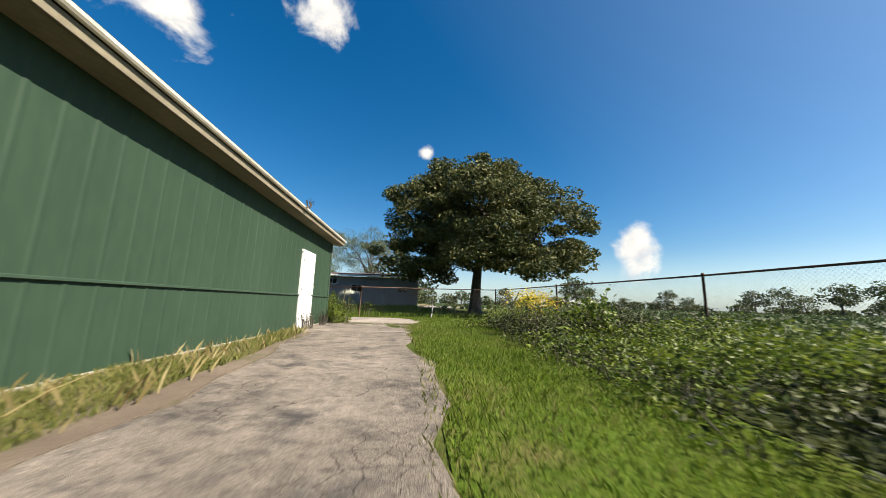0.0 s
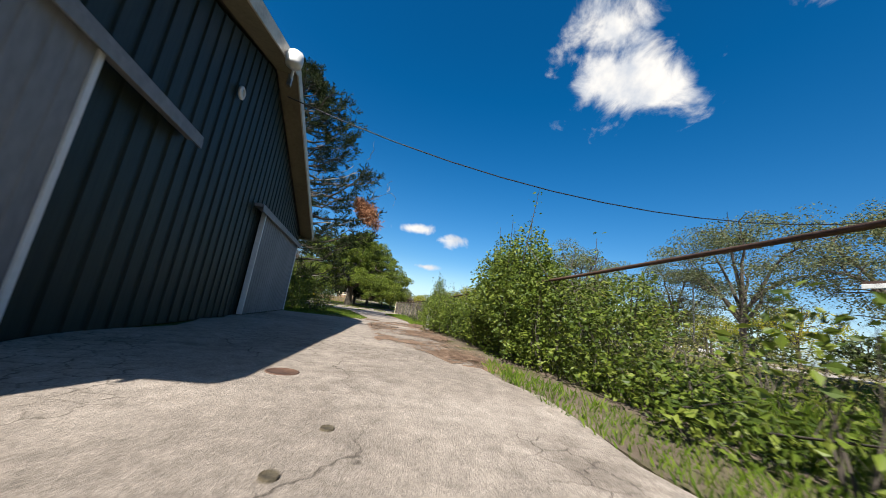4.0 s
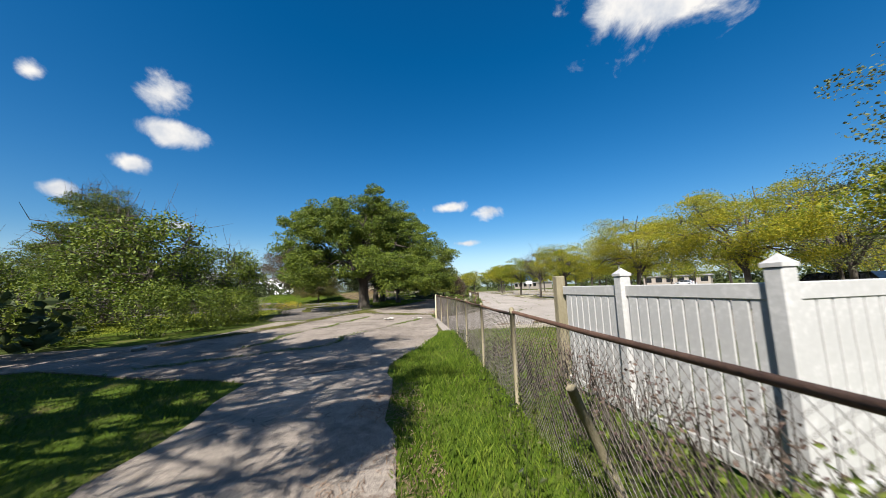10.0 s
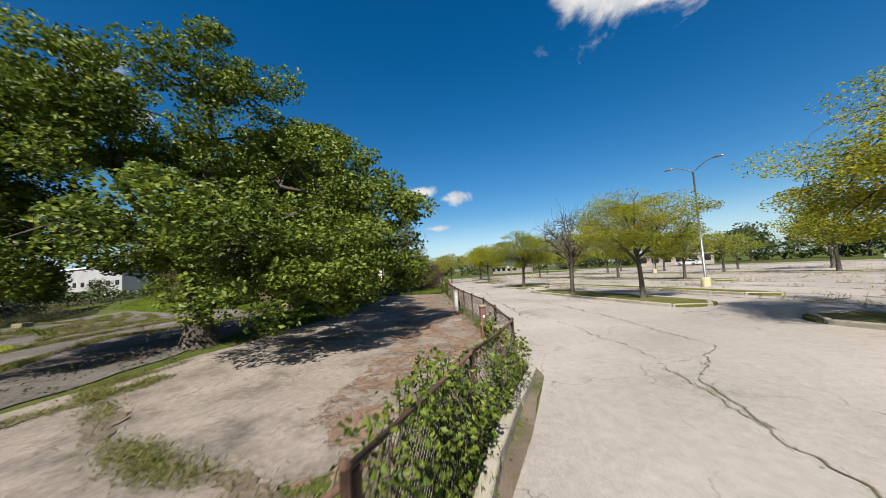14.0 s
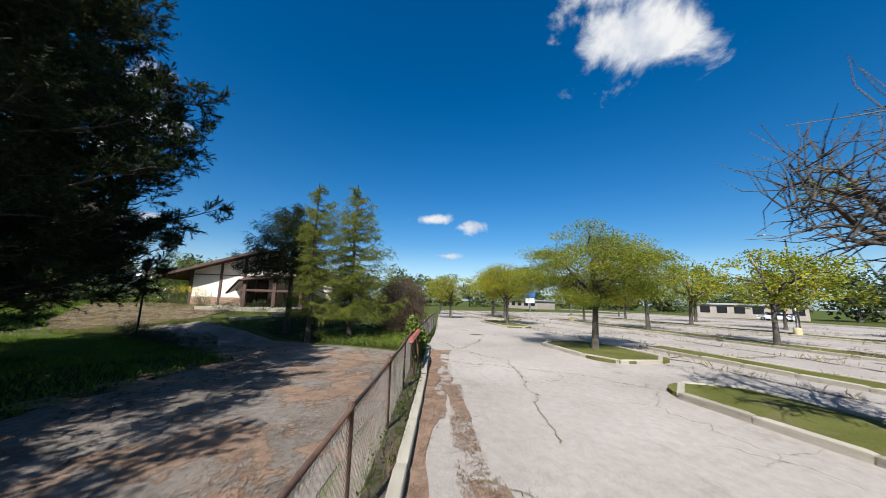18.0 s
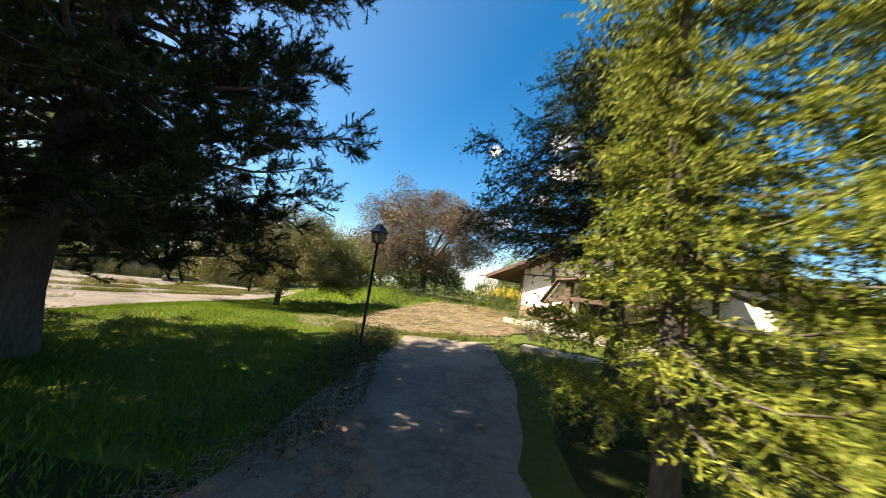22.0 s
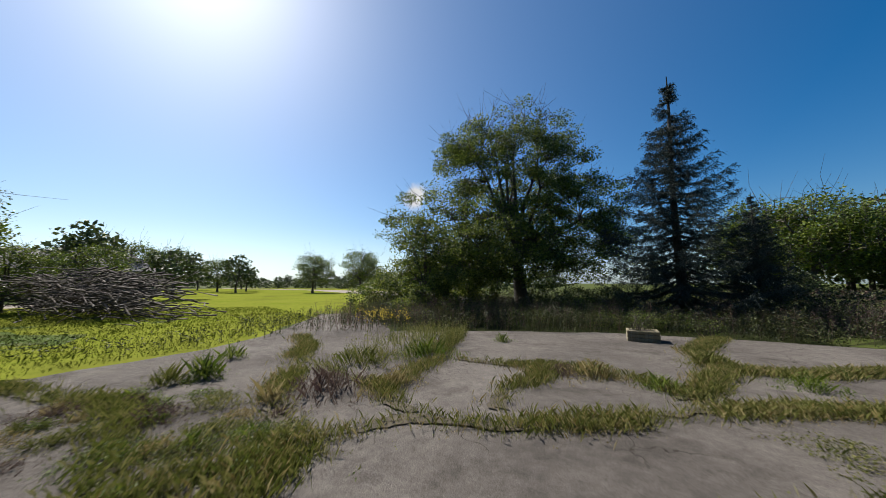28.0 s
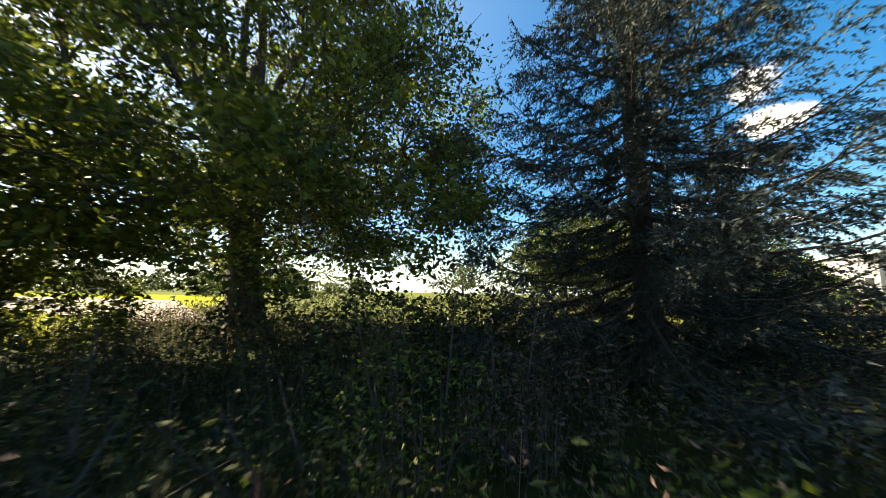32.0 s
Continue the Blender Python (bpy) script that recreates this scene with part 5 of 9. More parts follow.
def needle_drift(name, poly, density, seed, label, size=0.1):
    """Loose needles lying flat, thick in drifts and thin between them."""
    global rng
    rng = np.random.default_rng(seed)
    q = scatter(poly, density)
    pt = np.array([noise.noise(Vector((a * 0.75, b * 0.75, 2.2))) + 0.5 * noise.noise(Vector((a * 2.3, b * 2.3, 4.2))) for a, b in q])
    q = q[rng.random(len(q)) < np.clip(0.22 + 1.5 * pt, 0.02, 1)]
    n = len(q)
    a = rng.uniform(0, 2 * math.pi, n)
    d = np.stack([np.cos(a), np.sin(a), rng.normal(size=n) * 0.12], 1) * (size * rng.uniform(0.3, 0.6, n))[:, None]
    s2 = np.stack([-np.sin(a), np.cos(a), np.zeros(n)], 1) * 0.0035
    c = np.c_[q, height(q[:, 0], q[:, 1]) + 0.05 + 0.012 * rng.random(n)]
    v = np.stack([c - d - s2, c - d + s2, c + d + s2, c + d - s2], 1).reshape(-1, 3)
    tagged(new(name, mesh_from(name, v, np.arange(4 * n).reshape(-1, 4), M_NEEDLES)), label, "litter", kind="stuff")


needle_drift("loose_litter", BANK_LITTER, 1100, 27, "brown needles at the lawn corner")
needle_drift("loose_needles", LITTER, 1500, 21, "loose brown needles on the drive")
needle_drift("loose_litter", FENCE_LITTER, 420, 22, "loose needles and leaf bits by the fence")
needle_drift("loose_litter", [(-27.0, 16.4), (-33.0, 17.0), (-33.0, 17.6), (-26.0, 17.9)], 500, 23, "brown bits at the drive edge")
needle_drift("loose_litter", PINE_LITTER, 400, 25, "brown needles below the pines")
needle_drift("loose_litter", LOT_DRIFT, 1100, 26, "reddish leaf bits drifted on the lot")
needle_drift("loose_litter", LOT_LITTER, 400, 24, "brown needles by the curb")
sheet("bare_strip", [(-7.0, -10), (-7.0, 2.4), (-7.1, 3.4), (-7.35, 5.8), (-7.7, 8.6), (-7.8, 8.6), (-7.5, 5.8), (-7.25, 2.4), (-7.25, -10)], M_DIRT, 0.036, "brown bare soil edge of the drive", "soil", 0.25, 0.3, 1.0)
sheet("lot_edge_litter", [(-57.0, 24.85), (-60.0, 25.3), (-64.0, 26.1), (-68.0, 27.0), (-73.0, 27.9), (-73.0, 27.4), (-66.0, 26.2), (-59.0, 24.95)], M_NEEDLES, 0.042, "strip of needles and dirt by the curb", "litter", 0.25, 0.4, 1.0)
sheet("sandy_patch", [(-36.5, 20.6), (-38.0, 22.0), (-37.0, 24.0), (-35.2, 24.6), (-33.0, 23.0), (-33.6, 21.2)], material("pale_gravel", ramp3((0.12, 0.094, 0.045), (0.205, 0.165, 0.085), (0.32, 0.27, 0.17)), 0.95, scale=3, fine=60, bump=0.6, holes=(2.4, 0.49, 0.6)), 0.016, "thin grass over pale gravel", "gravel", 0.5, 0.4, 1.0)


sheet("dirt_patch", [(-75.4, 10.6), (-76.1, 9.0), (-77.3, 8.2), (-78.4, 9.4), (-77.2, 10.6), (-76.4, 11.6)], M_DIRT, 0.022, "bare sandy dirt where the lawn ends", "soil", 0.4, 0.4, 1.0)



def curb(pts, label, h=0.14, w=0.16, closed=False, step=1.5):
    """A concrete curb laid from separate stones."""
    P = np.array(pts + ([pts[0]] if closed else []), float)
    d = np.r_[0, np.cumsum(np.linalg.norm(np.diff(P, axis=0), axis=1))]
    n = max(2, int(d[-1] / step))
    t = np.linspace(0, d[-1], n + 1)
    q = np.stack([np.interp(t, d, P[:, i]) for i in (0, 1)], 1)
    e = thing("curb", label, "curb", kind="structure")
    for i in range(n):
        a, b = q[i], q[i + 1]
        c, L = (a + b) / 2, np.linalg.norm(b - a)
        o = new("curb_stone", CURB_MESH)
        o.parent = e
        jog = 0.012 * ((i * 7919) % 5 - 2)
        o.matrix_basis = Matrix.LocRotScale((c[0], c[1], ground_z(*c) - 0.04 + jog * 0.5), Euler((0, 0, math.atan2(b[1] - a[1], b[0] - a[0]) + jog * 0.4)), (L * 0.985, w, h + 0.07))
    return e


CURB_MESH = boxm("curb_stone", (1, 1, 1), M_CURB, 0.09)


def oval(x0, x1, y0, y1, tilt=0.0, r=1.0, n=6):
    """A rounded island outline."""
    pts = []
    for cx, cy, a0 in ((x1 - r, y1 - r, 0), (x0 + r, y1 - r, 90), (x0 + r, y0 + r, 180), (x1 - r, y0 + r, 270)):
        for k in range(n):
            a = radians(a0 + 90 * k / (n - 1))
            pts.append((cx + r * math.cos(a), cy + r * math.sin(a) + tilt * (cx - x0)))
    return pts


ISLANDS = [oval(-50.0, -33.0, 32.0, 34.4, 0.03), oval(-66.8, -53.2, 32.1, 34.4), oval(-75.4, -69.7, 33.2, 36.3), oval(-92.0, -84.0, 35.3, 37.6), oval(-74.0, -54.0, 37.9, 39.2, 0.0, 0.6), oval(-51.0, -30.0, 43.5, 45.5), oval(-98.0, -62.0, 46.0, 48.0), oval(-112.0, -58.0, 57.0, 59.2), oval(-50.0, -4.0, 57.0, 59.0), oval(-104.0, -94.0, 39.0, 41.2)]
for isl in ISLANDS:
    sheet("island", isl, M_ISLAND, 0.13, "grassed curbed island in the parking lot", "island", 0.0, 0.8, 2.0)
    curb(isl, "pale concrete curb round a grass island", closed=True)
curb([(-44.6, 20.5), (-46.6, 21.6), (-48.2, 22.95), (-52.5, 23.95), (-59.3, 24.9), (-67.6, 26.45), (-74.0, 27.5)], "long concrete curb along the fence")
curb([(-38.6, 20.8), (-38.0, 24.0), (-37.1, 29.2), (-30.0, 30.4)], "broken concrete curb edge of the lawn", h=0.08)

# ---- the green barn ----
WX, NY, EX0, SY, EAVE, PEAK = -21.4, 12.24, -8.32, -16.0, 2.76, 5.18
RIDGE = (WX + EX0) / 2


def ribbed(name, length, z0, z1, mat, pitch=0.29, depth=0.006, top=None):
    """A sheet of ribbed steel in the local xz plane, facing -y; top(x) may slope its upper edge."""
    xs, ys = [0.0], [0.0]
    k = pitch
    while k < length - 0.05:
        for dx, dy in ((-0.028, 0.0), (-0.014, -depth), (0.014, -depth), (0.028, 0.0)):
            xs.append(k + dx), ys.append(dy)
        xs += [k + pitch * 0.33, k + pitch * 0.36, k + pitch * 0.64, k + pitch * 0.67]
        ys += [0.0, -0.0007, -0.0007, 0.0]
        k += pitch
    xs.append(length), ys.append(0.0)
    xs, ys = np.array(xs), np.array(ys)
    order = np.argsort(xs, kind="stable")
    xs, ys = np.clip(xs[order], 0, length), ys[order]
    zt = np.array([top(x) for x in xs]) if top else np.full(len(xs), z1)
    n = len(xs)
    v = np.concatenate([np.c_[xs, ys, np.full(n, z0)], np.c_[xs, ys, zt]])
    i = np.arange(n - 1)
    return mesh_from(name, v, np.stack([i, i + 1, i + 1 + n, i + n], 1), mat)


def box_at(name, parent, x0, y0, z0, x1, y1, z1, mat, bevel=0.008, label=""):
    me = boxm(name, (abs(x1 - x0), abs(y1 - y0), abs(z1 - z0)), mat, bevel)
    return part(name, me, parent, label, Matrix.Translation(((x0 + x1) / 2, (y0 + y1) / 2, min(z0, z1))))


def make_barn():
    b = thing("barn", "long green ribbed-steel barn with pale eaves", "barn", kind="")
    # core walls, with the ribbed skin proud of them
    box_at("core_wall", b, WX + 0.05, SY, -0.2, EX0 - 0.05, NY - 0.05, EAVE, M_GREENTRIM, 0)
    s = Soup()
    s.add([(WX + 0.05, NY - 0.06, EAVE), (EX0 - 0.05, NY - 0.06, EAVE), (RIDGE, NY - 0.06, PEAK - 0.1), (RIDGE, NY - 0.06, PEAK - 0.1)], [(0, 1, 2, 3)])
    part("gable_core", s.mesh("gable_core", M_GREENTRIM), b)
    rot_e = pose(0, 0, 0, 0, 0, 90)
    ln = NY - SY
    part("wall_panel", ribbed("wall_panel", ln, 0.88, EAVE + 0.02, M_GREEN), b, "ribbed green steel wall", Matrix.Translation((EX0, SY, 0)) @ rot_e)
    part("lower_panel", ribbed("lower_panel", ln, 0.02, 0.9, M_GREEN), b, "ribbed green lower wall", Matrix.Translation((EX0 + 0.012, SY, 0)) @ rot_e)
    box_at("seam_flashing", b, EX0 - 0.01, SY, 0.875, EX0 + 0.045, NY, 0.91, M_GREENTRIM, 0.006)
    part("gable_panel", ribbed("gable_panel", EX0 - WX, 0.02, 0, M_GABLE, 0.29, 0.022, lambda x: EAVE + (PEAK - EAVE) * (1 - abs(x + WX - RIDGE) / (EX0 - RIDGE)) - 0.06), b, "green ribbed gable wall, darkened as the shaded side", Matrix.Translation((EX0, NY, 0)) @ pose(0, 0, 0, 0, 0, 180))
    box_at("corner_trim", b, EX0 - 0.06, NY - 0.08, 0.0, EX0 + 0.035, NY + 0.03, EAVE, M_GREENTRIM)
    box_at("base_sill", b, EX0 - 0.03, SY, -0.1, EX0 + 0.03, NY, 0.05, M_CURB, 0.01)
    # roof
    oh, rk, th = 0.32, 0.42, 0.1
    sl = (PEAK - EAVE - 0.12) / (EX0 - RIDGE)
    for sgn in (1, -1):
        xe = RIDGE + sgn * (EX0 - RIDGE + oh)
        ze = EAVE + 0.14
        zp = PEAK + 0.1
        s = Soup()
        for off in (0.0,):
            y0, y1 = SY - rk, NY + rk
            v = [(xe, y0, ze), (xe, y1, ze), (RIDGE, y1, zp), (RIDGE, y0, zp), (xe, y0, ze + th), (xe, y1, ze + th), (RIDGE, y1, zp + th), (RIDGE, y0, zp + th)]
            s.add(v, [(0, 1, 2, 3), (4, 7, 6, 5), (0, 4, 5, 1), (1, 5, 6, 2), (3, 2, 6, 7), (0, 3, 7, 4)])
        part("roof_slope", s.mesh("roof_slope", M_ROOF), b, "grey shingled roof slope")
        # boxed rake soffit and its barge board
        s = Soup()
        for (ya, yb, zz0, zz1) in ((NY + 0.02, NY + rk, -0.13, -0.1),):
            v = [(xe, ya, ze + zz0), (xe, yb, ze + zz0), (RIDGE, yb, zp + zz0), (RIDGE, ya, zp + zz0), (xe, ya, ze + zz1), (xe, yb, ze + zz1), (RIDGE, yb, zp + zz1), (RIDGE, ya, zp + zz1)]
            s.add(v, [(0, 1, 2, 3), (4, 7, 6, 5), (0, 4, 5, 1), (1, 5, 6, 2), (3, 2, 6, 7), (0, 3, 7, 4)])
        part("rake_soffit", s.mesh("rake_soffit", M_SOFFIT), b, "tan boxed gable soffit")
        s = Soup()
        ya, yb = NY + rk, NY + rk + 0.03
        v = [(xe, ya, ze - 0.14), (xe, yb, ze - 0.14), (RIDGE, yb, zp - 0.14), (RIDGE, ya, zp - 0.14), (xe, ya, ze + 0.1), (xe, yb, ze + 0.1), (RIDGE, yb, zp + 0.1), (RIDGE, ya, zp + 0.1)]
        s.add(v, [(0, 1, 2, 3), (4, 7, 6, 5), (0, 4, 5, 1), (1, 5, 6, 2), (3, 2, 6, 7), (0, 3, 7, 4)])
        part("barge_board", s.mesh("barge_board", M_FASCIA), b, "pale gable barge board")
        xa, xb = sorted((RIDGE + sgn * (EX0 - RIDGE), xe))
        box_at("eave_soffit", b, xa, SY - rk, EAVE - 0.01, xb, NY + rk, EAVE + 0.02, M_SOFFIT, 0.004, "tan eave soffit")
        box_at("fascia", b, xe - 0.02, SY - rk, EAVE - 0.01, xe + 0.02, NY + rk, EAVE + 0.1, M_SOFFIT, 0.004, "tan eave fascia")
        # gutter: open half-round trough
        g = Soup()
        for r0 in (0.06, 0.052):
            a = np.linspace(math.pi, 2 * math.pi, 7)
            prof = [(xe + sgn * 0.05 + r0 * 0.7 * math.cos(t), EAVE + 0.16 + r0 * math.sin(t)) for t in a]
            v = [(px, yy, pz) for yy in (SY - rk, NY + rk) for px, pz in prof]
            i = np.arange(6)
            g.add(v, np.stack([i, i + 1, i + 8, i + 7], 1))
        part("gutter", g.mesh("gutter", M_FASCIA), b, "cream metal gutter")
    # sliding doors on the gable with their track hoods
    for x0, x1, r0, r1 in ((-11.04, -8.36, -12.62, -8.3), (-20.62, -16.1, -20.8, -15.6)):
        d = part("sliding_door", ribbed("sliding_door", x1 - x0, 0.06, 2.34, M_SLIDE, 0.19, 0.012), b, "greyish white sliding barn door", Matrix.Translation((x1, NY + 0.14, 0)) @ pose(0, 0, 0, 0, 0, 180))
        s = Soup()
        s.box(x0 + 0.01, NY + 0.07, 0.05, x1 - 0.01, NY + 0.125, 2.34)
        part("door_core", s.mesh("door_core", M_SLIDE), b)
        for xx in (x0, x1 - 0.06):
            box_at("door_edge", b, xx, NY + 0.06, 0.05, xx + 0.06, NY + 0.165, 2.36, M_WHITE, 0.006, "white door edge trim")
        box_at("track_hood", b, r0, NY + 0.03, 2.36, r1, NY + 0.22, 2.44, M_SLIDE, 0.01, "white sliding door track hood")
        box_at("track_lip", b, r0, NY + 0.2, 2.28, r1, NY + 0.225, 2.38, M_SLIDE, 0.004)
    box_at("door_latch", b, -8.33, NY + 0.15, 1.18, -8.27, NY + 0.2, 1.42, M_BLACK, 0.01, "black door latch")
    # white personnel door on the long wall
    y0, y1, zt = 9.37, 10.39, 2.05
    d = part("door", boxm("door", (0.05, y1 - y0 - 0.1, zt - 0.06), M_WHITE, 0.006), b, "plain white steel door", Matrix.Translation((EX0 + 0.035, (y0 + y1) / 2, 0.04)))
    for ya, yb, za, zb in ((y0, y0 + 0.05, 0.03, zt), (y1 - 0.05, y1, 0.03, zt), (y0 - 0.02, y1 + 0.02, zt - 0.02, zt + 0.045)):
        box_at("door_frame", b, EX0 - 0.01, ya, za, EX0 + 0.055, yb, zb, M_WHITE, 0.006, "white door frame")
    s = Soup()
    s.tube([(0.03, 0, 0.0), (0.075, 0, 0.0), (0.08, -0.02, 0.0), (0.08, -0.02, -0.1)], [0.016, 0.012, 0.012, 0.01], 8)
    part("handle", s.mesh("handle", M_GALV, False), d, "dark metal pull handle", Matrix.Translation((0, 0.36, 1.12)))
    part("deadbolt", lathe("deadbolt", [(0.0, 0.03), (0.028, 0.03), (0.03, 0.0)], M_GALV, 14), d, "round deadbolt", Matrix.Translation((0.025, 0.36, 0.86)) @ pose(0, 0, 0, 0, 90, 0))
    for z in (0.25, 1.0, 1.75):
        s = Soup()
        s.tube([(0.03, 0, -0.05), (0.03, 0, 0.05)], [0.009, 0.009], 8)
        part("hinge", s.mesh("hinge", M_GALV, False), d, "", Matrix.Translation((0, -(y1 - y0) / 2 + 0.055, z)))
    box_at("threshold", b, EX0, y0, -0.02, EX0 + 0.1, y1, 0.03, M_CURB, 0.01)
    # vent ring high on the gable
    part("gable_hook", lathe("gable_hook", [(0.07, 0), (0.11, 0.02), (0.11, 0.05), (0.07, 0.07), (0.06, 0.03), (0.07, 0)], M_WHITE, 14), b, "coiled white cable hook", Matrix.Translation((-13.6, NY + 0.03, 3.72)) @ pose(0, 0, 0, -90, 0, 0))


make_barn()


def make_yard_lamp():
    e = thing("yard_lamp", "white yard light on a curved arm under the barn gable", "lamp", at=(-14.5, NY + 0.44, 4.75))
    s = Soup()
    t = np.linspace(0, 1, 9)
    s.tube(np.stack([0.55 * t, 0.15 * t, 0.25 * np.sin(t * 2.4)], 1), 0.025, 8)
    part("arm", s.mesh("arm", M_WHITE, False), e, "curved white arm")
    part("shade", lathe("shade", [(0.05, 0.12), (0.13, 0.1), (0.15, 0.0), (0.145, -0.1), (0.13, -0.16), (0.0, -0.16)], M_WHITE, 18), e, "round white lamp head", Matrix.Translation((0.6, 0.16, 0.08)))
    part("photocell", lathe("photocell", [(0.03, 0.0), (0.035, 0.05), (0.0, 0.07)], M_GALV, 10), e, "", Matrix.Translation((0.6, 0.16, 0.2)))
    box_at("wall_plate", e, -0.05, -0.06, -0.12, 0.05, 0.02, 0.12, M_GALV, 0.01)


make_yard_lamp()


def cable(name, a, b, sag, r, label, mat):
    s = Soup()
    t = np.linspace(0, 1, 24)[:, None]
    p = np.array(a) + (np.array(b) - np.array(a)) * t
    p[:, 2] -= sag * 4 * t[:, 0] * (1 - t[:, 0])
    s.tube(p, r, 5)
    tagged(new(name, s.mesh(name, mat, False)), label, "cable")


cable("service_cable", (-14.5, NY + 0.46, 4.4), (-10.5, 37.9, 9.9), 3.2, 0.012, "twisted black service cable slung from the barn", M_BLACK)

# ---- the old shed beyond the fence ----


def make_shed():
    g = 0.28
    sh = thing("shed", "low weathered grey shed with a shallow roof", "shed")
    x0, x1, y0, y1, zt = -12.75, -5.15, 27.4, 32.0, 2.72
    wins = ((-12.35, -11.7, 2.12, 2.5), (-10.5, -9.6, 1.52, 2.02), (-6.75, -6.1, 1.55, 2.0))
    box_at("wall_core", sh, x0 + 0.03, y0 + 0.04, g - 0.4, x1 - 0.03, y1, zt, M_SIDING, 0)
    # horizontal boards in courses, broken by the windows
    h = 0.155
    n = int((zt - g) / h)
    for i in range(n):
        z = g + i * h
        cuts = sorted([(a - 0.04, b + 0.04) for a, b, c, d in wins if z + h > c - 0.04 and z < d + 0.04])
        x = x0
        for a, b in cuts + [(x1, x1)]:
            if a - x > 0.05:
                box_at("board", sh, x, y0, z, a, y0 + 0.05, z + h - 0.008, M_SIDING, 0.006)
            x = b
    for a, b, c, d in wins:
        w = part("window", boxm("window", (b - a, 0.03, d - c), M_GLASSDARK, 0), sh, "small dark shed window", Matrix.Translation(((a + b) / 2, y0 + 0.035, c)))
        for u0, u1, v0, v1 in ((a - 0.05, b + 0.05, c - 0.05, c), (a - 0.05, b + 0.05, d, d + 0.05), (a - 0.05, a, c, d), (b, b + 0.05, c, d), ((a + b) / 2 - 0.02, (a + b) / 2 + 0.02, c, d)):
            part("window_frame", boxm("window_frame", (u1 - u0, 0.05, v1 - v0), M_DOORGREY, 0.004), w, "", Matrix.Translation(((u0 + u1) / 2 - (a + b) / 2, -0.02, v0 - c)))
    for x in (-8.55,):
        box_at("batten", sh, x, y0 - 0.03, g, x + 0.1, y0 + 0.01, zt, M_SIDING, 0.005)
    s = Soup()
    v = [(x0 - 0.45, y0 - 0.5, zt + 0.05), (x1 + 0.55, y0 - 0.5, zt + 0.05), (x1 + 0.55, y1 + 0.3, zt + 0.55), (x0 - 0.45, y1 + 0.3, zt + 0.55)]
    s.add(v + [(a, b, c + 0.14) for a, b, c in v], [(0, 3, 2, 1), (4, 5, 6, 7), (0, 1, 5, 4), (1, 2, 6, 5), (2, 3, 7, 6), (3, 0, 4, 7)])
    part("roof", s.mesh("roof", M_BROWNROOF), sh, "shallow dark brown roof")
    box_at("fascia", sh, x0 - 0.46, y0 - 0.54, zt + 0.0, x1 + 0.56, y0 - 0.5, zt + 0.12, M_WHITE, 0.005, "worn white fascia board")


make_shed()

# ---- fences ----


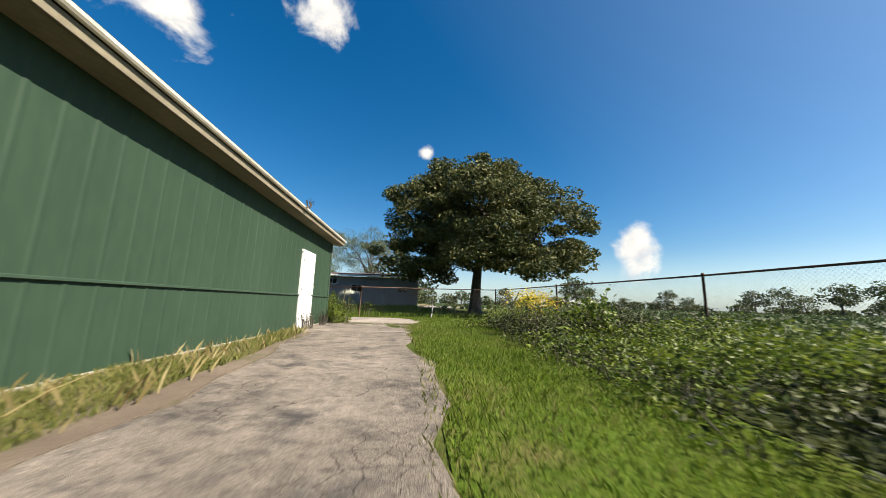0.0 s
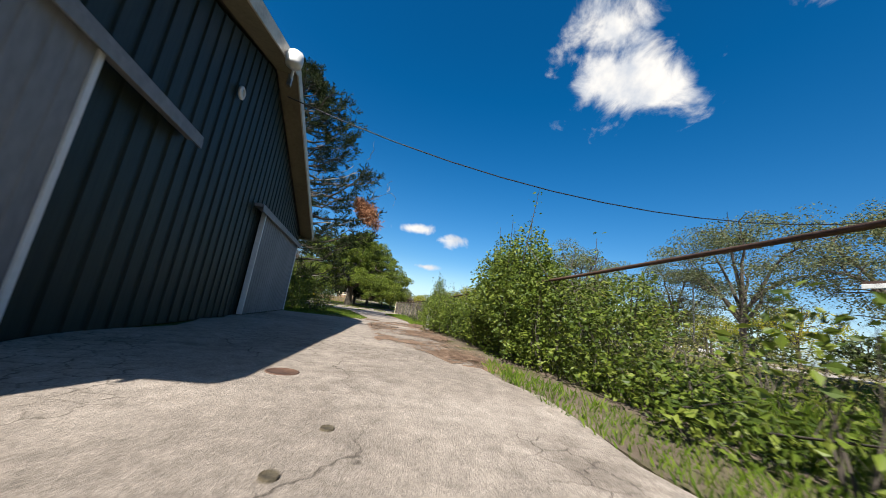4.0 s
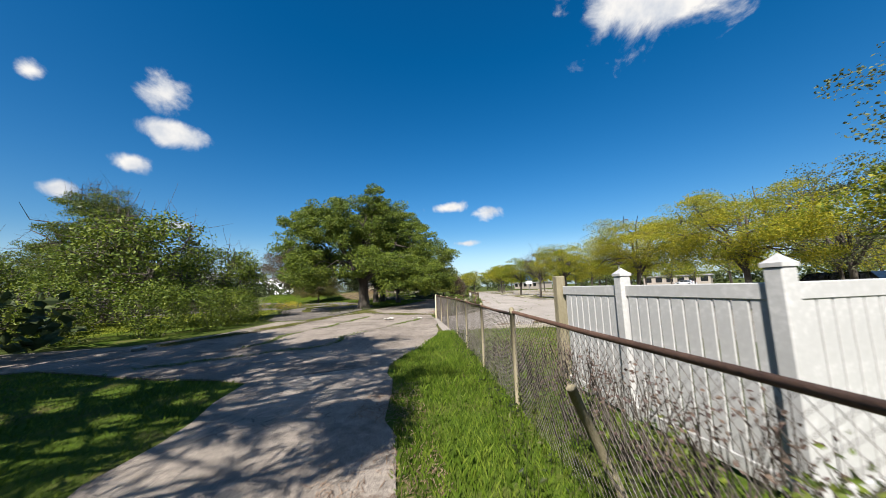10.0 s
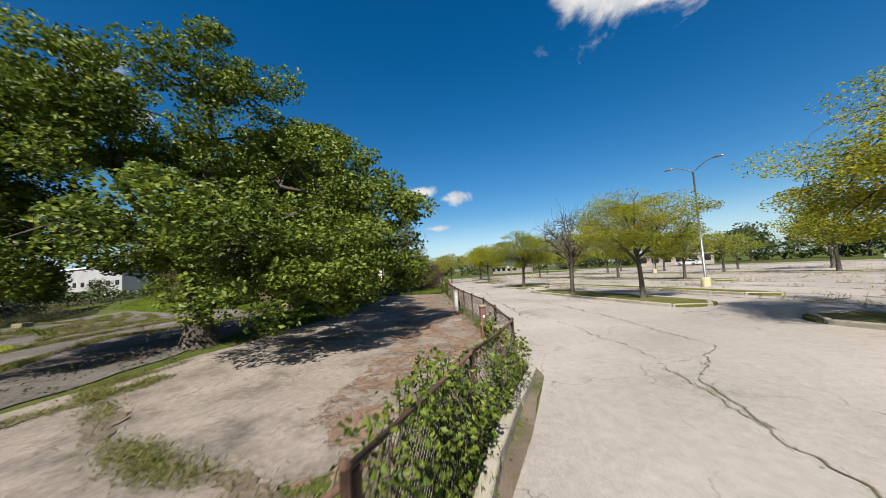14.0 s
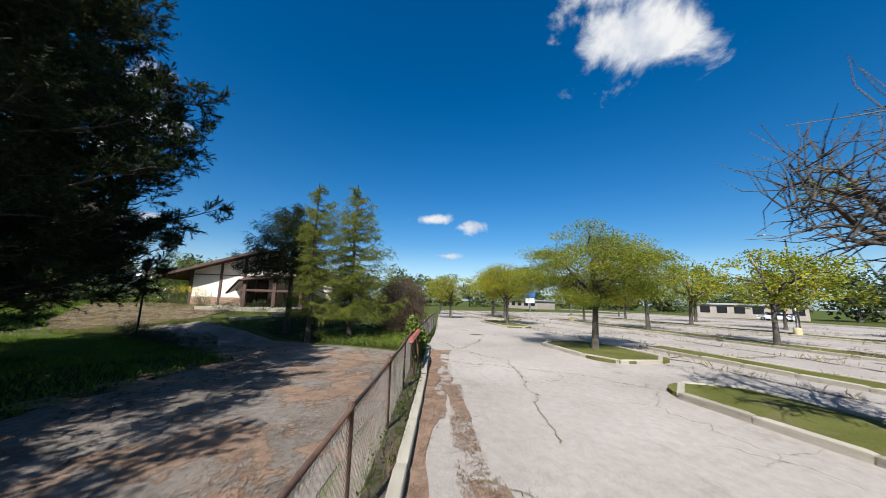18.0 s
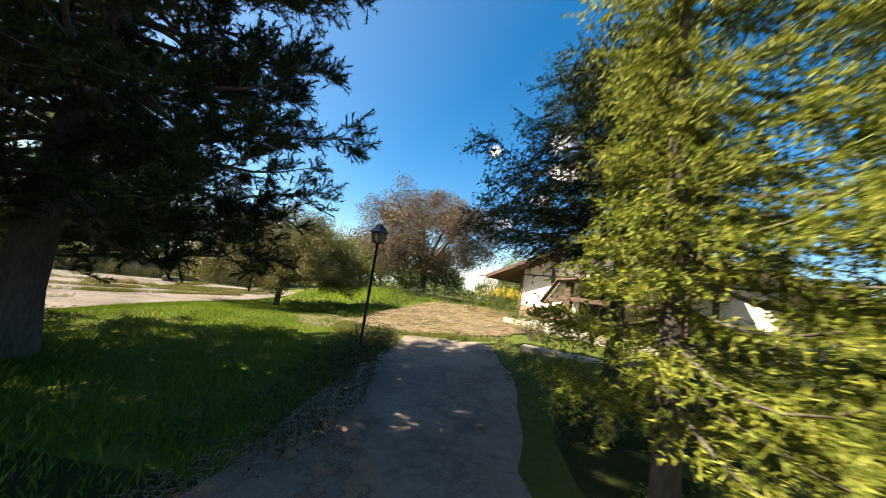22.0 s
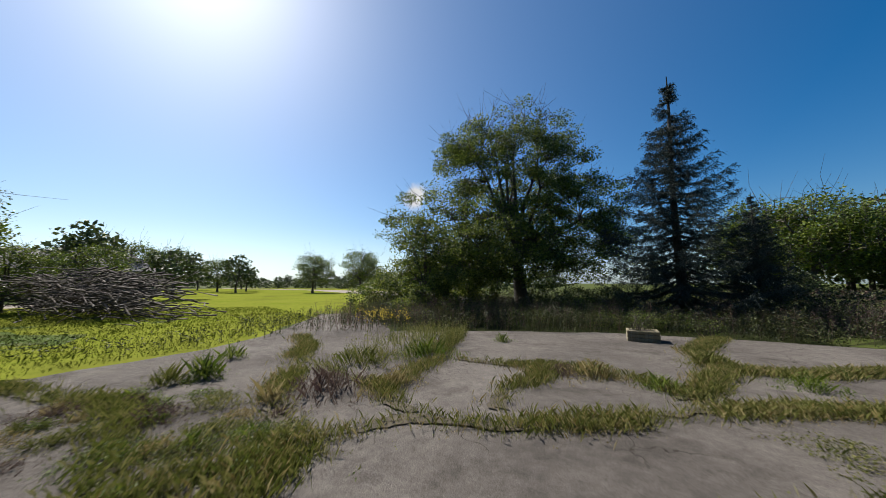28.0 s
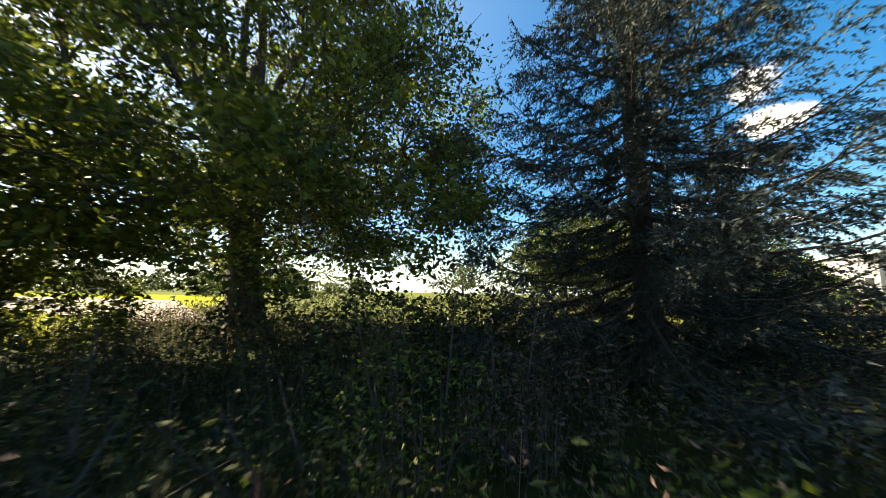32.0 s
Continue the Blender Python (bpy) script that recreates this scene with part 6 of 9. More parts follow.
def chain_fence(name, label, pts, h, posts_every=3.0, rail_mat=None, post_mat=None, mesh_step=0.075, wire=0.0035, lean=0.0):
    """A chain-link fence along a line: posts, a top rail for each bay and woven wire."""
    e = thing(name, label, "fence")
    P = np.array(pts, float)
    d = np.r_[0, np.cumsum(np.linalg.norm(np.diff(P, axis=0), axis=1))]
    n = max(1, round(d[-1] / posts_every))
    t = np.linspace(0, d[-1], n + 1)
    q = np.stack([np.interp(t, d, P[:, i]) for i in (0, 1)], 1)
    hh = np.interp(t, np.linspace(0, d[-1], len(h)), h) if np.ndim(h) else np.full(n + 1, h)
    cap = lathe("post_cap", [(0.036, 0.0), (0.038, 0.02), (0.02, 0.045), (0.0, 0.05)], post_mat or M_GALV, 10)
    for i, (x, y) in enumerate(q):
        z = ground_z(x, y)
        s = Soup()
        tilt = lean * math.sin(i * 2.7)
        s.tube([(0, 0, -0.2), (tilt * 0.5, 0, hh[i] * 0.5), (tilt, 0, hh[i] + 0.02)], 0.03, 9)
        p = part("post", s.mesh("post", post_mat or M_GALV, False), e, "", Matrix.Translation((x, y, z)))
        part("cap", cap, p, "", Matrix.Translation((tilt, 0, hh[i] + 0.015)))
    for i in range(n):
        a = np.array([*q[i], ground_z(*q[i]) + hh[i]])
        b = np.array([*q[i + 1], ground_z(*q[i + 1]) + hh[i + 1]])
        s = Soup()
        m = (a + b) / 2 + np.array([0, 0, -0.012])
        s.tube([a, m, b], 0.022, 8)
        part("top_rail", s.mesh("top_rail", rail_mat or M_RUST, False), e)
        L = np.linalg.norm(b[:2] - a[:2])
        H = min(hh[i], hh[i + 1]) - 0.03
        u = (b - a) / L
        nrm = np.array([-u[1], u[0], 0])
        k = np.arange(-H, L, mesh_step)
        V = []
        for sg in (1, -1):
            x0 = k if sg == 1 else k + H
            x1 = k + H if sg == 1 else k
            z0 = np.zeros(len(k))
            z1 = np.full(len(k), H)
            # clip to the bay
            def clip(xa, za, xb, zb):
                for lo in (0.0, L):
                    m = (xa < lo) if lo == 0 else (xa > lo)
                    f = np.where(m & (xb != xa), (lo - xa) / (xb - xa + 1e-9), 0)
                    za = za + (zb - za) * f
                    xa = xa + (xb - xa) * f
                return xa, za
            xa, za = clip(x0, z0, x1, z1)
            xb, zb = clip(x1, z1, x0, z0)
            A = a[None] * [1, 1, 0] + np.outer(xa, u * [1, 1, 0]) + np.outer(za, [0, 0, 1]) + [0, 0, a[2] - H - 0.01]
            B = a[None] * [1, 1, 0] + np.outer(xb, u * [1, 1, 0]) + np.outer(zb, [0, 0, 1]) + [0, 0, a[2] - H - 0.01]
            off = (u * [1, 1, 0]) * wire * 0.7
            off2 = nrm * wire * 0.6
            for o in (off, off2):
                V.append(np.stack([A - o, A + o, B + o, B - o], 1).reshape(-1, 3))
        v = np.concatenate(V)
        part("wire_mesh", mesh_from("wire_mesh", v, np.arange(len(v)).reshape(-1, 4), M_WIRE), e)
    return e


chain_fence("boundary_fence", "tall rusty chain-link fence by the bean field", [(2.2, -9.0), (1.27, 7.63), (-0.9, 18.4)], 1.58, 5.4, M_RUST, M_RUST, wire=0.003)
chain_fence("boundary_fence", "rusty chain-link fence overgrown by hedge", [(-0.9, 18.4), (-4.5, 17.5), (-8.9, 17.16), (-15.0, 17.75), (-22.54, 18.33)], [1.58, 1.5, 1.42, 1.36, 1.3], 7.3, M_RUST, M_RUST, wire=0.0014, lean=0.12)
chain_fence("boundary_fence", "rusty chain-link fence hung with vines", [(-22.54, 18.33), (-26.5, 18.65), (-30.5, 18.88)], 1.25, 4.0, M_RUST, M_TIMBER, lean=0.05)
chain_fence("yard_fence", "rusty chain-link fence with thin posts", [(-30.5, 18.88), (-37.0, 19.2), (-43.55, 19.2)], 1.22, 2.17, M_RUST, M_TIMBER, wire=0.0042)
chain_fence("gate_fence", "sagging chain-link panel beside the cream post", [(-43.75, 19.28), (-44.5, 19.95)], 1.0, 1.7, M_RUST, M_RUST, wire=0.0042)
gp = thing("gate_post", "round cream gate post with peeling paint", "post", at=(-43.6, 19.19, 0.0))
part("post", lathe("post", [(0.055, -0.1), (0.055, 1.2), (0.05, 1.24), (0.0, 1.27)], M_CREAMPOST, 14), gp)
chain_fence("lot_fence", "low rusty chain-link fence along the parking lot curb", [(-44.4, 19.9), (-46.4, 21.2), (-48.1, 22.55), (-52.4, 23.6), (-59.3, 24.56), (-67.6, 26.0), (-69.6, 26.3)], 1.08, 2.4, M_RUST, M_RUST, wire=0.0042)
chain_fence("end_fence", "low chain-link fence smothered by vines", [(-69.6, 26.3), (-73.5, 27.1), (-79.0, 28.2), (-86.0, 29.7)], 1.05, 2.6, M_RUST, M_GALV)


def leaning_stick(x, y, dx, dy, L, mat, label, name="fence_prop", r=0.035, z0=0.0):
    s = Soup()
    d = np.array([dx, dy, 1.0])
    d /= np.linalg.norm(d)
    s.tube([d * 0, d * L * 0.5, d * L], r, 8)
    o = new(name, s.mesh(name, mat, False))
    o.matrix_world = Matrix.Translation((x, y, ground_z(x, y) - 0.05 + z0))
    tagged(o, label, "post")


leaning_stick(-28.55, 19.0, 0.2, -0.5, 1.1, M_TIMBER, "grey wooden prop leaning on the fence")
leaning_stick(-4.45, 17.4, 0.05, 0.02, 1.6, M_GALV, "grey steel fence post on the lawn edge", r=0.02)
leaning_stick(-9.05, 17.62, 0.12, 0.02, 1.62, M_TIMBER, "leaning rough timber post")
leaning_stick(-1.6, 14.6, 0.5, -0.3, 1.6, M_TIMBER, "fallen grey fence timber")


def bollard(x, y, label, h=0.95, mat=None):
    e = thing("bollard", label, "post", "wooden posts by the fence", at=(x, y, ground_z(x, y)))
    part("post", boxm("post", (0.17, 0.17, h), mat or M_REDWOOD, 0.015), e)
    part("cap", boxm("cap", (0.22, 0.22, 0.07), M_TIMBER, 0.02), e, "worn grey timber cap", Matrix.Translation((0, 0, h)))
    part("reflector", lathe("reflector", [(0.0, 0.012), (0.035, 0.012), (0.04, 0.0)], M_WHITE, 12), e, "small white reflector", Matrix.Translation((0.087, 0, h * 0.72)) @ pose(0, 0, 0, 0, 90, 0))


bollard(-48.3, 22.35, "red-brown timber post with reflector by the fence")
bollard(-51.9, 23.25, "red-brown timber post among fence weeds")
bollard(-59.35, 24.35, "whitewashed timber post by the fence", 1.0, M_DOORGREY)


def red_brace():
    """A rusty red toothed rail leaning over the end of the fence, on a strut."""
    e = thing("fence_brace", "leaning red corrugated rail at the fence end", "rail", at=(-67.9, 26.15, 0.03))
    s = Soup()
    n = 16
    for i in range(n):
        a, b = i / n, (i + 0.55) / n
        for t0, t1, w in ((a, b, 0.075), (b, (i + 1) / n, 0.05)):
            p0, p1 = np.array([-2.0 * t0, 0.42 * t0, 1.0 + 0.06 * t0]), np.array([-2.0 * t1, 0.42 * t1, 1.0 + 0.06 * t1])
            s.tube([p0, p1], w, 6)
    part("toothed_rail", s.mesh("toothed_rail", M_REDRAIL), e)
    for t in (0.25, 0.8):
        s = Soup()
        s.tube([(-2.0 * t, 0.42 * t + 0.05, 0.0), (-2.0 * t, 0.42 * t, 1.0)], 0.03, 6)
        part("strut", s.mesh("strut", M_RUST), e)
    s = Soup()
    for i in range(20):
        t0, t1 = i / 20, (i + 1) / 20
        s.box(-2.6 * t1, 0.55 * t0 + 0.28, 0.0, -2.6 * t0, 0.55 * t0 + 0.4, 0.1 + 0.05 * (i % 2))
    part("ground_rail", s.mesh("ground_rail", M_BLACK), e, "dark toothed ground rail")


red_brace()


def vinyl_fence():
    """White vinyl privacy fence: posts with caps, rails and separate tongue boards."""
    e = thing("vinyl_fence", "white vinyl privacy fence", "fence")
    H = 1.55
    posts = [(-31.26, 20.0), (-29.86, 20.05), (-28.25, 20.12), (-28.3, 22.1), (-28.45, 24.0)]
    pm = boxm("post", (0.13, 0.13, H + 0.12), M_VINYL, 0.01)
    cm = lathe("post_cap", [(0.105, 0.0), (0.105, 0.03), (0.08, 0.045), (0.0, 0.1)], M_VINYL, 4, True)
    bw = 0.145
    bm_ = boxm("board", (bw - 0.016, 0.024, H - 0.26), M_VINYL, 0.006)
    for i, (x, y) in enumerate(posts):
        if i:
            p = part("post", pm, e, "", Matrix.Translation((x, y, 0)))
            part("post_cap", cm, p, "", Matrix.Translation((0, 0, H + 0.12)) @ pose(0, 0, 0, 0, 0, 45))
        if i + 1 < len(posts):
            x2, y2 = posts[i + 1]
            L, a = math.hypot(x2 - x, y2 - y), math.atan2(y2 - y, x2 - x)
            m = Matrix.Translation((x, y, 0)) @ Matrix.Rotation(a, 4, "Z")
            for z, hh in ((0.06, 0.13), (H - 0.12, 0.13)):
                part("rail", boxm("rail", (L - 0.1, 0.045, hh), M_VINYL, 0.008), e, "", m @ Matrix.Translation((L / 2, 0, z)))
            n = int((L - 0.12) / bw)
            for k in range(n):
                part("board", bm_, e, "", m @ Matrix.Translation((0.06 + bw * (k + 0.5) + (L - 0.12 - n * bw) / 2, 0, 0.17)))
    t = thing("timber_post", "square grey timber post at the vinyl fence end", "post", at=(-31.32, 19.98, 0))
    part("post", boxm("post", (0.15, 0.15, H + 0.18), M_TIMBER, 0.012), t)


vinyl_fence()

# ---- the hall ----


def make_hall():
    h = thing("hall", "low-pitched cream hall with dark brown posts and wide eaves", "building")
    X, y0, y1, g, zE, zP = -87.0, 11.1, 21.4, 1.25, 3.8, 5.5
    yr = (y0 + y1) / 2
    depth = 22.0
    box_at("wall_core", h, X - depth, y0, 0.4, X - 0.06, y1, zE, M_STUCCO, 0)
    s = Soup()
    for xx in (X - 0.08, X - depth):
        s.add([(xx, y0, zE), (xx, y1, zE), (xx, yr, zP - 0.15), (xx, yr, zP - 0.15)], [(0, 1, 2, 3)])
    part("gable_core", s.mesh("gable_core", M_STUCCO), h)
    posts = [11.1, 13.1, 14.75, 16.4, 18.1, 19.75, 21.4]

    def top(y):
        return zE + (zP - zE - 0.1) * (1 - abs(y - yr) / (yr - y0)) - 0.02

    for a, b in zip(posts[:-1], posts[1:]):
        for za, zb, mat, nm in ((g + 0.55, 3.5, M_STUCCO, "stucco_panel"), (3.54, None, M_STUCCO, "upper_panel")):
            s = Soup()
            t0, t1 = (zb, zb) if zb else (top(a + 0.08), top(b - 0.08))
            if min(t0, t1) <= za + 0.05:
                t0, t1 = max(t0, za + 0.06), max(t1, za + 0.06)
            ya, yb = a + 0.08, b - 0.08
            v = [(X - 0.05, ya, za), (X - 0.05, yb, za), (X - 0.05, yb, t1), (X - 0.05, ya, t0)]
            s.add([(p[0] + 0.04, p[1], p[2]) for p in v] + v, [(0, 1, 2, 3), (0, 4, 5, 1), (1, 5, 6, 2), (2, 6, 7, 3), (3, 7, 4, 0)])
            part(nm, s.mesh(nm, mat), h, "cream stucco panel")
    for y in posts:
        box_at("pilaster", h, X - 0.05, y - 0.09, 0.5, X + 0.06, y + 0.09, top(y) if y0 < y < y1 else zE, M_BROWN, 0.01, "dark brown timber post")
    box_at("string_course", h, X - 0.04, y0, 3.49, X + 0.025, y1, 3.56, M_BROWN, 0.006)
    # brick plinth in separate bricks
    plinth = part("plinth", boxm("plinth", (0.08, y1 - y0, g + 0.5 - 0.5), M_CURB, 0), h, "brick plinth", Matrix.Translation((X - 0.02, yr, 0.5)))
    bme = boxm("brick", (0.06, 0.215, 0.068), M_BRICK, 0.006)
    for r in range(9):
        y = y0 + (0.11 if r % 2 else 0)
        while y < 17.6:
            part("brick", bme, plinth, "", Matrix.Translation((0.045, y + 0.11 - yr, g - 0.5 - 0.12 + r * 0.08)))
            y += 0.227
    # roof
    oh, fr, th = 1.9, 1.0, 0.1
    sl = (zP - zE) / (yr - y0)
    for sg in (-1, 1):
        ye = yr + sg * (yr - y0 + oh)
        ze = zE - sl * oh
        s = Soup()
        v = [(X + fr, ye, ze), (X - depth - fr, ye, ze), (X - depth - fr, yr, zP), (X + fr, yr, zP)]
        s.add(v + [(a, b, c + th) for a, b, c in v], [(0, 3, 2, 1), (4, 5, 6, 7), (0, 1, 5, 4), (1, 2, 6, 5), (2, 3, 7, 6), (3, 0, 4, 7)])
        part("roof_slope", s.mesh("roof_slope", M_BROWNROOF), h, "dark brown shingled roof slope")
        s = Soup()
        v = [(X + fr, ye, ze - 0.08), (X + fr + 0.04, ye, ze - 0.08), (X + fr + 0.04, yr, zP - 0.08), (X + fr, yr, zP - 0.08)]
        s.add(v + [(a, b, c + 0.2) for a, b, c in v], [(0, 3, 2, 1), (4, 5, 6, 7), (0, 1, 5, 4), (1, 2, 6, 5), (2, 3, 7, 6), (3, 0, 4, 7)])
        part("barge_board", s.mesh("barge_board", M_BROWN), h, "dark brown barge board")
        box_at("eave_fascia", h, X - depth - fr, ye - 0.02, ze - 0.06, X + fr, ye + 0.02, ze + 0.16, M_BROWN, 0.006)


make_hall()


def make_porch():
    p = thing("porch", "entrance porch with a brown lean-to roof and posts", "porch")
    x0, x1, y0, y1 = -87.0, -83.2, 13.6, 20.2
    s = Soup()
    v = [(-83.4, 15.76, 2.98), (-83.4, y1, 3.4), (x0 + 0.05, y1, 3.6), (x0 + 0.05, 14.9, 3.3)]
    s.add(v + [(a, b, c + 0.13) for a, b, c in v], [(0, 3, 2, 1), (4, 5, 6, 7), (0, 1, 5, 4), (1, 2, 6, 5), (2, 3, 7, 6), (3, 0, 4, 7)])
    part("roof", s.mesh("roof", M_BROWNROOF), p, "reddish brown porch roof")
    s = Soup()
    v = [(-83.4, 15.15, 2.2), (-83.4, 15.76, 3.0), (x0 + 0.05, 14.9, 3.3), (x0 + 0.05, 14.3, 2.5)]
    s.add(v + [(a, b + 0.08, c - 0.06) for a, b, c in v], [(0, 3, 2, 1), (4, 5, 6, 7), (0, 1, 5, 4), (1, 2, 6, 5), (2, 3, 7, 6), (3, 0, 4, 7)])
    part("end_slope", s.mesh("end_slope", M_STUCCO), p, "pale boarded end slope")
    for a, b in (((-83.38, 15.1, 2.14), (-83.38, 15.78, 3.04)), ((-83.38, 15.74, 3.04), (-83.38, y1, 3.46)), ((-83.38, 15.1, 2.16), (x0 + 0.05, 14.25, 2.46))):
        s = Soup()
        s.tube([a, b], 0.075, 4)
        part("fascia", s.mesh("fascia", M_BROWN), p, "brown porch fascia")
    for y, zt in ((16.1, 3.02), (18.0, 3.2), (19.8, 3.36)):
        box_at("post", p, x1 - 0.6, y - 0.12, ground_z(x1, y) - 0.1, x1 - 0.36, y + 0.12, zt, M_BROWN, 0.015, "square brown porch post")
    box_at("beam", p, x1 - 0.58, 15.6, 2.3, x1 - 0.4, y1, 2.46, M_BROWN, 0.01)
    # dark glazed doors behind the porch
    for y in (15.2, 16.1):
        d = part("glass_door", boxm("glass_door", (0.04, 0.8, 2.05), M_GLASSDARK, 0), p, "dark glazed entrance door", Matrix.Translation((x0 + 0.06, y, 1.28)))
        for dy, dz, sy, sz in ((-0.42, 0, 0.07, 2.1), (0.42, 0, 0.07, 2.1), (0, 2.03, 0.9, 0.09), (0, 0, 0.9, 0.16)):
            part("door_frame", boxm("door_frame", (0.07, sy, sz), M_BROWN, 0.006), d, "", Matrix.Translation((0, dy, dz)))
    for i, y in enumerate((17.6, 18.6, 19.4)):
        box_at("brick_pier", p, x0 + 0.1, y - 0.2, 0.9, x0 + 0.5, y + 0.2, 2.3, M_BRICK, 0.01, "pale red brick pier")
    box_at("step", p, x0, y0 - 0.2, 0.5, x1, y1, 1.24, M_CURB, 0.02, "concrete porch floor")


make_porch()


def make_low_wall():
    e = thing("ledge", "low pale concrete ledge beside the path", "wall")
    pts = [(-80.6, 16.6), (-81.6, 18.6), (-83.0, 21.0)]
    for (xa, ya), (xb, yb) in zip(pts[:-1], pts[1:]):
        L, a = math.hypot(xb - xa, yb - ya), math.atan2(yb - ya, xb - xa)
        part("block", boxm("block", (L, 0.4, 0.2), M_CURB, 0.02), e, "", Matrix.Translation(((xa + xb) / 2, (ya + yb) / 2, ground_z((xa + xb) / 2, (ya + yb) / 2) - 0.1)) @ Matrix.Rotation(a, 4, "Z"))


make_low_wall()


def make_lamp_post():
    x, y = -76.12, 14.82
    e = thing("lamp_post", "old black lamp post with a lantern head", "street lamp", at=(x, y, ground_z(x, y)))
    H = 2.95
    s = Soup()
    s.tube([(0, 0, -0.1), (0, 0, H * 0.5), (0, 0, H)], [0.046, 0.042, 0.038], 12)
    part("post", s.mesh("post", M_BLACK, False), e, "peeling black steel post")
    part("collar", lathe("collar", [(0.042, 0), (0.058, 0.02), (0.058, 0.05), (0.05, 0.07)], M_BLACK, 14), e, "", Matrix.Translation((0, 0, H - 0.06)))
    turn = Matrix.Rotation(1.09, 4, "Z")
    part("seat", lathe("seat", [(0.045, 0.0), (0.165, 0.045), (0.172, 0.06), (0.165, 0.07), (0.0, 0.07)], M_BLACK, 4, True), e, "dark square lantern base", Matrix.Translation((0, 0, H)) @ turn)
    lant = part("lantern", lathe("lantern", [(0.16, 0.0), (0.212, 0.26), (0.212, 0.27)], M_LAMPGLASS, 4, True), e, "cloudy amber lantern panes", Matrix.Translation((0, 0, H + 0.065)) @ turn)
    for i in range(4):
        a = i * math.pi / 2
        s = Soup()
        s.tube([(0.162 * math.cos(a), 0.162 * math.sin(a), 0.0), (0.215 * math.cos(a), 0.215 * math.sin(a), 0.265)], 0.011, 5)
        part("frame_bar", s.mesh("frame_bar", M_BLACK, False), lant)
    part("roof", lathe("roof", [(0.21, -0.005), (0.295, 0.0), (0.298, 0.016), (0.2, 0.085), (0.12, 0.17), (0.095, 0.185), (0.09, 0.215), (0.05, 0.245), (0.0, 0.25)], M_BLACK, 4, True), e, "square black lantern roof with a stepped cap", Matrix.Translation((0, 0, H + 0.335)) @ turn)


make_lamp_post()

# brick-paved plaza in front of the hall: separate pavers, thinly overgrown
PLAZA = [(-78.6, 12.9), (-81.2, 15.0), (-83.4, 15.6), (-85.6, 12.0), (-86.4, 8.5), (-84.5, 6.6), (-79.5, 8.6), (-77.4, 10.6)]
plaza = sheet("plaza_bed", PLAZA, M_CRACK, 0.02, "sandy bed of the brick plaza", "plaza", 0.2, 0.5, 1.0)


def lay_pavers():
    me = boxm("paver", (0.29, 0.185, 0.05), M_PAVER, 0.008)
    c, s = math.cos(0.6), math.sin(0.6)
    n = 0
    for i in range(-22, 22):
        for j in range(-32, 32):
            u, w = i * 0.3 + (0.15 if j % 2 else 0), j * 0.195
            x, y = -81.6 + u * c - w * s, 11.6 + u * s + w * c
            if inside(PLAZA, np.array([x]), np.array([y]))[0] and n < 900 and noise.noise(Vector((x * 0.9, y * 0.9, 3.0))) > -0.18:
                jz = 0.008 * math.sin(i * 12.9 + j * 78.2)
                o = new("paver", me)
                o.parent = plaza
                o.matrix_basis = Matrix.LocRotScale((x, y, ground_z(x, y) - 0.005 + jz), Euler((0.02 * math.sin(i * 3.1), 0.02 * math.sin(j * 5.3), 0.6)), None)
                n += 1


lay_pavers()
sheet("plaza_straw", PLAZA, M_STRAW, 0.052, "dry straw and weed litter over the bricks", "litter", 0.3, 0.3, 0.8)


def planter():
    x, y = -71.2, -3.88
    e = thing("planter", "broken timber planter box full of weeds on the court", "planter", at=(x, y, 0.03), rz=-4)
    L, W, H = 0.78, 0.56, 0.33
    for k in range(3):
        z = k * 0.1
        for dx, dy, sx, sy in ((0, -W / 2, L, 0.07), (0, W / 2, L, 0.07), (-L / 2 + 0.035, 0, 0.07, W - 0.07), (L / 2 - 0.035, 0, 0.07, W - 0.07)):
            part("plank", boxm("plank", (sx, sy, 0.092), M_TIMBER, 0.012), e, "", Matrix.Translation((dx, dy, z)))
    part("soil", boxm("soil", (L - 0.14, W - 0.07, 0.28), M_CRACK, 0.02), e, "dark soil")


planter()


def rubble(x, y, n, seed, name="rubble", label="small heap of pale broken concrete"):
    r = np.random.default_rng(seed)
    e = thing(name, label, "rubble", at=(x, y, 0.035))
    for i in range(n):
        bm = bmesh.new()
        bmesh.ops.create_icosphere(bm, subdivisions=1, radius=1.0)
        for v in bm.verts:
            v.co *= r.uniform(0.75, 1.2)
        me = bpy.data.meshes.new("stone")
        bm.to_mesh(me)
        bm.free()
        me.materials.append(M_STONE)
        sx = r.uniform(0.06, 0.16)
        part("stone", me, e, "", Matrix.LocRotScale((r.normal() * 0.22, r.normal() * 0.12, sx * 0.3), Euler((r.normal() * 0.25, r.normal() * 0.25, r.uniform(0, 3))), (sx * 1.5, sx, sx * 0.4)))


rubble(-44.1, 16.7, 7, 1)
rubble(-43.8, 18.25, 5, 2)
rubble(-37.6, 9.3, 4, 3)


def manhole(x, y, r, label, mat):
    me = lathe("cover_or_stain", [(r, -0.01), (r, 0.012), (r * 0.9, 0.016), (r * 0.88, 0.01), (0.0, 0.012)], mat, 22)
    o = new("cover_or_stain", me)
    o.matrix_world = Matrix.Translation((x, y, 0.026))
    tagged(o, label, "manhole")


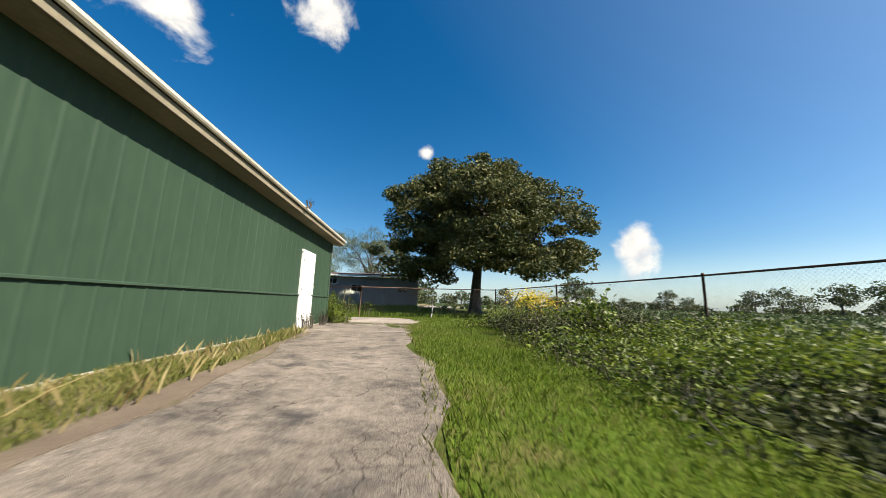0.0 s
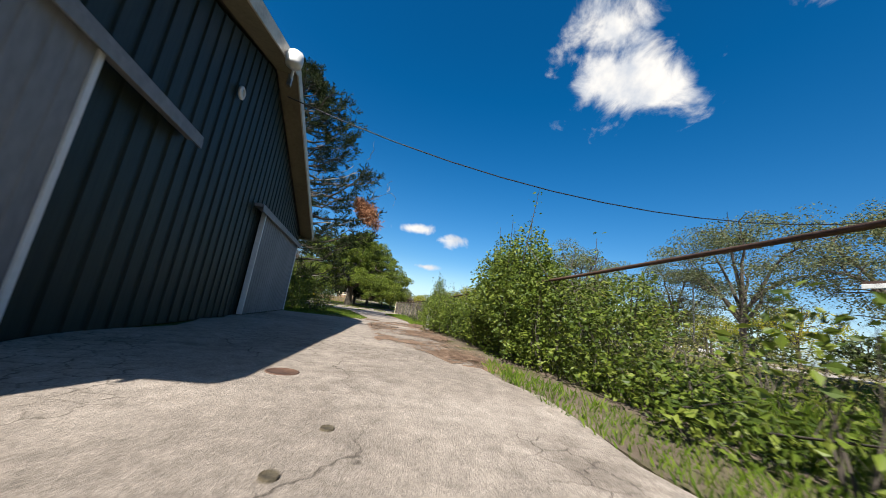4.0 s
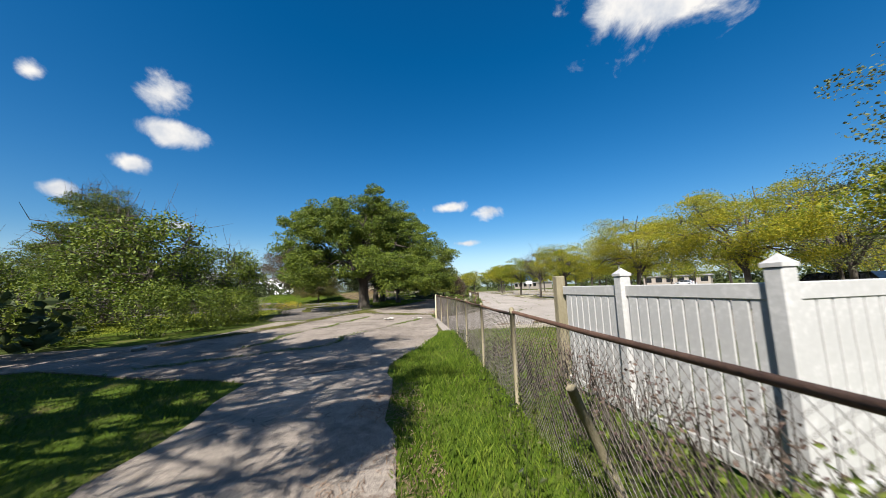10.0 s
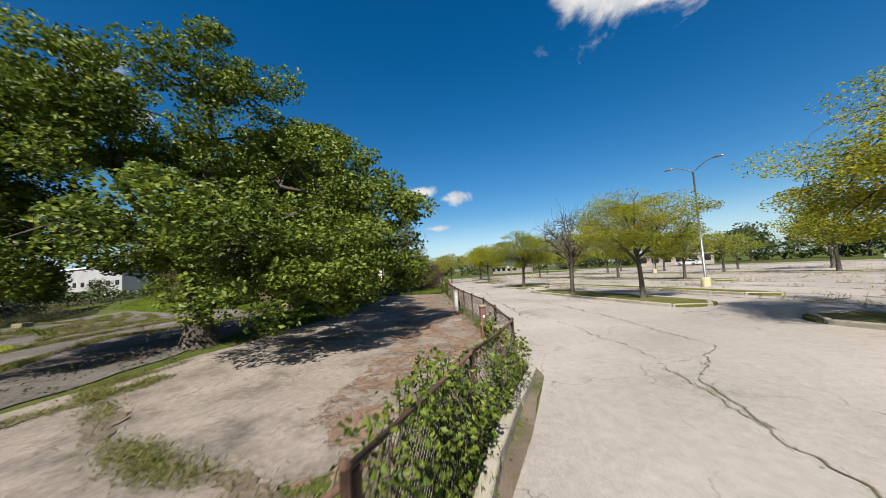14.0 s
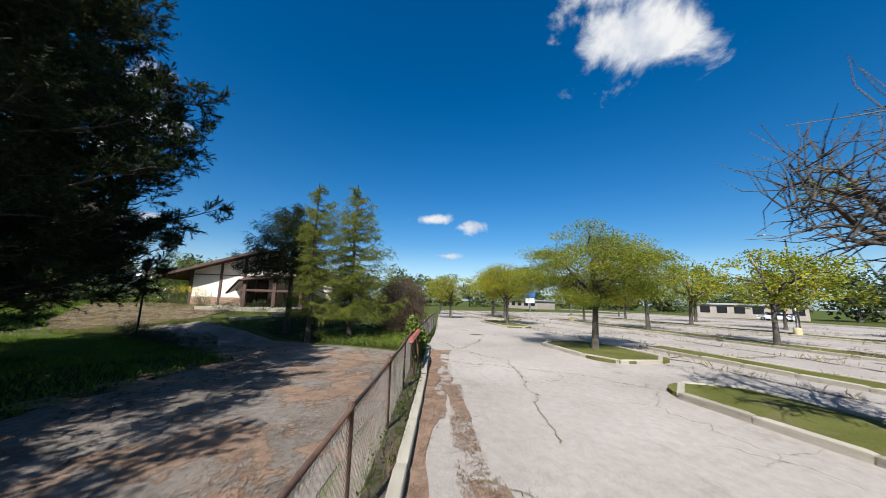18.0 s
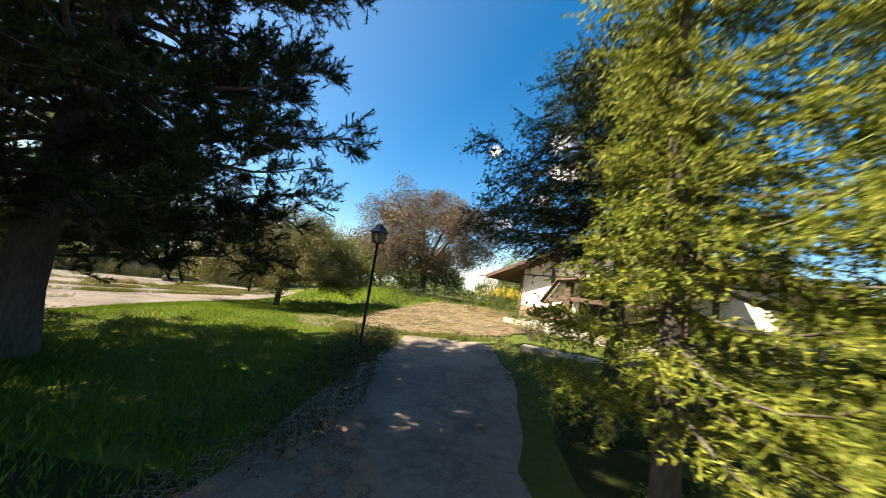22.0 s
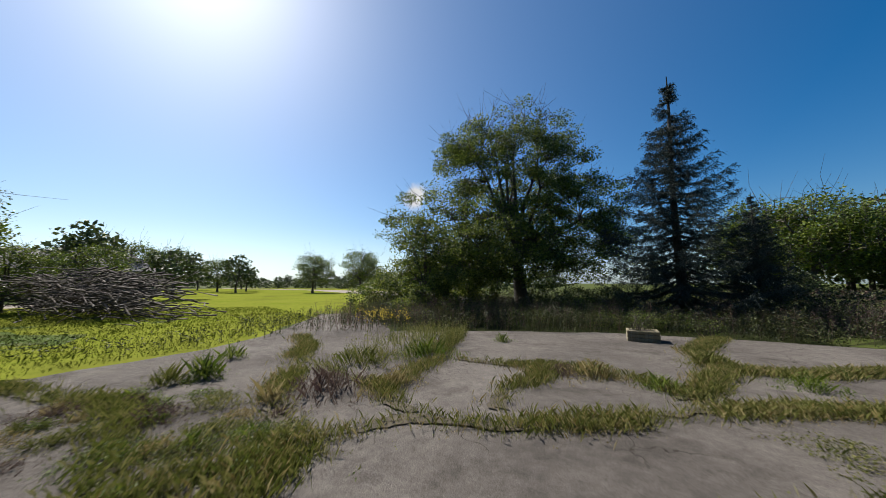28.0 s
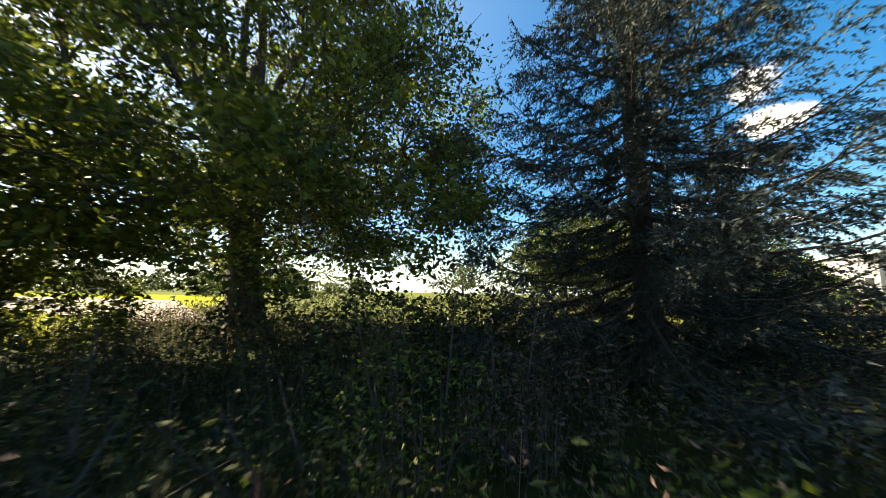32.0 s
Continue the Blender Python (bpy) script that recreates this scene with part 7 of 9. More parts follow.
# the first three discs stand for stains on the drive, not covers
manhole(-11.04, 14.22, 0.13, "round dark stain on the drive", M_RUST)
manhole(-9.42, 14.49, 0.035, "small oily stain on the drive", M_CRACK)
manhole(-9.88, 14.65, 0.035, "small dark spot on the drive", M_CRACK)
manhole(-79.0, 31.2, 0.42, "dark iron drain cover in the parking lot", M_RUST)

fs = Soup()
fs.tube([(-0.14, 0.0, 0.0), (0.02, 0.012, 0.008), (0.16, -0.01, 0.0)], [0.014, 0.012, 0.008], 6)
fallen = new("fallen_stick", fs.mesh("fallen_stick", M_BRUSH, False))
fallen.matrix_world = pose(-18.34, 16.03, 0.055, 0, 0, 112)
tagged(fallen, "short dark stick lying on the littered drive", "stick")
manhole(-19.87, 15.41, 0.13, "sunken dark iron cover in the drive", M_CRACK)

# ---- parking lot furniture ----


def light_pole(x, y, H=8.2, rz=0, label="tall twin-arm parking lot light on a yellow base"):
    e = thing("lot_light", label, "street lamp", "parking lot lights", at=(x, y, 0.03), rz=rz)
    part("base", lathe("base", [(0.26, 0), (0.26, 0.55), (0.22, 0.62), (0.0, 0.62)], M_YELLOW, 16), e, "worn yellow concrete base")
    s = Soup()
    s.tube([(0, 0, 0.6), (0, 0, H * 0.5), (0, 0, H - 0.4)], [0.085, 0.07, 0.05], 10)
    part("pole", s.mesh("pole", M_GALV, False), e)
    for sg in (-1, 1):
        s = Soup()
        t = np.linspace(0, 1, 8)
        s.tube(np.stack([sg * 1.25 * t, 0 * t, H - 0.45 + 0.62 * np.sin(t * 1.5)], 1), 0.035, 7)
        part("arm", s.mesh("arm", M_GALV, False), e)
        part("lamp_head", lathe("lamp_head", [(0.0, 0.0), (0.1, 0.02), (0.13, 0.09), (0.06, 0.16), (0.0, 0.17)], M_GALV, 12), e, "cobra lamp head", Matrix.LocRotScale((sg * 1.5, 0, H + 0.1), None, (2.4, 1, 0.8)))
    return e


lp = light_pole(-60.0, 41.7, 8.2, 15)
for x, y in ((-94.0, 47.0), (-31.0, 44.5), (-80.0, 58.0), (-45.0, 58.0)):
    c = copy_thing(lp, pose(x, y, 0.03, 0, 0, 15))


def car(x, y, rz, paint, label, van=True):
    """A parked car: body with wheel arches, glass, wheels and lights."""
    e = thing("car", label, "car", at=(x, y, 0.03), rz=rz)
    L, W = 4.9, 1.85
    Hh = 1.72 if van else 1.45
    prof = [(-2.45, 0.35), (-2.4, 0.75), (-1.75, 0.98), (-1.05, Hh - 0.1), (-0.5, Hh), (1.9, Hh - 0.04), (2.35, 1.05), (2.45, 0.75), (2.42, 0.35)] if van else [(-2.35, 0.35), (-2.3, 0.72), (-1.3, 0.92), (-0.6, Hh), (0.7, Hh), (1.6, 1.0), (2.3, 0.92), (2.38, 0.35)]
    bm = bmesh.new()
    rings = []
    for yy, sc in ((-W / 2 + 0.12, 0.93), (-W / 2, 0.55), (W / 2, 0.55), (W / 2 - 0.12, 0.93)):
        rings.append([bm.verts.new((px, yy if pz < 0.95 else yy * 0.86, pz)) for px, pz in prof])
    n = len(prof)
    for a, b in zip(rings[:-1], rings[1:]):
        for i in range(n - 1):
            bm.faces.new((a[i], a[i + 1], b[i + 1], b[i]))
    for r in (rings[0], rings[-1][::-1]):
        bm.faces.new(r)
    bm.faces.new([r[0] for r in rings] )
    bmesh.ops.recalc_face_normals(bm, faces=bm.faces[:])
    me = bpy.data.meshes.new("body")
    bm.to_mesh(me)
    bm.free()
    me.materials.append(paint)
    part("body", me, e)
    for sg in (-1, 1):
        for xa, xb in ((-0.95, 0.0), (0.06, 1.05), (1.1, 1.85)):
            part("side_window", boxm("side_window", (xb - xa, 0.03, Hh - 1.13), M_GLASSDARK, 0.01), e, "", Matrix.Translation(((xa + xb) / 2, sg * (W / 2 * 0.86 + 0.005), 1.0)))
        for px in (-1.5, 1.45):
            w = part("wheel", lathe("wheel", [(0.2, -0.1), (0.3, -0.11), (0.33, -0.06), (0.33, 0.06), (0.3, 0.11), (0.2, 0.1)], M_TYRE, 22), e, "", Matrix.Translation((px, sg * (W / 2 - 0.08), 0.33)) @ pose(0, 0, 0, 90, 0, 0))
            part("rim", lathe("rim", [(0.0, -0.07), (0.06, -0.1), (0.2, -0.085), (0.21, 0.085), (0.06, 0.1), (0.0, 0.07)], M_GALV, 14), w, "alloy rim")
        part("headlight", boxm("headlight", (0.1, 0.34, 0.14), M_WHITE, 0.02), e, "clear headlight", Matrix.Translation((-2.36, sg * 0.66, 0.68)))
        part("tail_light", boxm("tail_light", (0.06, 0.18, 0.34), M_REDRAIL, 0.02), e, "red tail light", Matrix.Translation((2.38, sg * 0.78, 0.8)))
    part("windscreen", boxm("windscreen", (0.03, W * 0.74, 0.72), M_GLASSDARK, 0.01), e, "", Matrix.Translation((-1.6, 0, 0.98)) @ pose(0, 0, 0, 0, 46, 0))
    return e


car(-44.8, 46.6, 8, M_CARPAINT, "dark grey minivan parked in the lot")
car(-105.0, 93.0, 12, M_CARWHITE, "silver car parked by the far road", False)
car(-70.0, 88.0, 5, M_CARWHITE, "silver car by the distant shops", False)
car(-62.0, 88.5, 5, M_CARWHITE, "pale car by the distant shops", False)
car(-28.0, 90.0, 5, M_CARPAINT, "dark car by the distant road", False)


def far_building(x, y, rz, L, W, H, mat, label, wins, roofmat=None, floors=1, name="building"):
    e = thing(name, label, "building", at=(x, y, 0), rz=rz)
    part("wall", boxm("wall", (L, W, H), mat, 0.05), e)
    part("roof", boxm("roof", (L + 0.8, W + 0.8, 0.35), roofmat or M_FARGREY, 0.05), e, "", Matrix.Translation((0, 0, H)))
    wm = boxm("window", (1.6, 0.12, 1.3), M_GLASSDARK, 0.02)
    for fl in range(floors):
        for i in range(wins):
            for sg in (-1, 1):
                part("window", wm, e, "", Matrix.Translation((-L / 2 + L * (i + 0.5) / wins, sg * (W / 2), 1.0 + fl * 3.0)))
    return e


far_building(-114.0, 99.0, 40, 16, 8, 2.6, M_FARWALL, "white low shop across the road", 6)
far_building(-158.0, 72.0, 20, 14, 8, 2.4, M_FARWALL, "white low building beyond the lot", 5)
far_building(-20.0, 108.0, 2, 24, 10, 3.8, M_FARWALL, "tan low shop beyond the road", 6)
far_building(-168.0, -36.0, 66, 34, 14, 7.4, M_FARWHITE, "pale two-storey block of flats behind the trees", 9, M_FARGREY, 2)
far_building(-158.0, -54.0, 60, 30, 14, 9.0, M_FARGREY, "grey and white two-storey block in the distance", 8, M_FARWHITE, 2)
far_building(62.0, 150.0, 10, 34, 10, 4.5, M_FARWHITE, "white farm sheds across the field", 5)
sgn = thing("sign", "tall blue and white roadside sign", "sign", at=(-132.0, 60.0, 0))
part("pole", boxm("pole", (0.3, 0.3, 5.6), M_GALV, 0.02), sgn)
part("panel", boxm("panel", (0.35, 2.6, 4.6), M_BLUE, 0.04), sgn, "blue sign panel", Matrix.Translation((0, 0, 3.2)))
part("lower_panel", boxm("lower_panel", (0.36, 2.2, 1.1), M_FARWHITE, 0.03), sgn, "white sign panel", Matrix.Translation((0, 0, 1.9)))
sheet("far_road", [(-170, 84.5), (60, 84.5), (60, 92), (-170, 92)], M_ASPH, 0.03, "road beyond the parking lot", "road", 0.1, 6.0, 12.0)
sheet("far_lane", [(-62, -22), (-48, -44), (-20, -52), (30, -60), (30, -56), (-20, -48.5), (-45, -41), (-60, -21)], M_ASPH, 0.03, "pale lane through the far field", "road", 0.2, 3.0, 6.0)

# ---- trees ----
OAK_LOBES = [(0, 0, 7.0, 5.0, 4.2), (-4.0, -0.5, 6.8, 3.0, 2.8), (-4.3, -0.5, 4.4, 2.8, 1.9), (-2.6, 0, 8.9, 2.2, 1.8), (2.8, -1, 7.9, 2.6, 2.0), (4.4, -2.5, 5.2, 2.9, 2.3), (4.7, -3, 3.6, 2.7, 1.4), (0.4, 0, 10.1, 2.1, 1.4), (0, -3.5, 6, 3.5, 3), (0, -3, 3.9, 3.4, 1.6), (0, 4, 6, 4, 3), (4.6, -2.2, 6.6, 2.2, 1.8), (-4.6, -1, 3.4, 2.4, 1.2), (-3.4, 1.5, 2.8, 2.0, 0.9), (2.4, -3.6, 3.0, 2.4, 0.9)]
put(broadleaf("oak_tree", "broad dark green oak with a dense spreading crown", 11.6, 8.0, 2.1, 0.36, 560, 190, 0.2, M_OAK, 11, limbs=11, clump_r=0.78, squash=0.6, hollow=0.6, lobes=OAK_LOBES, aspect=0.62), -1.1, 22.9)
# west and north-west lobes are added on the unseen side to widen the shadow
MAPLE_LOBES = [(0, 0.3, 7.9, 3.8, 2.8), (1, -4.3, 6.8, 2.7, 2.4), (0, -4.6, 4.0, 2.7, 2.1), (1.5, -1.2, 4.6, 3.4, 2.4), (0.5, 4.2, 5.4, 2.6, 2.2), (1, 6.0, 4.2, 2.0, 2.0), (2.6, 4.6, 2.7, 2.3, 1.5), (-3, 0, 6, 4, 3), (-2, 3, 3.5, 3, 1.8), (1.2, 1.2, 9.3, 1.5, 1.4), (0.6, -4.4, 8.4, 1.6, 1.1), (-2.2, 4.8, 5.2, 1.9, 1.7), (-3.5, 3.0, 7.4, 3.1, 2.5), (-5.0, 0.5, 6.4, 3.0, 2.5), (2.4, -1.7, 7.8, 1.7, 1.5), (3.2, -2.1, 7.5, 1.5, 1.4), (2.7, -2.9, 6.7, 1.7, 1.6), (4.2, 3.2, 2.7, 2.0, 1.9), (3.6, 5.0, 2.3, 1.8, 1.4), (4.4, 1.6, 3.6, 1.7, 1.5), (0.5, 6.2, 2.4, 2.0, 1.3), (2.6, -4.6, 5.4, 2.2, 1.9), (3.0, -4.0, 3.2, 2.0, 1.6)]
put(broadleaf("maple_tree", "big lush green maple with low hanging boughs", 10.8, 7.8, 0.8, 0.42, 820, 195, 0.14, M_MAPLE, 23, limbs=12, clump_r=0.62, squash=0.6, hollow=0.62, lobes=MAPLE_LOBES), -55.6, 14.0)
ELM_LOBES = [(0.5, 0, 7.2, 5.4, 4.4), (4.8, 2.8, 5.0, 4.2, 3.2), (-3.9, 0, 6.6, 3.1, 2.6), (-4.4, 0, 3.7, 3.2, 2.0), (3.2, 1.6, 9.6, 3.1, 2.3), (-2.3, 0, 9.6, 2.7, 2.0), (0, -4, 6, 4.4, 3.2), (0.5, 3.6, 4.2, 4.2, 2.4), (2.4, 0.8, 11.6, 2.6, 2.0), (0, 0, 12.6, 3.0, 2.2), (-2.2, 0.4, 11.6, 2.2, 1.6), (-1.8, 3.4, 2.7, 3.8, 1.4), (2.5, 4.4, 2.5, 3.6, 1.3), (-5.4, -1.0, 4.8, 2.2, 1.6), (0, -3.5, 3.2, 4.5, 1.6)]
put(broadleaf("elm_tree", "spreading tree with bare dying top branches", 14.6, 9.0, 1.3, 0.42, 860, 165, 0.132, M_ELM, 31, limbs=19, clump_r=0.72, squash=0.55, bare=0.17, hollow=0.3, lobes=ELM_LOBES, twig=900), -65.9, -15.4)
SAPLING_LOBES = [(0, 0, 2.6, 1.5, 1.8), (0.9, 0.3, 3.6, 1.1, 0.9), (-0.8, 0.2, 3.3, 1.2, 1.1), (0.2, 0, 4.5, 0.8, 0.7), (-0.2, 0.6, 1.3, 1.5, 1.0), (1.3, -0.3, 2.3, 1.1, 0.9), (-1.3, 0.1, 1.9, 1.0, 0.9), (0.1, 0.9, 0.8, 1.2, 0.7)]
put(broadleaf("young_tree", "young leafy tree branching from the ground", 5.2, 2.0, 0.3, 0.07, 170, 85, 0.1, M_ELM, 37, limbs=9, clump_r=0.42, hollow=0.3, lobes=SAPLING_LOBES, twig=160), -62.8, -7.3)
put(broadleaf("beech_tree", "weeping tree with coppery purple leaves", 10.0, 7.2, 0.7, 0.34, 440, 190, 0.13, M_BEECH, 41, limbs=9, clump_r=0.9, weep=0.14, hollow=0.45), -87.9, -0.5)
CRAB_LOBES = [(0, 0, 3.0, 2.5, 2.0), (2.7, 0.9, 2.0, 1.6, 1.1), (1.6, 0.5, 3.4, 1.5, 1.1), (-1.8, 0.3, 3.0, 1.7, 1.5), (-3.0, 0.5, 2.3, 1.5, 1.2), (0.2, 0, 4.4, 1.1, 0.9), (-0.5, 2, 2.5, 1.5, 1.2), (0, -2, 2.5, 1.6, 1.3), (-1.0, 0.2, 4.3, 0.9, 0.8), (2.6, -0.6, 1.5, 1.4, 0.8), (1.2, -1.8, 1.6, 1.5, 0.8), (-1.6, -1.4, 1.6, 1.5, 0.8), (-3.0, 0.2, 1.6, 1.2, 0.8), (0.8, 1.8, 1.5, 1.4, 0.8)]
put(broadleaf("crab_tree", "small crab apple with reddish and yellow-green leaves", 5.4, 3.5, 0.8, 0.12, 340, 230, 0.08, M_CRAB, 47, limbs=9, clump_r=0.5, weep=0.06, hollow=0.4, lobes=CRAB_LOBES, twig=260), -75.75, 5.26)

# pines
pine = pine_tree("pine_tree", "tall dark pine with bushy needle clumps and low boughs", 13.4, 5.3, 2.3, 0.29, 51, side=lambda a, u: 0.84 if math.cos(a) < -0.45 and u < 0.4 else 0.97)
put(pine, -70.2, 14.75)
for x, y, s, rz in ((-64.7, 16.9, 0.8, 130), (-68.0, 14.2, 0.97, 250), (-28.6, 5.4, 0.95, 200)):
    again(pine, x, y, s, rz)
put(pine_tree("barn_pine", "tall old pine beside the barn with dead lower branches", 12.8, 5.8, 1.9, 0.38, 57, widest=0.22, low=0.85, dead=0.34, subs=13, per=16), -25.4, 9.9)
spruce = spruce_tree("spruce_tree", "grey-blue spruce with drooping tiers", 11.9, 4.4, 0.5, 0.22, 61, tiers=25, mat=M_SPRUCE, bushy=18, per=18, nlen=0.052, nwid=0.021)
put(spruce, -73.9, -11.3)
again(spruce, -77.2, -12.6, 0.5, 140)


def shy_side(a, u):
    """Short boughs on the side where the path runs."""
    c = math.cos(a + 0.9)
    return (0.36 if u < 0.5 else 0.5) if c > 0.0 else 0.7 if c > -0.4 else 1.05


hem = spruce_tree("hemlock_tree", "yellow-green hemlock with feathery drooping sprays", 7.7, 2.35, 1.45, 0.1, 67, tiers=15, per_tier=8, mat=M_HEMLOCK, bushy=20, per=22, hang=0.3, nlen=0.048, nwid=0.017, power=0.6, twig=0.6, side=shy_side)
put(hem, -75.45, 22.05)
again(hem, -77.1, 23.75, 1.08, 260)
put(spruce_tree("yew_tree", "dark evergreen with drooping sprays by the porch", 7.0, 2.3, 3.3, 0.14, 71, tiers=16, per_tier=8, mat=M_PINE, bushy=20, per=16, hang=0.4, nlen=0.05, nwid=0.02, power=0.5, twig=0.6, side=lambda a, u: 1.25 if math.cos(a + 0.9) > 0.2 else 0.85), -77.9, 20.5)

dq = np.random.default_rng(15)
du = dq.random((3400, 1)) ** 0.8
db = dq.integers(0, 4, 3400)
dn = np.array([-25.5, 13.9, 5.95]) + du * (np.array([(-0.1, 1.3, -1.25), (0.35, 0.9, -1.1), (-0.4, 0.7, -0.9), (0.0, 1.0, -0.5)])[db]) + dq.normal(size=(3400, 3)) * np.array([0.13, 0.13, 0.15])
dv, df = leaf_quads(dn, 0.24, 1.2, 0.16)
dead = thing("dead_bough", "rust-brown dead pine bough over the drive", "branch", at=(-25.5, 13.0, 5.6))
dead_inv = np.array([-25.5, 13.0, 5.6])
tagged(part("dead_needles", mesh_from("dead_needles", dv - dead_inv, df, M_DEADPINE), dead), kind="stuff")
ds = Soup()
ds.tube(np.array([(-25.4, 10.0, 5.9), (-25.5, 12.4, 5.9), (-25.6, 14.6, 5.35), (-25.5, 15.2, 5.1)]) - dead_inv, [0.05, 0.04, 0.025, 0.01], 5)
part("bough", ds.mesh("bough", M_BARK, False), dead)

# honey locusts of the parking lot
loc_a = broadleaf("locust_tree", "honey locust with a flat yellow-green crown", 5.8, 3.9, 1.9, 0.14, 170, 330, 0.082, M_LOCUST, 81, limbs=9, clump_r=0.85, hollow=0.35, squash=0.34, aspect=0.45)
loc_b = broadleaf("locust_tree", "honey locust with a sparse airy crown", 5.6, 3.3, 2.0, 0.12, 140, 300, 0.082, M_LOCUST, 83, limbs=8, clump_r=0.75, hollow=0.3, squash=0.36, aspect=0.45)
loc_c = broadleaf("bare_locust_tree", "half-dead honey locust with a bare crown top", 5.7, 2.5, 1.9, 0.13, 170, 150, 0.08, M_LOCUST, 87, limbs=11, clump_r=0.55, hollow=0.3, squash=0.36, bare=0.8, aspect=0.45)
loc_f = broadleaf("locust_tree", "distant honey locust in a parking lot island", 5.6, 3.6, 1.8, 0.13, 70, 60, 0.17, M_LOCUST, 89, limbs=7, clump_r=0.85, hollow=0.35, squash=0.36, aspect=0.5, twig=30)
put(loc_a, -46.45, 33.3, 1.05)
put(loc_b, -56.64, 33.4)
put(loc_c, -62.3, 33.3)
again(loc_a, -72.6, 34.8, 0.98, 70)
again(loc_b, -87.65, 36.6, 1.0, 30)
again(loc_a, -39.6, 33.6, 1.05, 160)
put(loc_f, -35.0, 44.6)
far_spots = [(-43.5, 45.0), (-33.0, 33.9), (-97.0, 40.0), (-96.4, 33.2), (-104.0, 41.0), (-66.0, 47.0), (-74.0, 47.0), (-83.0, 47.0), (-92.0, 47.2), (-62.0, 58.0), (-71.0, 58.0), (-80.0, 58.2), (-89.0, 58.0), (-99.0, 58.3), (-108.0, 58.0), (-49.0, 58.0), (-40.0, 58.2), (-31.0, 58.0), (-21.0, 58.0), (-112.0, 44.0), (-118.0, 36.0), (-10.0, 58.0), (-52.0, 58.0), (-106.0, 33.6), (-66.5, 66.0), (-76.0, 67.0), (-86.0, 66.0), (-97.0, 67.5), (-55.0, 67.0), (-45.0, 66.0), (-110.0, 66.0), (-121.0, 50.0)]
for i, (x, y) in enumerate(far_spots):
    again(loc_f, x, y, 0.9 + 0.08 * (i * 7 % 5), i * 47)

# dusty trees north of the hedge
grey = broadleaf("ash_tree", "dusty grey-green tree with a rounded airy crown", 12.2, 6.6, 2.4, 0.26, 150, 140, 0.15, M_GREYTREE, 91, limbs=9, clump_r=1.2, hollow=0.35, squash=0.5)
put(grey, -26.2, 43.2)
for i, (x, y, s) in enumerate(((-19.0, 45.0, 0.92), (-34.0, 46.0, 0.8), (-12.0, 48.0, 0.9), (-40.0, 40.0, 0.62))):
    again(grey, x, y, s, 60 + 70 * i)
again(grey, -29.5, 30.8, 0.63, 200)
road_tree = broadleaf("roadside_tree", "dark roadside tree with feathery bare tips", 6.8, 3.4, 0.8, 0.16, 120, 70, 0.17, M_MAPLE, 93, limbs=8, clump_r=0.85, bare=0.12, hollow=0.3)
put(road_tree, -45.0, 4.0)
again(road_tree, -48.6, 6.2, 0.75, 120)
again(road_tree, -41.0, 0.0, 0.62, 220)
again(road_tree, -36.5, -5.0, 0.72, 20)

# far tree masses, each tree a copy
far_a = broadleaf("far_tree", "distant dark green tree in a row", 9.0, 5.0, 0.6, 0.22, 52, 22, 0.62, M_FARTREE, 95, limbs=4, clump_r=1.35, hollow=0.4, twig=14)
far_b = broadleaf("far_tree", "distant round-headed tree in a row", 7.5, 4.2, 1.4, 0.2, 46, 22, 0.55, M_FARTREE, 97, limbs=4, clump_r=1.15, hollow=0.4, twig=14)
put(far_a, -24.0, -110.0)
put(far_b, 30.0, 70.0)
r = np.random.default_rng(5)
lines = []
for x in np.arange(-8, 140, 19.0):
    lines.append((x, 116 + 0.25 * x + r.normal() * 5, r.uniform(0.65, 1.0)))
for y in np.arange(-60, 110, 19.0):
    lines.append((114 + r.normal() * 4, y, r.uniform(0.5, 0.85)))
for x in np.arange(-190, 0, 17.0):
    lines.append((x, 118 + r.normal() * 5, r.uniform(0.85, 1.3)))
for y in np.arange(20, 120, 18.0):
    lines.append((-168 + r.normal() * 6, y, r.uniform(0.9, 1.3)))
for x in np.arange(-60, 100, 17.0):
    lines.append((x, -118 - 0.2 * x + r.normal() * 5, r.uniform(0.6, 0.9)))
for y in np.arange(-110, -12, 16.0):
    lines.append((-126 + r.normal() * 5 + 0.25 * y, y, r.uniform(0.7, 1.1)))
near_spots = [(-12.9, -12.5, 1.15), (-16.2, -15.5, 1.1), (-14.2, -20.8, 1.1), (-9.0, -16.0, 1.15), (-6.2, -33.1, 1.0), (-28.0, -35.0, 1.05), (-35.0, -38.5, 1.15), (-86.1, -35.0, 1.5), (-88.5, -32.0, 1.45), (-93.4, -32.4, 1.35), (-98.2, -28.8, 1.25), (-97.0, -41.0, 1.4)]
for i, (x, y, k) in enumerate(near_spots):
    again(road_tree, x, y, k, 37 * i)
lines += [(-100.2, -44.8, 1.2), (77.0, 74.0, 0.8), (80.0, 70.5, 0.7), (77.0, 57.8, 0.9), (75.8, 50.2, 0.7)]
for i, (x, y, s) in enumerate(lines):
    again((far_a, far_b)[i % 2], x, y, s, i * 61 % 360)
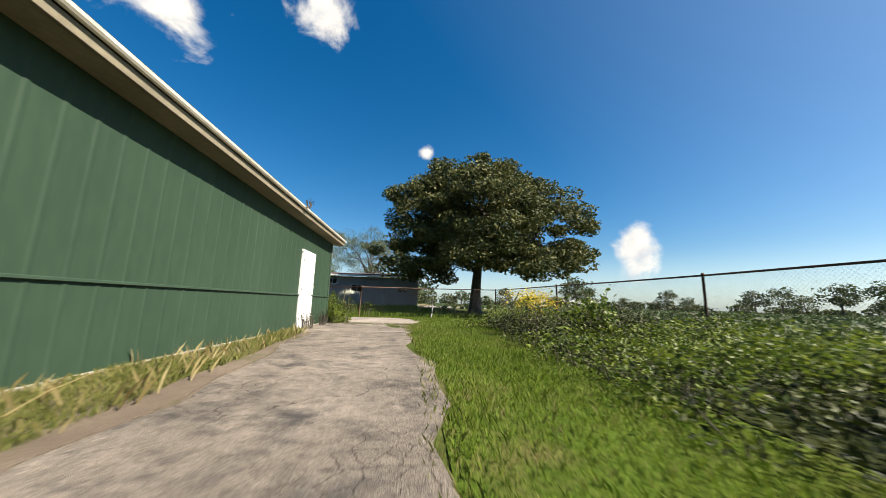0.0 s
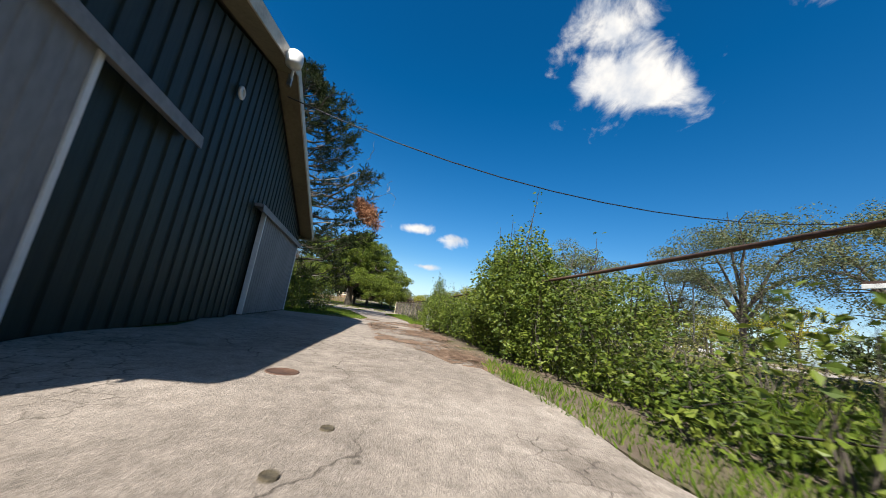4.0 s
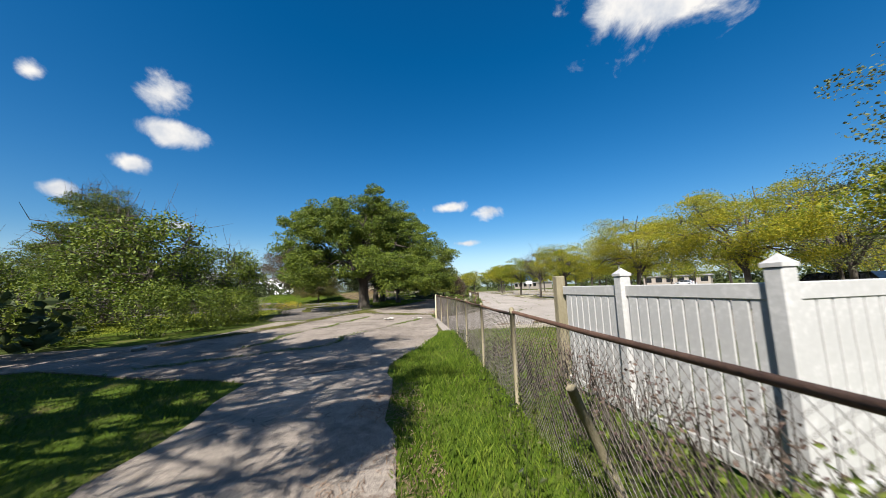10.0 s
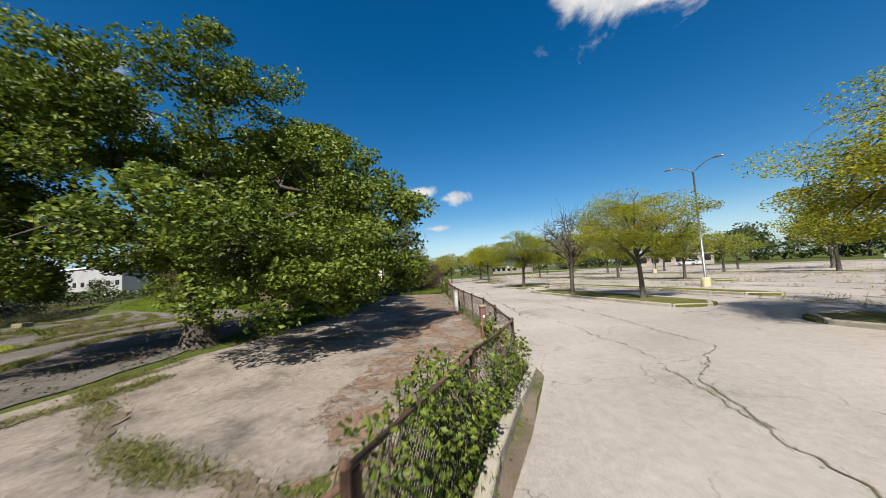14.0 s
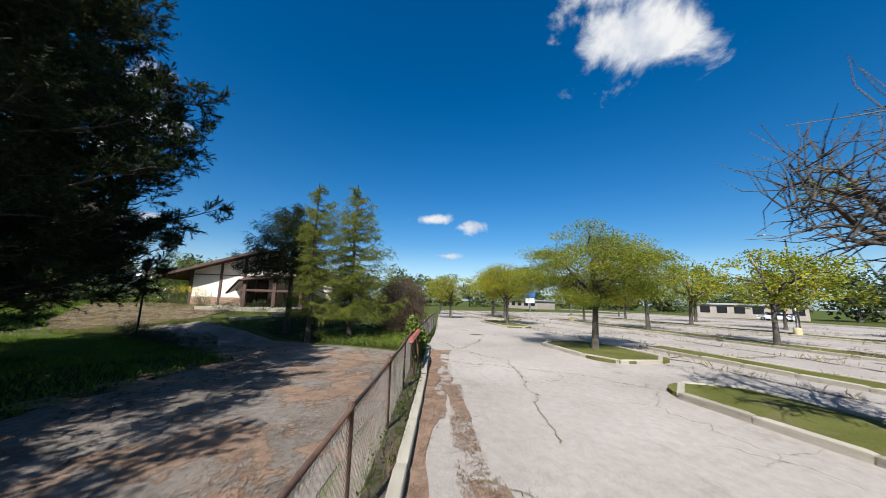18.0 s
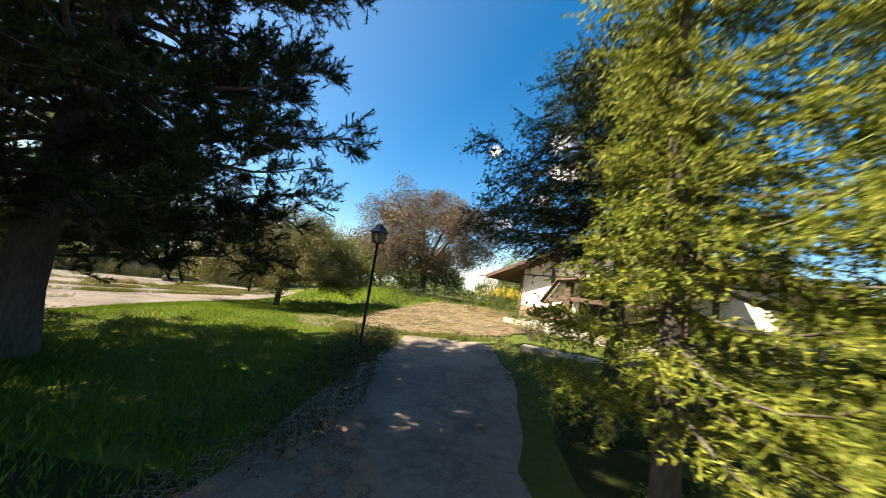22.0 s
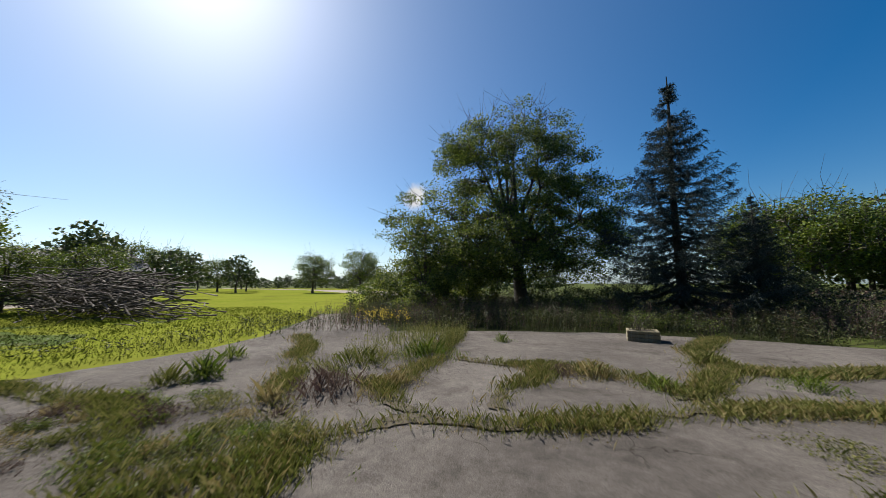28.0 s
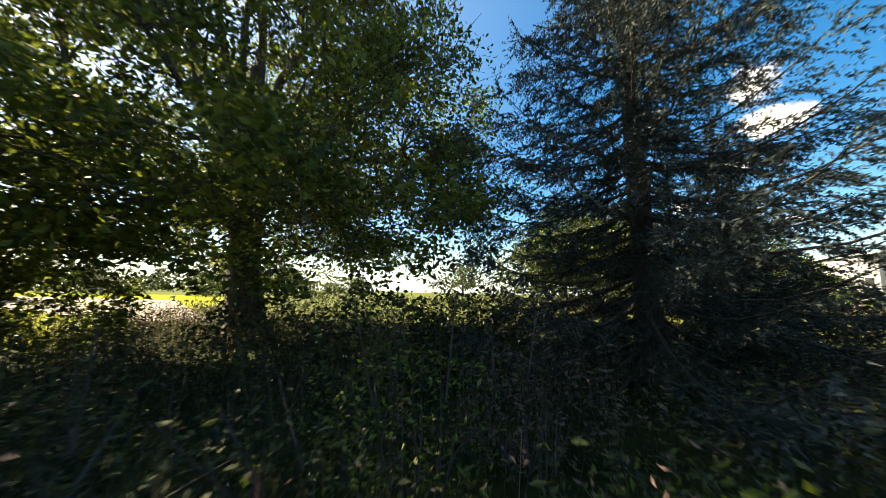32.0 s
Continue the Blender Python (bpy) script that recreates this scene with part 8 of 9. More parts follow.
for i, (x, y, s) in enumerate(((-8.2, -37.4, 0.62), (-2.0, -62.0, 0.7), (-22.0, -66.0, 0.75), (12.0, -40.0, 0.7), (20.0, -24.0, 0.7), (10.0, -16.0, 0.75), (2.0, -12.0, 0.7),
                               (-98.0, -37.0, 0.7), (-94.0, -38.0, 0.9), (-92.0, -4.0, 0.5), (-98.0, -10.0, 0.55), (-104.0, 2.0, 0.6), (-96.0, 8.0, 0.6), (-110.0, 10.0, 0.8), (-112.0, 20.0, 0.8), (-108.0, 28.0, 0.7),
                               (-33.0, -12.0, 0.7), (-27.0, -8.0, 0.8), (-22.0, -2.0, 0.7), (-16.0, -30.0, 0.7), (-5.0, -22.0, 0.75), (0.0, -30.0, 0.8), (14.0, -52.0, 0.8), (-46.0, -62.0, 0.8), (-52.0, -66.0, 0.7), (-40.0, -70.0, 0.9), (-14.0, -70.0, 0.9), (-88.0, -46.0, 0.9), (-80.0, -52.0, 0.8), (-100.0, -50.0, 1.0), (-84.0, -24.0, 0.3))):
    again((far_b, far_a)[i % 2], x, y, s, i * 77)


def woods(label, pts, h, seed, step=4.5, leaf=0.75, per=300, mat=None):
    """A far belt of trees: overlapping leaf crowns of uneven height along a line."""
    global rng
    rng = np.random.default_rng(seed)
    P = np.array(pts, float)
    d = np.r_[0, np.cumsum(np.linalg.norm(np.diff(P, axis=0), axis=1))]
    C = []
    for t in np.arange(0, d[-1], step):
        x, y = (np.interp(t, d, P[:, i]) + rng.normal() * step * 0.4 for i in (0, 1))
        top = h * (0.75 + 0.45 * noise.noise(Vector((x * 0.05, y * 0.05, seed)))) * rng.uniform(0.7, 1.2)
        q = rng.normal(size=(per, 3))
        q /= np.linalg.norm(q, axis=1)[:, None]
        lump = np.array([noise.noise(Vector(a) * 2.2 + Vector((x, y, 0))) for a in q])
        rr = step * rng.uniform(0.55, 0.85) * (0.8 + 0.5 * lump + 0.15 * rng.random(per))
        C.append(np.stack([x + q[:, 0] * rr, y + q[:, 1] * rr, np.maximum(0.1, top * 0.5 + q[:, 2] * top * 0.5 * (0.85 + 0.4 * lump))], 1))
    v, f = leaf_quads(np.concatenate(C), leaf, 0.0, 0.7)
    stuff("woods", v, f, mat or M_FARTREE, label, "woods")


woods("distant tree belt beyond the bean field", [(118, -60), (122, 40), (114, 112)], 4.6, 1)
woods("distant tree belt beyond the bean field", [(-8, 118), (60, 132), (140, 152)], 5.0, 2)
woods("tree belt behind the parking lot", [(-190, 124), (-90, 120), (0, 122)], 8.5, 3, 5.5, 0.9)
woods("tree belt behind the parking lot", [(-175, 15), (-172, 120)], 8.5, 4, 5.5, 0.9)
woods("distant tree belt beyond the mown field", [(-60, -108), (20, -122), (105, -138)], 8.0, 5, 5.0, 0.85)
woods("distant tree belt beyond the mown field", [(118, -60), (116, -142)], 6.0, 10)
woods("hedgerow across the mown field", [(-24, -78), (20, -64), (75, -38), (104, 0)], 4.2, 11, 4.0, 0.55)
woods("dark tree belt beyond the rough meadow", [(-124, -8), (-132, -50), (-152, -112)], 4.6, 6, 5.0, 0.85)
woods("dark grove behind the spruce", [(-82, -36), (-90, -39), (-98, -40)], 8.5, 7, 4.0, 0.5, 420)
woods("rounded dark trees beside the grove", [(-101, -37), (-107, -33)], 10.5, 12, 4.2, 0.5, 420)
woods("dark thicket along the old road", [(-34, 7), (-28, -2), (-22, -8), (-10, -12), (-4, -22)], 4.0, 8, 3.6, 0.4, 420)
woods("far grove in the field", [(-60, -70), (-40, -66), (-34, -70)], 5.0, 9, 4.0, 0.6)
put(broadleaf("lime_tree", "small bright yellow-green tree in the meadow", 5.0, 3.0, 0.4, 0.15, 70, 60, 0.3, M_HEDGE, 103, limbs=5, clump_r=0.8, hollow=0.5), -104.6, -29.6)
deadtree = broadleaf("dead_tree", "bare grey dead tree in the far field", 6.0, 3.0, 1.4, 0.14, 60, 3, 0.1, M_DEADWOOD, 99, limbs=7, clump_r=0.7, bare=0.95, bark=M_DEADWOOD)
put(deadtree, -27.0, -63.0)
again(deadtree, -24.5, -64.5, 0.8, 90)

# ---- hedges, shrubs and weeds ----
hb = np.random.default_rng(3)
HEDGE_TOP = ([-23.0, -22.0, -21.3, -20.0, -18.5, -16.5, -15.4, -14.6, -13.8, -12.8, -11.8, -11.0, -10.4, -9.8], [0.9, 1.4, 1.45, 1.35, 1.25, 1.3, 1.5, 2.6, 2.3, 1.9, 1.45, 0.75, 0.5, 0.4])
for k, (xa, xb) in enumerate(((-12.6, -9.9), (-15.4, -12.6), (-18.8, -15.4), (-22.4, -18.8))):
    blobs = []
    for x in np.arange(xb, xa, -0.55):
        top = float(np.interp(x, *HEDGE_TOP)) * hb.uniform(0.75, 1.15)
        blobs.append((x, 17.75 - 0.03 * (x + 10) + hb.normal() * 0.2, 0.45 + 0.16 * top, top))
    bush("hedge", "overgrown green hedge swallowing the chain-link fence", blobs, 0.06, 4600, M_HEDGE, 100 + k, stems=6, shoots=2)
bush("hedge_sapling", "young bright green sapling rising from the hedge", [(-22.0, 18.2, 0.42, 1.9), (-22.2, 18.25, 0.3, 2.4), (-21.6, 18.2, 0.4, 1.55)], 0.055, 8000, M_HEDGE, 161, stems=7, aspect=0.55)
blobs = [(-9.4, 17.35, 0.6, 1.1), (-8.6, 17.5, 0.5, 0.9), (-7.7, 17.6, 0.45, 0.8)]
bush("verge_shrub", "low weedy shrubs along the drive edge", blobs, 0.08, 900, M_HEDGE, 110, stems=6)
bush("flowering_shrub", "shrub topped with white flower heads by the fence", [(-8.75, 17.75, 0.32, 1.15)], 0.07, 1800, M_WEED, 111, stems=8)
fl = rng.normal(size=(420, 3)) * np.array([0.17, 0.17, 0.06]) + np.array([-8.75, 17.75, 1.2])
v, f = leaf_quads(fl, 0.06)
stuff("white_blossom", v, f, M_WHITEFLOWER, "clusters of small white flowers", "flowers")
bush("fence_shrub", "tangled low shrub against the fence", [(-27.4, 19.3, 0.5, 0.8), (-26.2, 19.2, 0.5, 1.0), (-25.0, 19.1, 0.5, 1.1), (-23.8, 18.9, 0.5, 1.05)], 0.048, 2600, M_HEDGE, 112, stems=7, shoots=2)
bush("fence_weeds", "tall dark weeds between the fences", [(-30.0, 19.5, 0.5, 0.85), (-31.2, 19.6, 0.5, 0.8), (-29.0, 19.45, 0.55, 0.9), (-32.4, 19.6, 0.4, 0.65), (-28.0, 19.35, 0.5, 0.95), (-33.6, 19.6, 0.35, 0.5)], 0.04, 1900, M_PURPLE, 113, stems=34)
bush("fence_weeds", "green weeds tangled in the rusty fence", [(-29.6, 19.15, 0.35, 0.6), (-30.9, 19.2, 0.35, 0.65), (-28.4, 19.1, 0.4, 0.7), (-27.4, 19.0, 0.35, 0.7), (-32.2, 19.3, 0.3, 0.5)], 0.05, 2400, M_HEDGE, 162, stems=12)
bush("shed_weeds", "tall olive weeds between the barn and the shed", [(-12.2, 19.0, 0.8, 1.1), (-11.4, 20.4, 0.8, 1.0), (-12.9, 20.8, 0.9, 1.4), (-10.6, 22.0, 0.8, 0.9), (-13.6, 18.6, 0.8, 1.5), (-9.6, 20.8, 0.6, 0.6), (-11.2, 18.2, 0.6, 0.7), (-9.4, 18.4, 0.5, 0.5)], 0.06, 1700, M_COURTGRASS, 171, "weeds", stems=30, aspect=0.4)
bush("roadside_shrub", "dark green roadside shrubs", [(-41.2, 7.2, 1.4, 2.3), (-43.0, 8.0, 1.3, 2.2), (-45.2, 8.2, 1.4, 2.1), (-40.0, 4.8, 1.5, 2.6), (-39.2, 2.0, 1.5, 2.8), (-47.4, 7.6, 1.3, 1.8)], 0.09, 900, M_MAPLE, 114, stems=8)
bush("hedge_sprout", "small leafy shrub round the marker in the hedge", [(-20.3, 17.5, 0.25, 0.3)], 0.06, 900, M_HEDGE, 115, stems=3)
mk = thing("marker", "whitewashed concrete marker post in the hedge", "marker", at=(-20.5, 17.62, 0))
part("block", boxm("block", (0.34, 0.22, 0.78), M_DOORGREY, 0.02), mk)
part("cap", boxm("cap", (0.38, 0.26, 0.06), M_CURB, 0.02), mk, "", Matrix.Translation((0, 0, 0.78)))
bush("grey_shrub", "dead grey brushy shrub", [(-53.5, 5.6, 1.4, 1.5)], 0.07, 120, M_DEADWOOD, 116, stems=70)
bush("understorey", "dark shrubs under the old barn pine", [(-23.2, 13.2, 0.8, 1.2), (-24.6, 12.8, 1.0, 1.5), (-23.8, 11.4, 1.2, 1.9), (-26.5, 11.6, 1.2, 1.6), (-22.6, 12.2, 0.9, 1.6)], 0.08, 1000, M_HEDGE, 117, stems=9)
bush("red_shrub", "dull red-brown rounded shrub beside the lot", [(-80.6, 26.3, 1.7, 3.3), (-82.6, 26.9, 1.8, 3.4), (-84.6, 27.2, 1.8, 3.2), (-79.0, 25.9, 1.3, 2.6), (-77.6, 27.0, 1.1, 1.9)], 0.075, 1000, M_REDBUSH, 118, stems=14)
bush("rail_vine", "vine trailing along the fence rail", [(-23.4, 18.4, 0.3, 1.42), (-24.1, 18.45, 0.24, 1.45), (-24.9, 18.5, 0.2, 1.4), (-25.7, 18.55, 0.16, 1.36), (-26.6, 18.65, 0.14, 1.32)], 0.052, 4200, M_HEDGE, 141, stems=2, aspect=0.85)
bush("fence_vine", "leafy vine climbing the fence end post", [(-70.0, 26.35, 0.26, 1.5), (-70.4, 26.45, 0.28, 1.55), (-71.0, 26.6, 0.3, 1.2), (-71.8, 26.8, 0.35, 1.0), (-72.8, 27.0, 0.35, 0.9)], 0.1, 4200, M_HEDGE, 119, stems=4, aspect=0.85)
bush("fence_vine", "broad-leaved vine on the chain-link fence", [(-46.2, 21.0, 0.45, 0.95), (-46.9, 21.5, 0.5, 1.05), (-47.6, 22.1, 0.45, 1.1), (-45.6, 20.6, 0.4, 0.95), (-46.4, 20.7, 0.45, 1.15), (-48.4, 22.5, 0.4, 0.9), (-45.1, 20.3, 0.35, 1.3), (-44.7, 20.05, 0.3, 1.25), (-45.7, 20.75, 0.35, 1.25)], 0.07, 2800, M_HEDGE, 120, stems=8)
bush("fence_vine", "small vine on the fence post", [(-50.6, 23.1, 0.3, 0.9), (-51.6, 23.4, 0.28, 0.75), (-53.6, 23.8, 0.2, 0.6), (-67.0, 25.75, 0.22, 0.9)], 0.09, 2200, M_HEDGE, 121, stems=4, aspect=0.85)
bush("barn_weed", "leafy green weed at the barn corner", [(-8.05, 12.35, 0.3, 0.7), (-7.85, 12.15, 0.28, 0.6), (-7.65, 12.3, 0.25, 0.45), (-7.9, 11.9, 0.22, 0.45), (-8.22, 12.5, 0.22, 1.05)], 0.05, 13000, M_MAPLE, 122, stems=10, aspect=0.8)
st = Soup()
st.tube([(-7.5, 2.73, 0.1), (-7.42, 2.85, 0.2), (-7.32, 2.98, 0.27), (-7.21, 3.11, 0.3)], [0.006, 0.005, 0.004, 0.002], 5)
o = new("dead_stalk", st.mesh("dead_stalk", M_DRYGRASS, False))
tagged(o, "long pale dead grass stalk leaning from the barn wall", "weed")
bush("dry_weed", "dry reddish weed against the barn wall", [(-8.1, 11.0, 0.2, 0.5), (-8.12, 11.3, 0.16, 0.42)], 0.03, 2200, M_DRYGRASS, 123, stems=16)
bush("door_weed", "dry grassy weed in front of the door", [(-8.05, 9.3, 0.16, 0.55), (-8.0, 9.6, 0.14, 0.5)], 0.03, 5000, M_DRYGRASS, 124, stems=14)
bush("roof_weed", "small weed growing from the gutter", [(-7.85, 8.2, 0.12, 0.2)], 0.03, 1500, M_WEED, 125, stems=8)
rw = bpy.data.objects["roof_weed"]
rw.location.z = EAVE + 0.18
bush("lamp_shrub", "dark shrub round the lamp post foot", [(-76.3, 14.5, 0.5, 0.75), (-75.9, 15.2, 0.45, 0.6), (-77.0, 14.4, 0.5, 0.6), (-75.4, 15.9, 0.4, 0.5), (-74.9, 16.7, 0.4, 0.5), (-77.6, 13.4, 0.5, 0.45)], 0.055, 2400, M_WEED, 126, stems=12)
bush("hall_shrub", "dark rounded shrub before the porch", [(-82.3, 15.4, 0.7, 0.8), (-82.0, 16.5, 0.75, 0.95), (-82.4, 17.6, 0.75, 0.95), (-82.9, 18.8, 0.7, 0.85)], 0.06, 1400, M_WEED, 127, stems=8)
bush("goldenrod_clump", "yellow goldenrod clump by the hall wall", [(-84.6, 11.6, 0.7, 1.3), (-84.9, 13.0, 0.7, 1.2), (-84.0, 10.4, 0.6, 1.0), (-83.4, 13.8, 0.5, 1.0)], 0.06, 1000, M_HEDGE, 128, stems=16)
bush("plaza_weed", "weedy tuft at the plaza edge", [(-82.6, 15.2, 0.4, 0.6), (-81.8, 16.0, 0.35, 0.5)], 0.04, 1800, M_DRYGRASS, 129, stems=20)

# dark leaves paint the tree shade here, brighter ones the sunlit weeds
bush("dark_thicket", "tangled weeds at the court edge, coloured dark for tree shade", [(-65.6, -6.2, 0.8, 0.8), (-66.6, -6.8, 0.8, 0.75), (-64.4, -7.0, 0.7, 0.8), (-65.6, -7.4, 0.9, 0.85), (-66.8, -8.6, 0.9, 0.8), (-64.4, -8.4, 0.9, 0.9), (-68.6, -8.4, 0.7, 0.6)], 0.055, 1500, M_WEED, 181, stems=16, aspect=0.5, shoots=2)
bush("leafy_weeds", "leafy weeds in a brighter green, coloured as if sunlit", [(-68.3, -6.0, 0.5, 0.6), (-70.3, -6.2, 0.7, 0.62), (-71.5, -6.0, 0.8, 0.66), (-72.6, -6.8, 0.7, 0.6), (-70.9, -7.4, 0.8, 0.62), (-69.3, -7.0, 0.5, 0.5), (-73.2, -5.9, 0.6, 0.5)], 0.06, 1500, M_HEDGE, 182, stems=18, aspect=0.45, shoots=2)
bush("leafy_weeds", "weeds at the slab edge in an olive tone as if sunlit", [(-65.2, -4.4, 0.5, 0.6), (-64.4, -3.8, 0.5, 0.55), (-65.9, -4.5, 0.4, 0.45), (-63.8, -4.8, 0.6, 0.7), (-64.8, -5.2, 0.5, 0.7)], 0.05, 1400, M_COURTGRASS, 183, stems=20, aspect=0.4, shoots=2)
bush("elm_thicket", "leafy thicket of saplings below the spreading tree", [(-59.6, -9.0, 1.5, 2.4), (-61.2, -10.6, 1.6, 2.8), (-62.8, -11.6, 1.5, 2.4), (-58.8, -7.6, 1.0, 1.5), (-63.9, -12.8, 1.3, 1.9), (-60.6, -8.6, 1.2, 1.6)], 0.11, 900, M_ELM, 151, stems=12)
bush("spruce_thicket", "dark shrubs at the foot of the spruce", [(-69.4, -11.4, 1.2, 1.5), (-71.0, -12.0, 1.2, 1.5), (-77.0, -10.6, 1.3, 1.4), (-78.6, -10.0, 1.2, 1.2), (-67.6, -12.0, 1.1, 1.3)], 0.09, 800, M_WEED, 152, stems=10)
bush("plaza_shrub", "dark low shrubs bordering the brick plaza", [(-83.8, 5.5, 0.9, 0.9), (-85.3, 6.6, 0.9, 0.9), (-86.2, 8.0, 0.8, 0.9), (-82.2, 6.2, 0.8, 0.7), (-80.6, 7.2, 0.7, 0.6), (-87.4, 9.6, 0.8, 1.2)], 0.07, 900, M_WEED, 153, stems=10)
bush("hall_bush", "tall leafy bush beside the hall corner", [(-90.2, 8.0, 1.5, 4.2), (-91.4, 9.2, 1.4, 3.6), (-89.2, 7.0, 1.1, 2.6)], 0.1, 500, M_MAPLE, 154, stems=16)

def goldenrod(name, x, y, r, n, h, seed):
    q = np.random.default_rng(seed)
    c = np.stack([x + q.normal(size=n) * r, y + q.normal(size=n) * r, ground_z(x, y) + h * q.uniform(0.75, 1.1, n)], 1)
    k = np.repeat(np.arange(n), 16)
    v, f = leaf_quads(c[k] + q.normal(size=(len(k), 3)) * np.array([0.05, 0.05, 0.09]), 0.045)
    stuff(name, v, f, M_FLOWER, "yellow goldenrod flower plumes", "flowers")


goldenrod("goldenrod", -84.6, 12.2, 0.7, 60, 1.25, 1)
goldenrod("goldenrod", -2.3, 8.9, 0.3, 60, 1.0, 2)
goldenrod("goldenrod", -0.6, 13.4, 0.4, 40, 1.2, 6)
goldenrod("goldenrod", -50.5, 9.2, 0.5, 70, 0.85, 3)
goldenrod("goldenrod", -63.6, -2.3, 0.45, 30, 0.7, 4)
goldenrod("goldenrod", -57.5, 12.4, 1.4, 30, 0.6, 5)
bush("goldenrod_plant", "tall goldenrod stand by the field fence", [(-2.3, 8.9, 0.6, 1.05), (-0.6, 13.4, 0.8, 1.2), (0.2, 11.6, 0.7, 1.0)], 0.06, 1100, M_HEDGE, 131, stems=30)
bush("goldenrod_plant", "goldenrod tuft in the rough grass", [(-50.5, 9.2, 0.6, 0.8)], 0.06, 900, M_WEED, 132, stems=20)
vb = np.random.default_rng(9)
for k, (ya, yb) in enumerate(((-1.5, 3.0), (3.0, 7.0), (7.0, 11.0), (11.0, 16.5))):
    blobs = []
    for y in np.arange(ya, yb, 0.62):
        for x, top in ((-2.75, 0.4), (-2.2, 0.52), (-1.5, 0.58), (-0.7, 0.6), (0.15, 0.6), (0.95, 0.7)):
            if y < 12.5 or x > -1.8:
                blobs.append((x + vb.normal() * 0.22 - 0.03 * (y - 8), y + vb.normal() * 0.2, vb.uniform(0.42, 0.68), top * vb.uniform(0.65, 1.25)))
    bush("verge_weeds", "tangled weeds and brambles along the field fence", blobs, 0.062, 1900, (M_WEED, M_HEDGE)[k % 2], 133 + 10 * k, stems=4, shoots=1 if k > 1 else 0)
bush("verge_weeds", "low weeds creeping from the verge into the lawn", [(-3.1, 1.6, 0.55, 0.34), (-3.3, 2.4, 0.5, 0.3), (-3.0, 3.2, 0.5, 0.36), (-3.1, 4.0, 0.45, 0.34), (-3.0, 4.9, 0.45, 0.4), (-2.9, 5.8, 0.45, 0.42), (-3.5, 1.2, 0.45, 0.22)], 0.05, 1900, M_WEED, 177, stems=4)
bush("verge_sapling", "young leafy sapling by the field fence", [(-1.75, 6.9, 0.5, 1.0), (-1.45, 7.5, 0.45, 0.9)], 0.09, 1500, M_HEDGE, 134, stems=10, aspect=0.7, shoots=2)


def stalks(name, poly, density, h, leaf, per, mat, label, seed, flowers=None):
    """A stand of tall weeds: a thin stem with leaves up it, many times."""
    global rng
    rng = np.random.default_rng(seed)
    q = scatter(poly, density)
    pt = np.array([noise.noise(Vector((a * 0.35, b * 0.35, seed))) for a, b in q])
    q = q[rng.random(len(q)) < 0.7 + pt]
    n = len(q)
    hh = h * rng.uniform(0.55, 1.25, n) * (1 + 0.35 * np.array([noise.noise(Vector((a * 0.5, b * 0.5, 1.0 + seed))) for a, b in q]))
    z0 = height(q[:, 0], q[:, 1])
    lean = rng.normal(size=(n, 2)) * 0.16 * hh[:, None]
    k = np.repeat(np.arange(n), per)
    u = rng.random(len(k)) ** 0.7
    c = np.stack([q[k, 0] + lean[k, 0] * u, q[k, 1] + lean[k, 1] * u, z0[k] + hh[k] * u], 1) + rng.normal(size=(len(k), 3)) * 0.05
    v, f = leaf_quads(c, leaf, 0.0, 0.42, 0.15)
    base = np.stack([q[:, 0], q[:, 1], z0], 1)
    tip = base + np.c_[lean, hh]
    w = np.array([0.004, 0.003, 0])
    sv = np.stack([base - w, base + w, tip + w * 0.4, tip - w * 0.4], 1).reshape(-1, 3)
    sf = np.arange(len(sv)).reshape(-1, 4) + len(v)
    stuff(name, np.concatenate([v, sv]), np.concatenate([f, sf]), mat, label, "weeds")


MEADOW_NEAR = [(-61.4, -1.0), (-63.7, -2.8), (-66.5, -4.0), (-70.0, -5.0), (-73.5, -5.3), (-78.0, -4.6), (-80.0, -10.0), (-79.0, -19.0), (-62.0, -21.0), (-57.5, -14.0), (-58.6, -8.0)]
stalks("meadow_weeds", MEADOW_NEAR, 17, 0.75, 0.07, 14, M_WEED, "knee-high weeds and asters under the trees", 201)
stalks("meadow_seedheads", MEADOW_NEAR, 16, 0.8, 0.045, 12, M_PURPLE, "brownish seed heads among the weeds", 202)
bush("planter_weed", "pale weeds growing from the planter", [(-71.2, -3.88, 0.3, 0.62), (-71.0, -3.75, 0.2, 0.7)], 0.04, 3000, M_HEDGE, 155, "weed", stems=14, aspect=0.4, shoots=4)
stalks("court_weeds", [(-64.9, 1.2), (-66.2, 1.8), (-66.8, -0.6), (-66.2, -3.7), (-65.0, -3.3), (-64.6, -0.6)], 50, 0.42, 0.045, 14, M_COURTGRASS, "patch of tall weeds in a court seam", 203)
stalks("rough_meadow", [(-80.0, -10.0), (-78.5, -4.8), (-88.0, -5.0), (-110.0, -20.0), (-106.0, -60.0), (-60.0, -60.0), (-57.0, -26.0), (-62.0, -21.0), (-79.0, -19.0)], 1.6, 0.75, 0.2, 7, M_WEED, "rough meadow behind the trees", 204)
stalks("brown_meadow", [(-82.0, -12.0), (-104.0, -18.0), (-104.0, -40.0), (-80.0, -40.0)], 2.2, 0.7, 0.16, 7, M_PURPLE, "purple-brown seeding grass beyond the spruce", 205)
stalks("fence_strip_weeds", [(-24.0, 17.7), (-31.0, 18.55), (-37.0, 18.9), (-37.0, 19.4), (-31.0, 19.3), (-24.0, 18.8)], 22, 0.35, 0.055, 8, M_WEED, "weeds along the foot of the yard fence", 206)
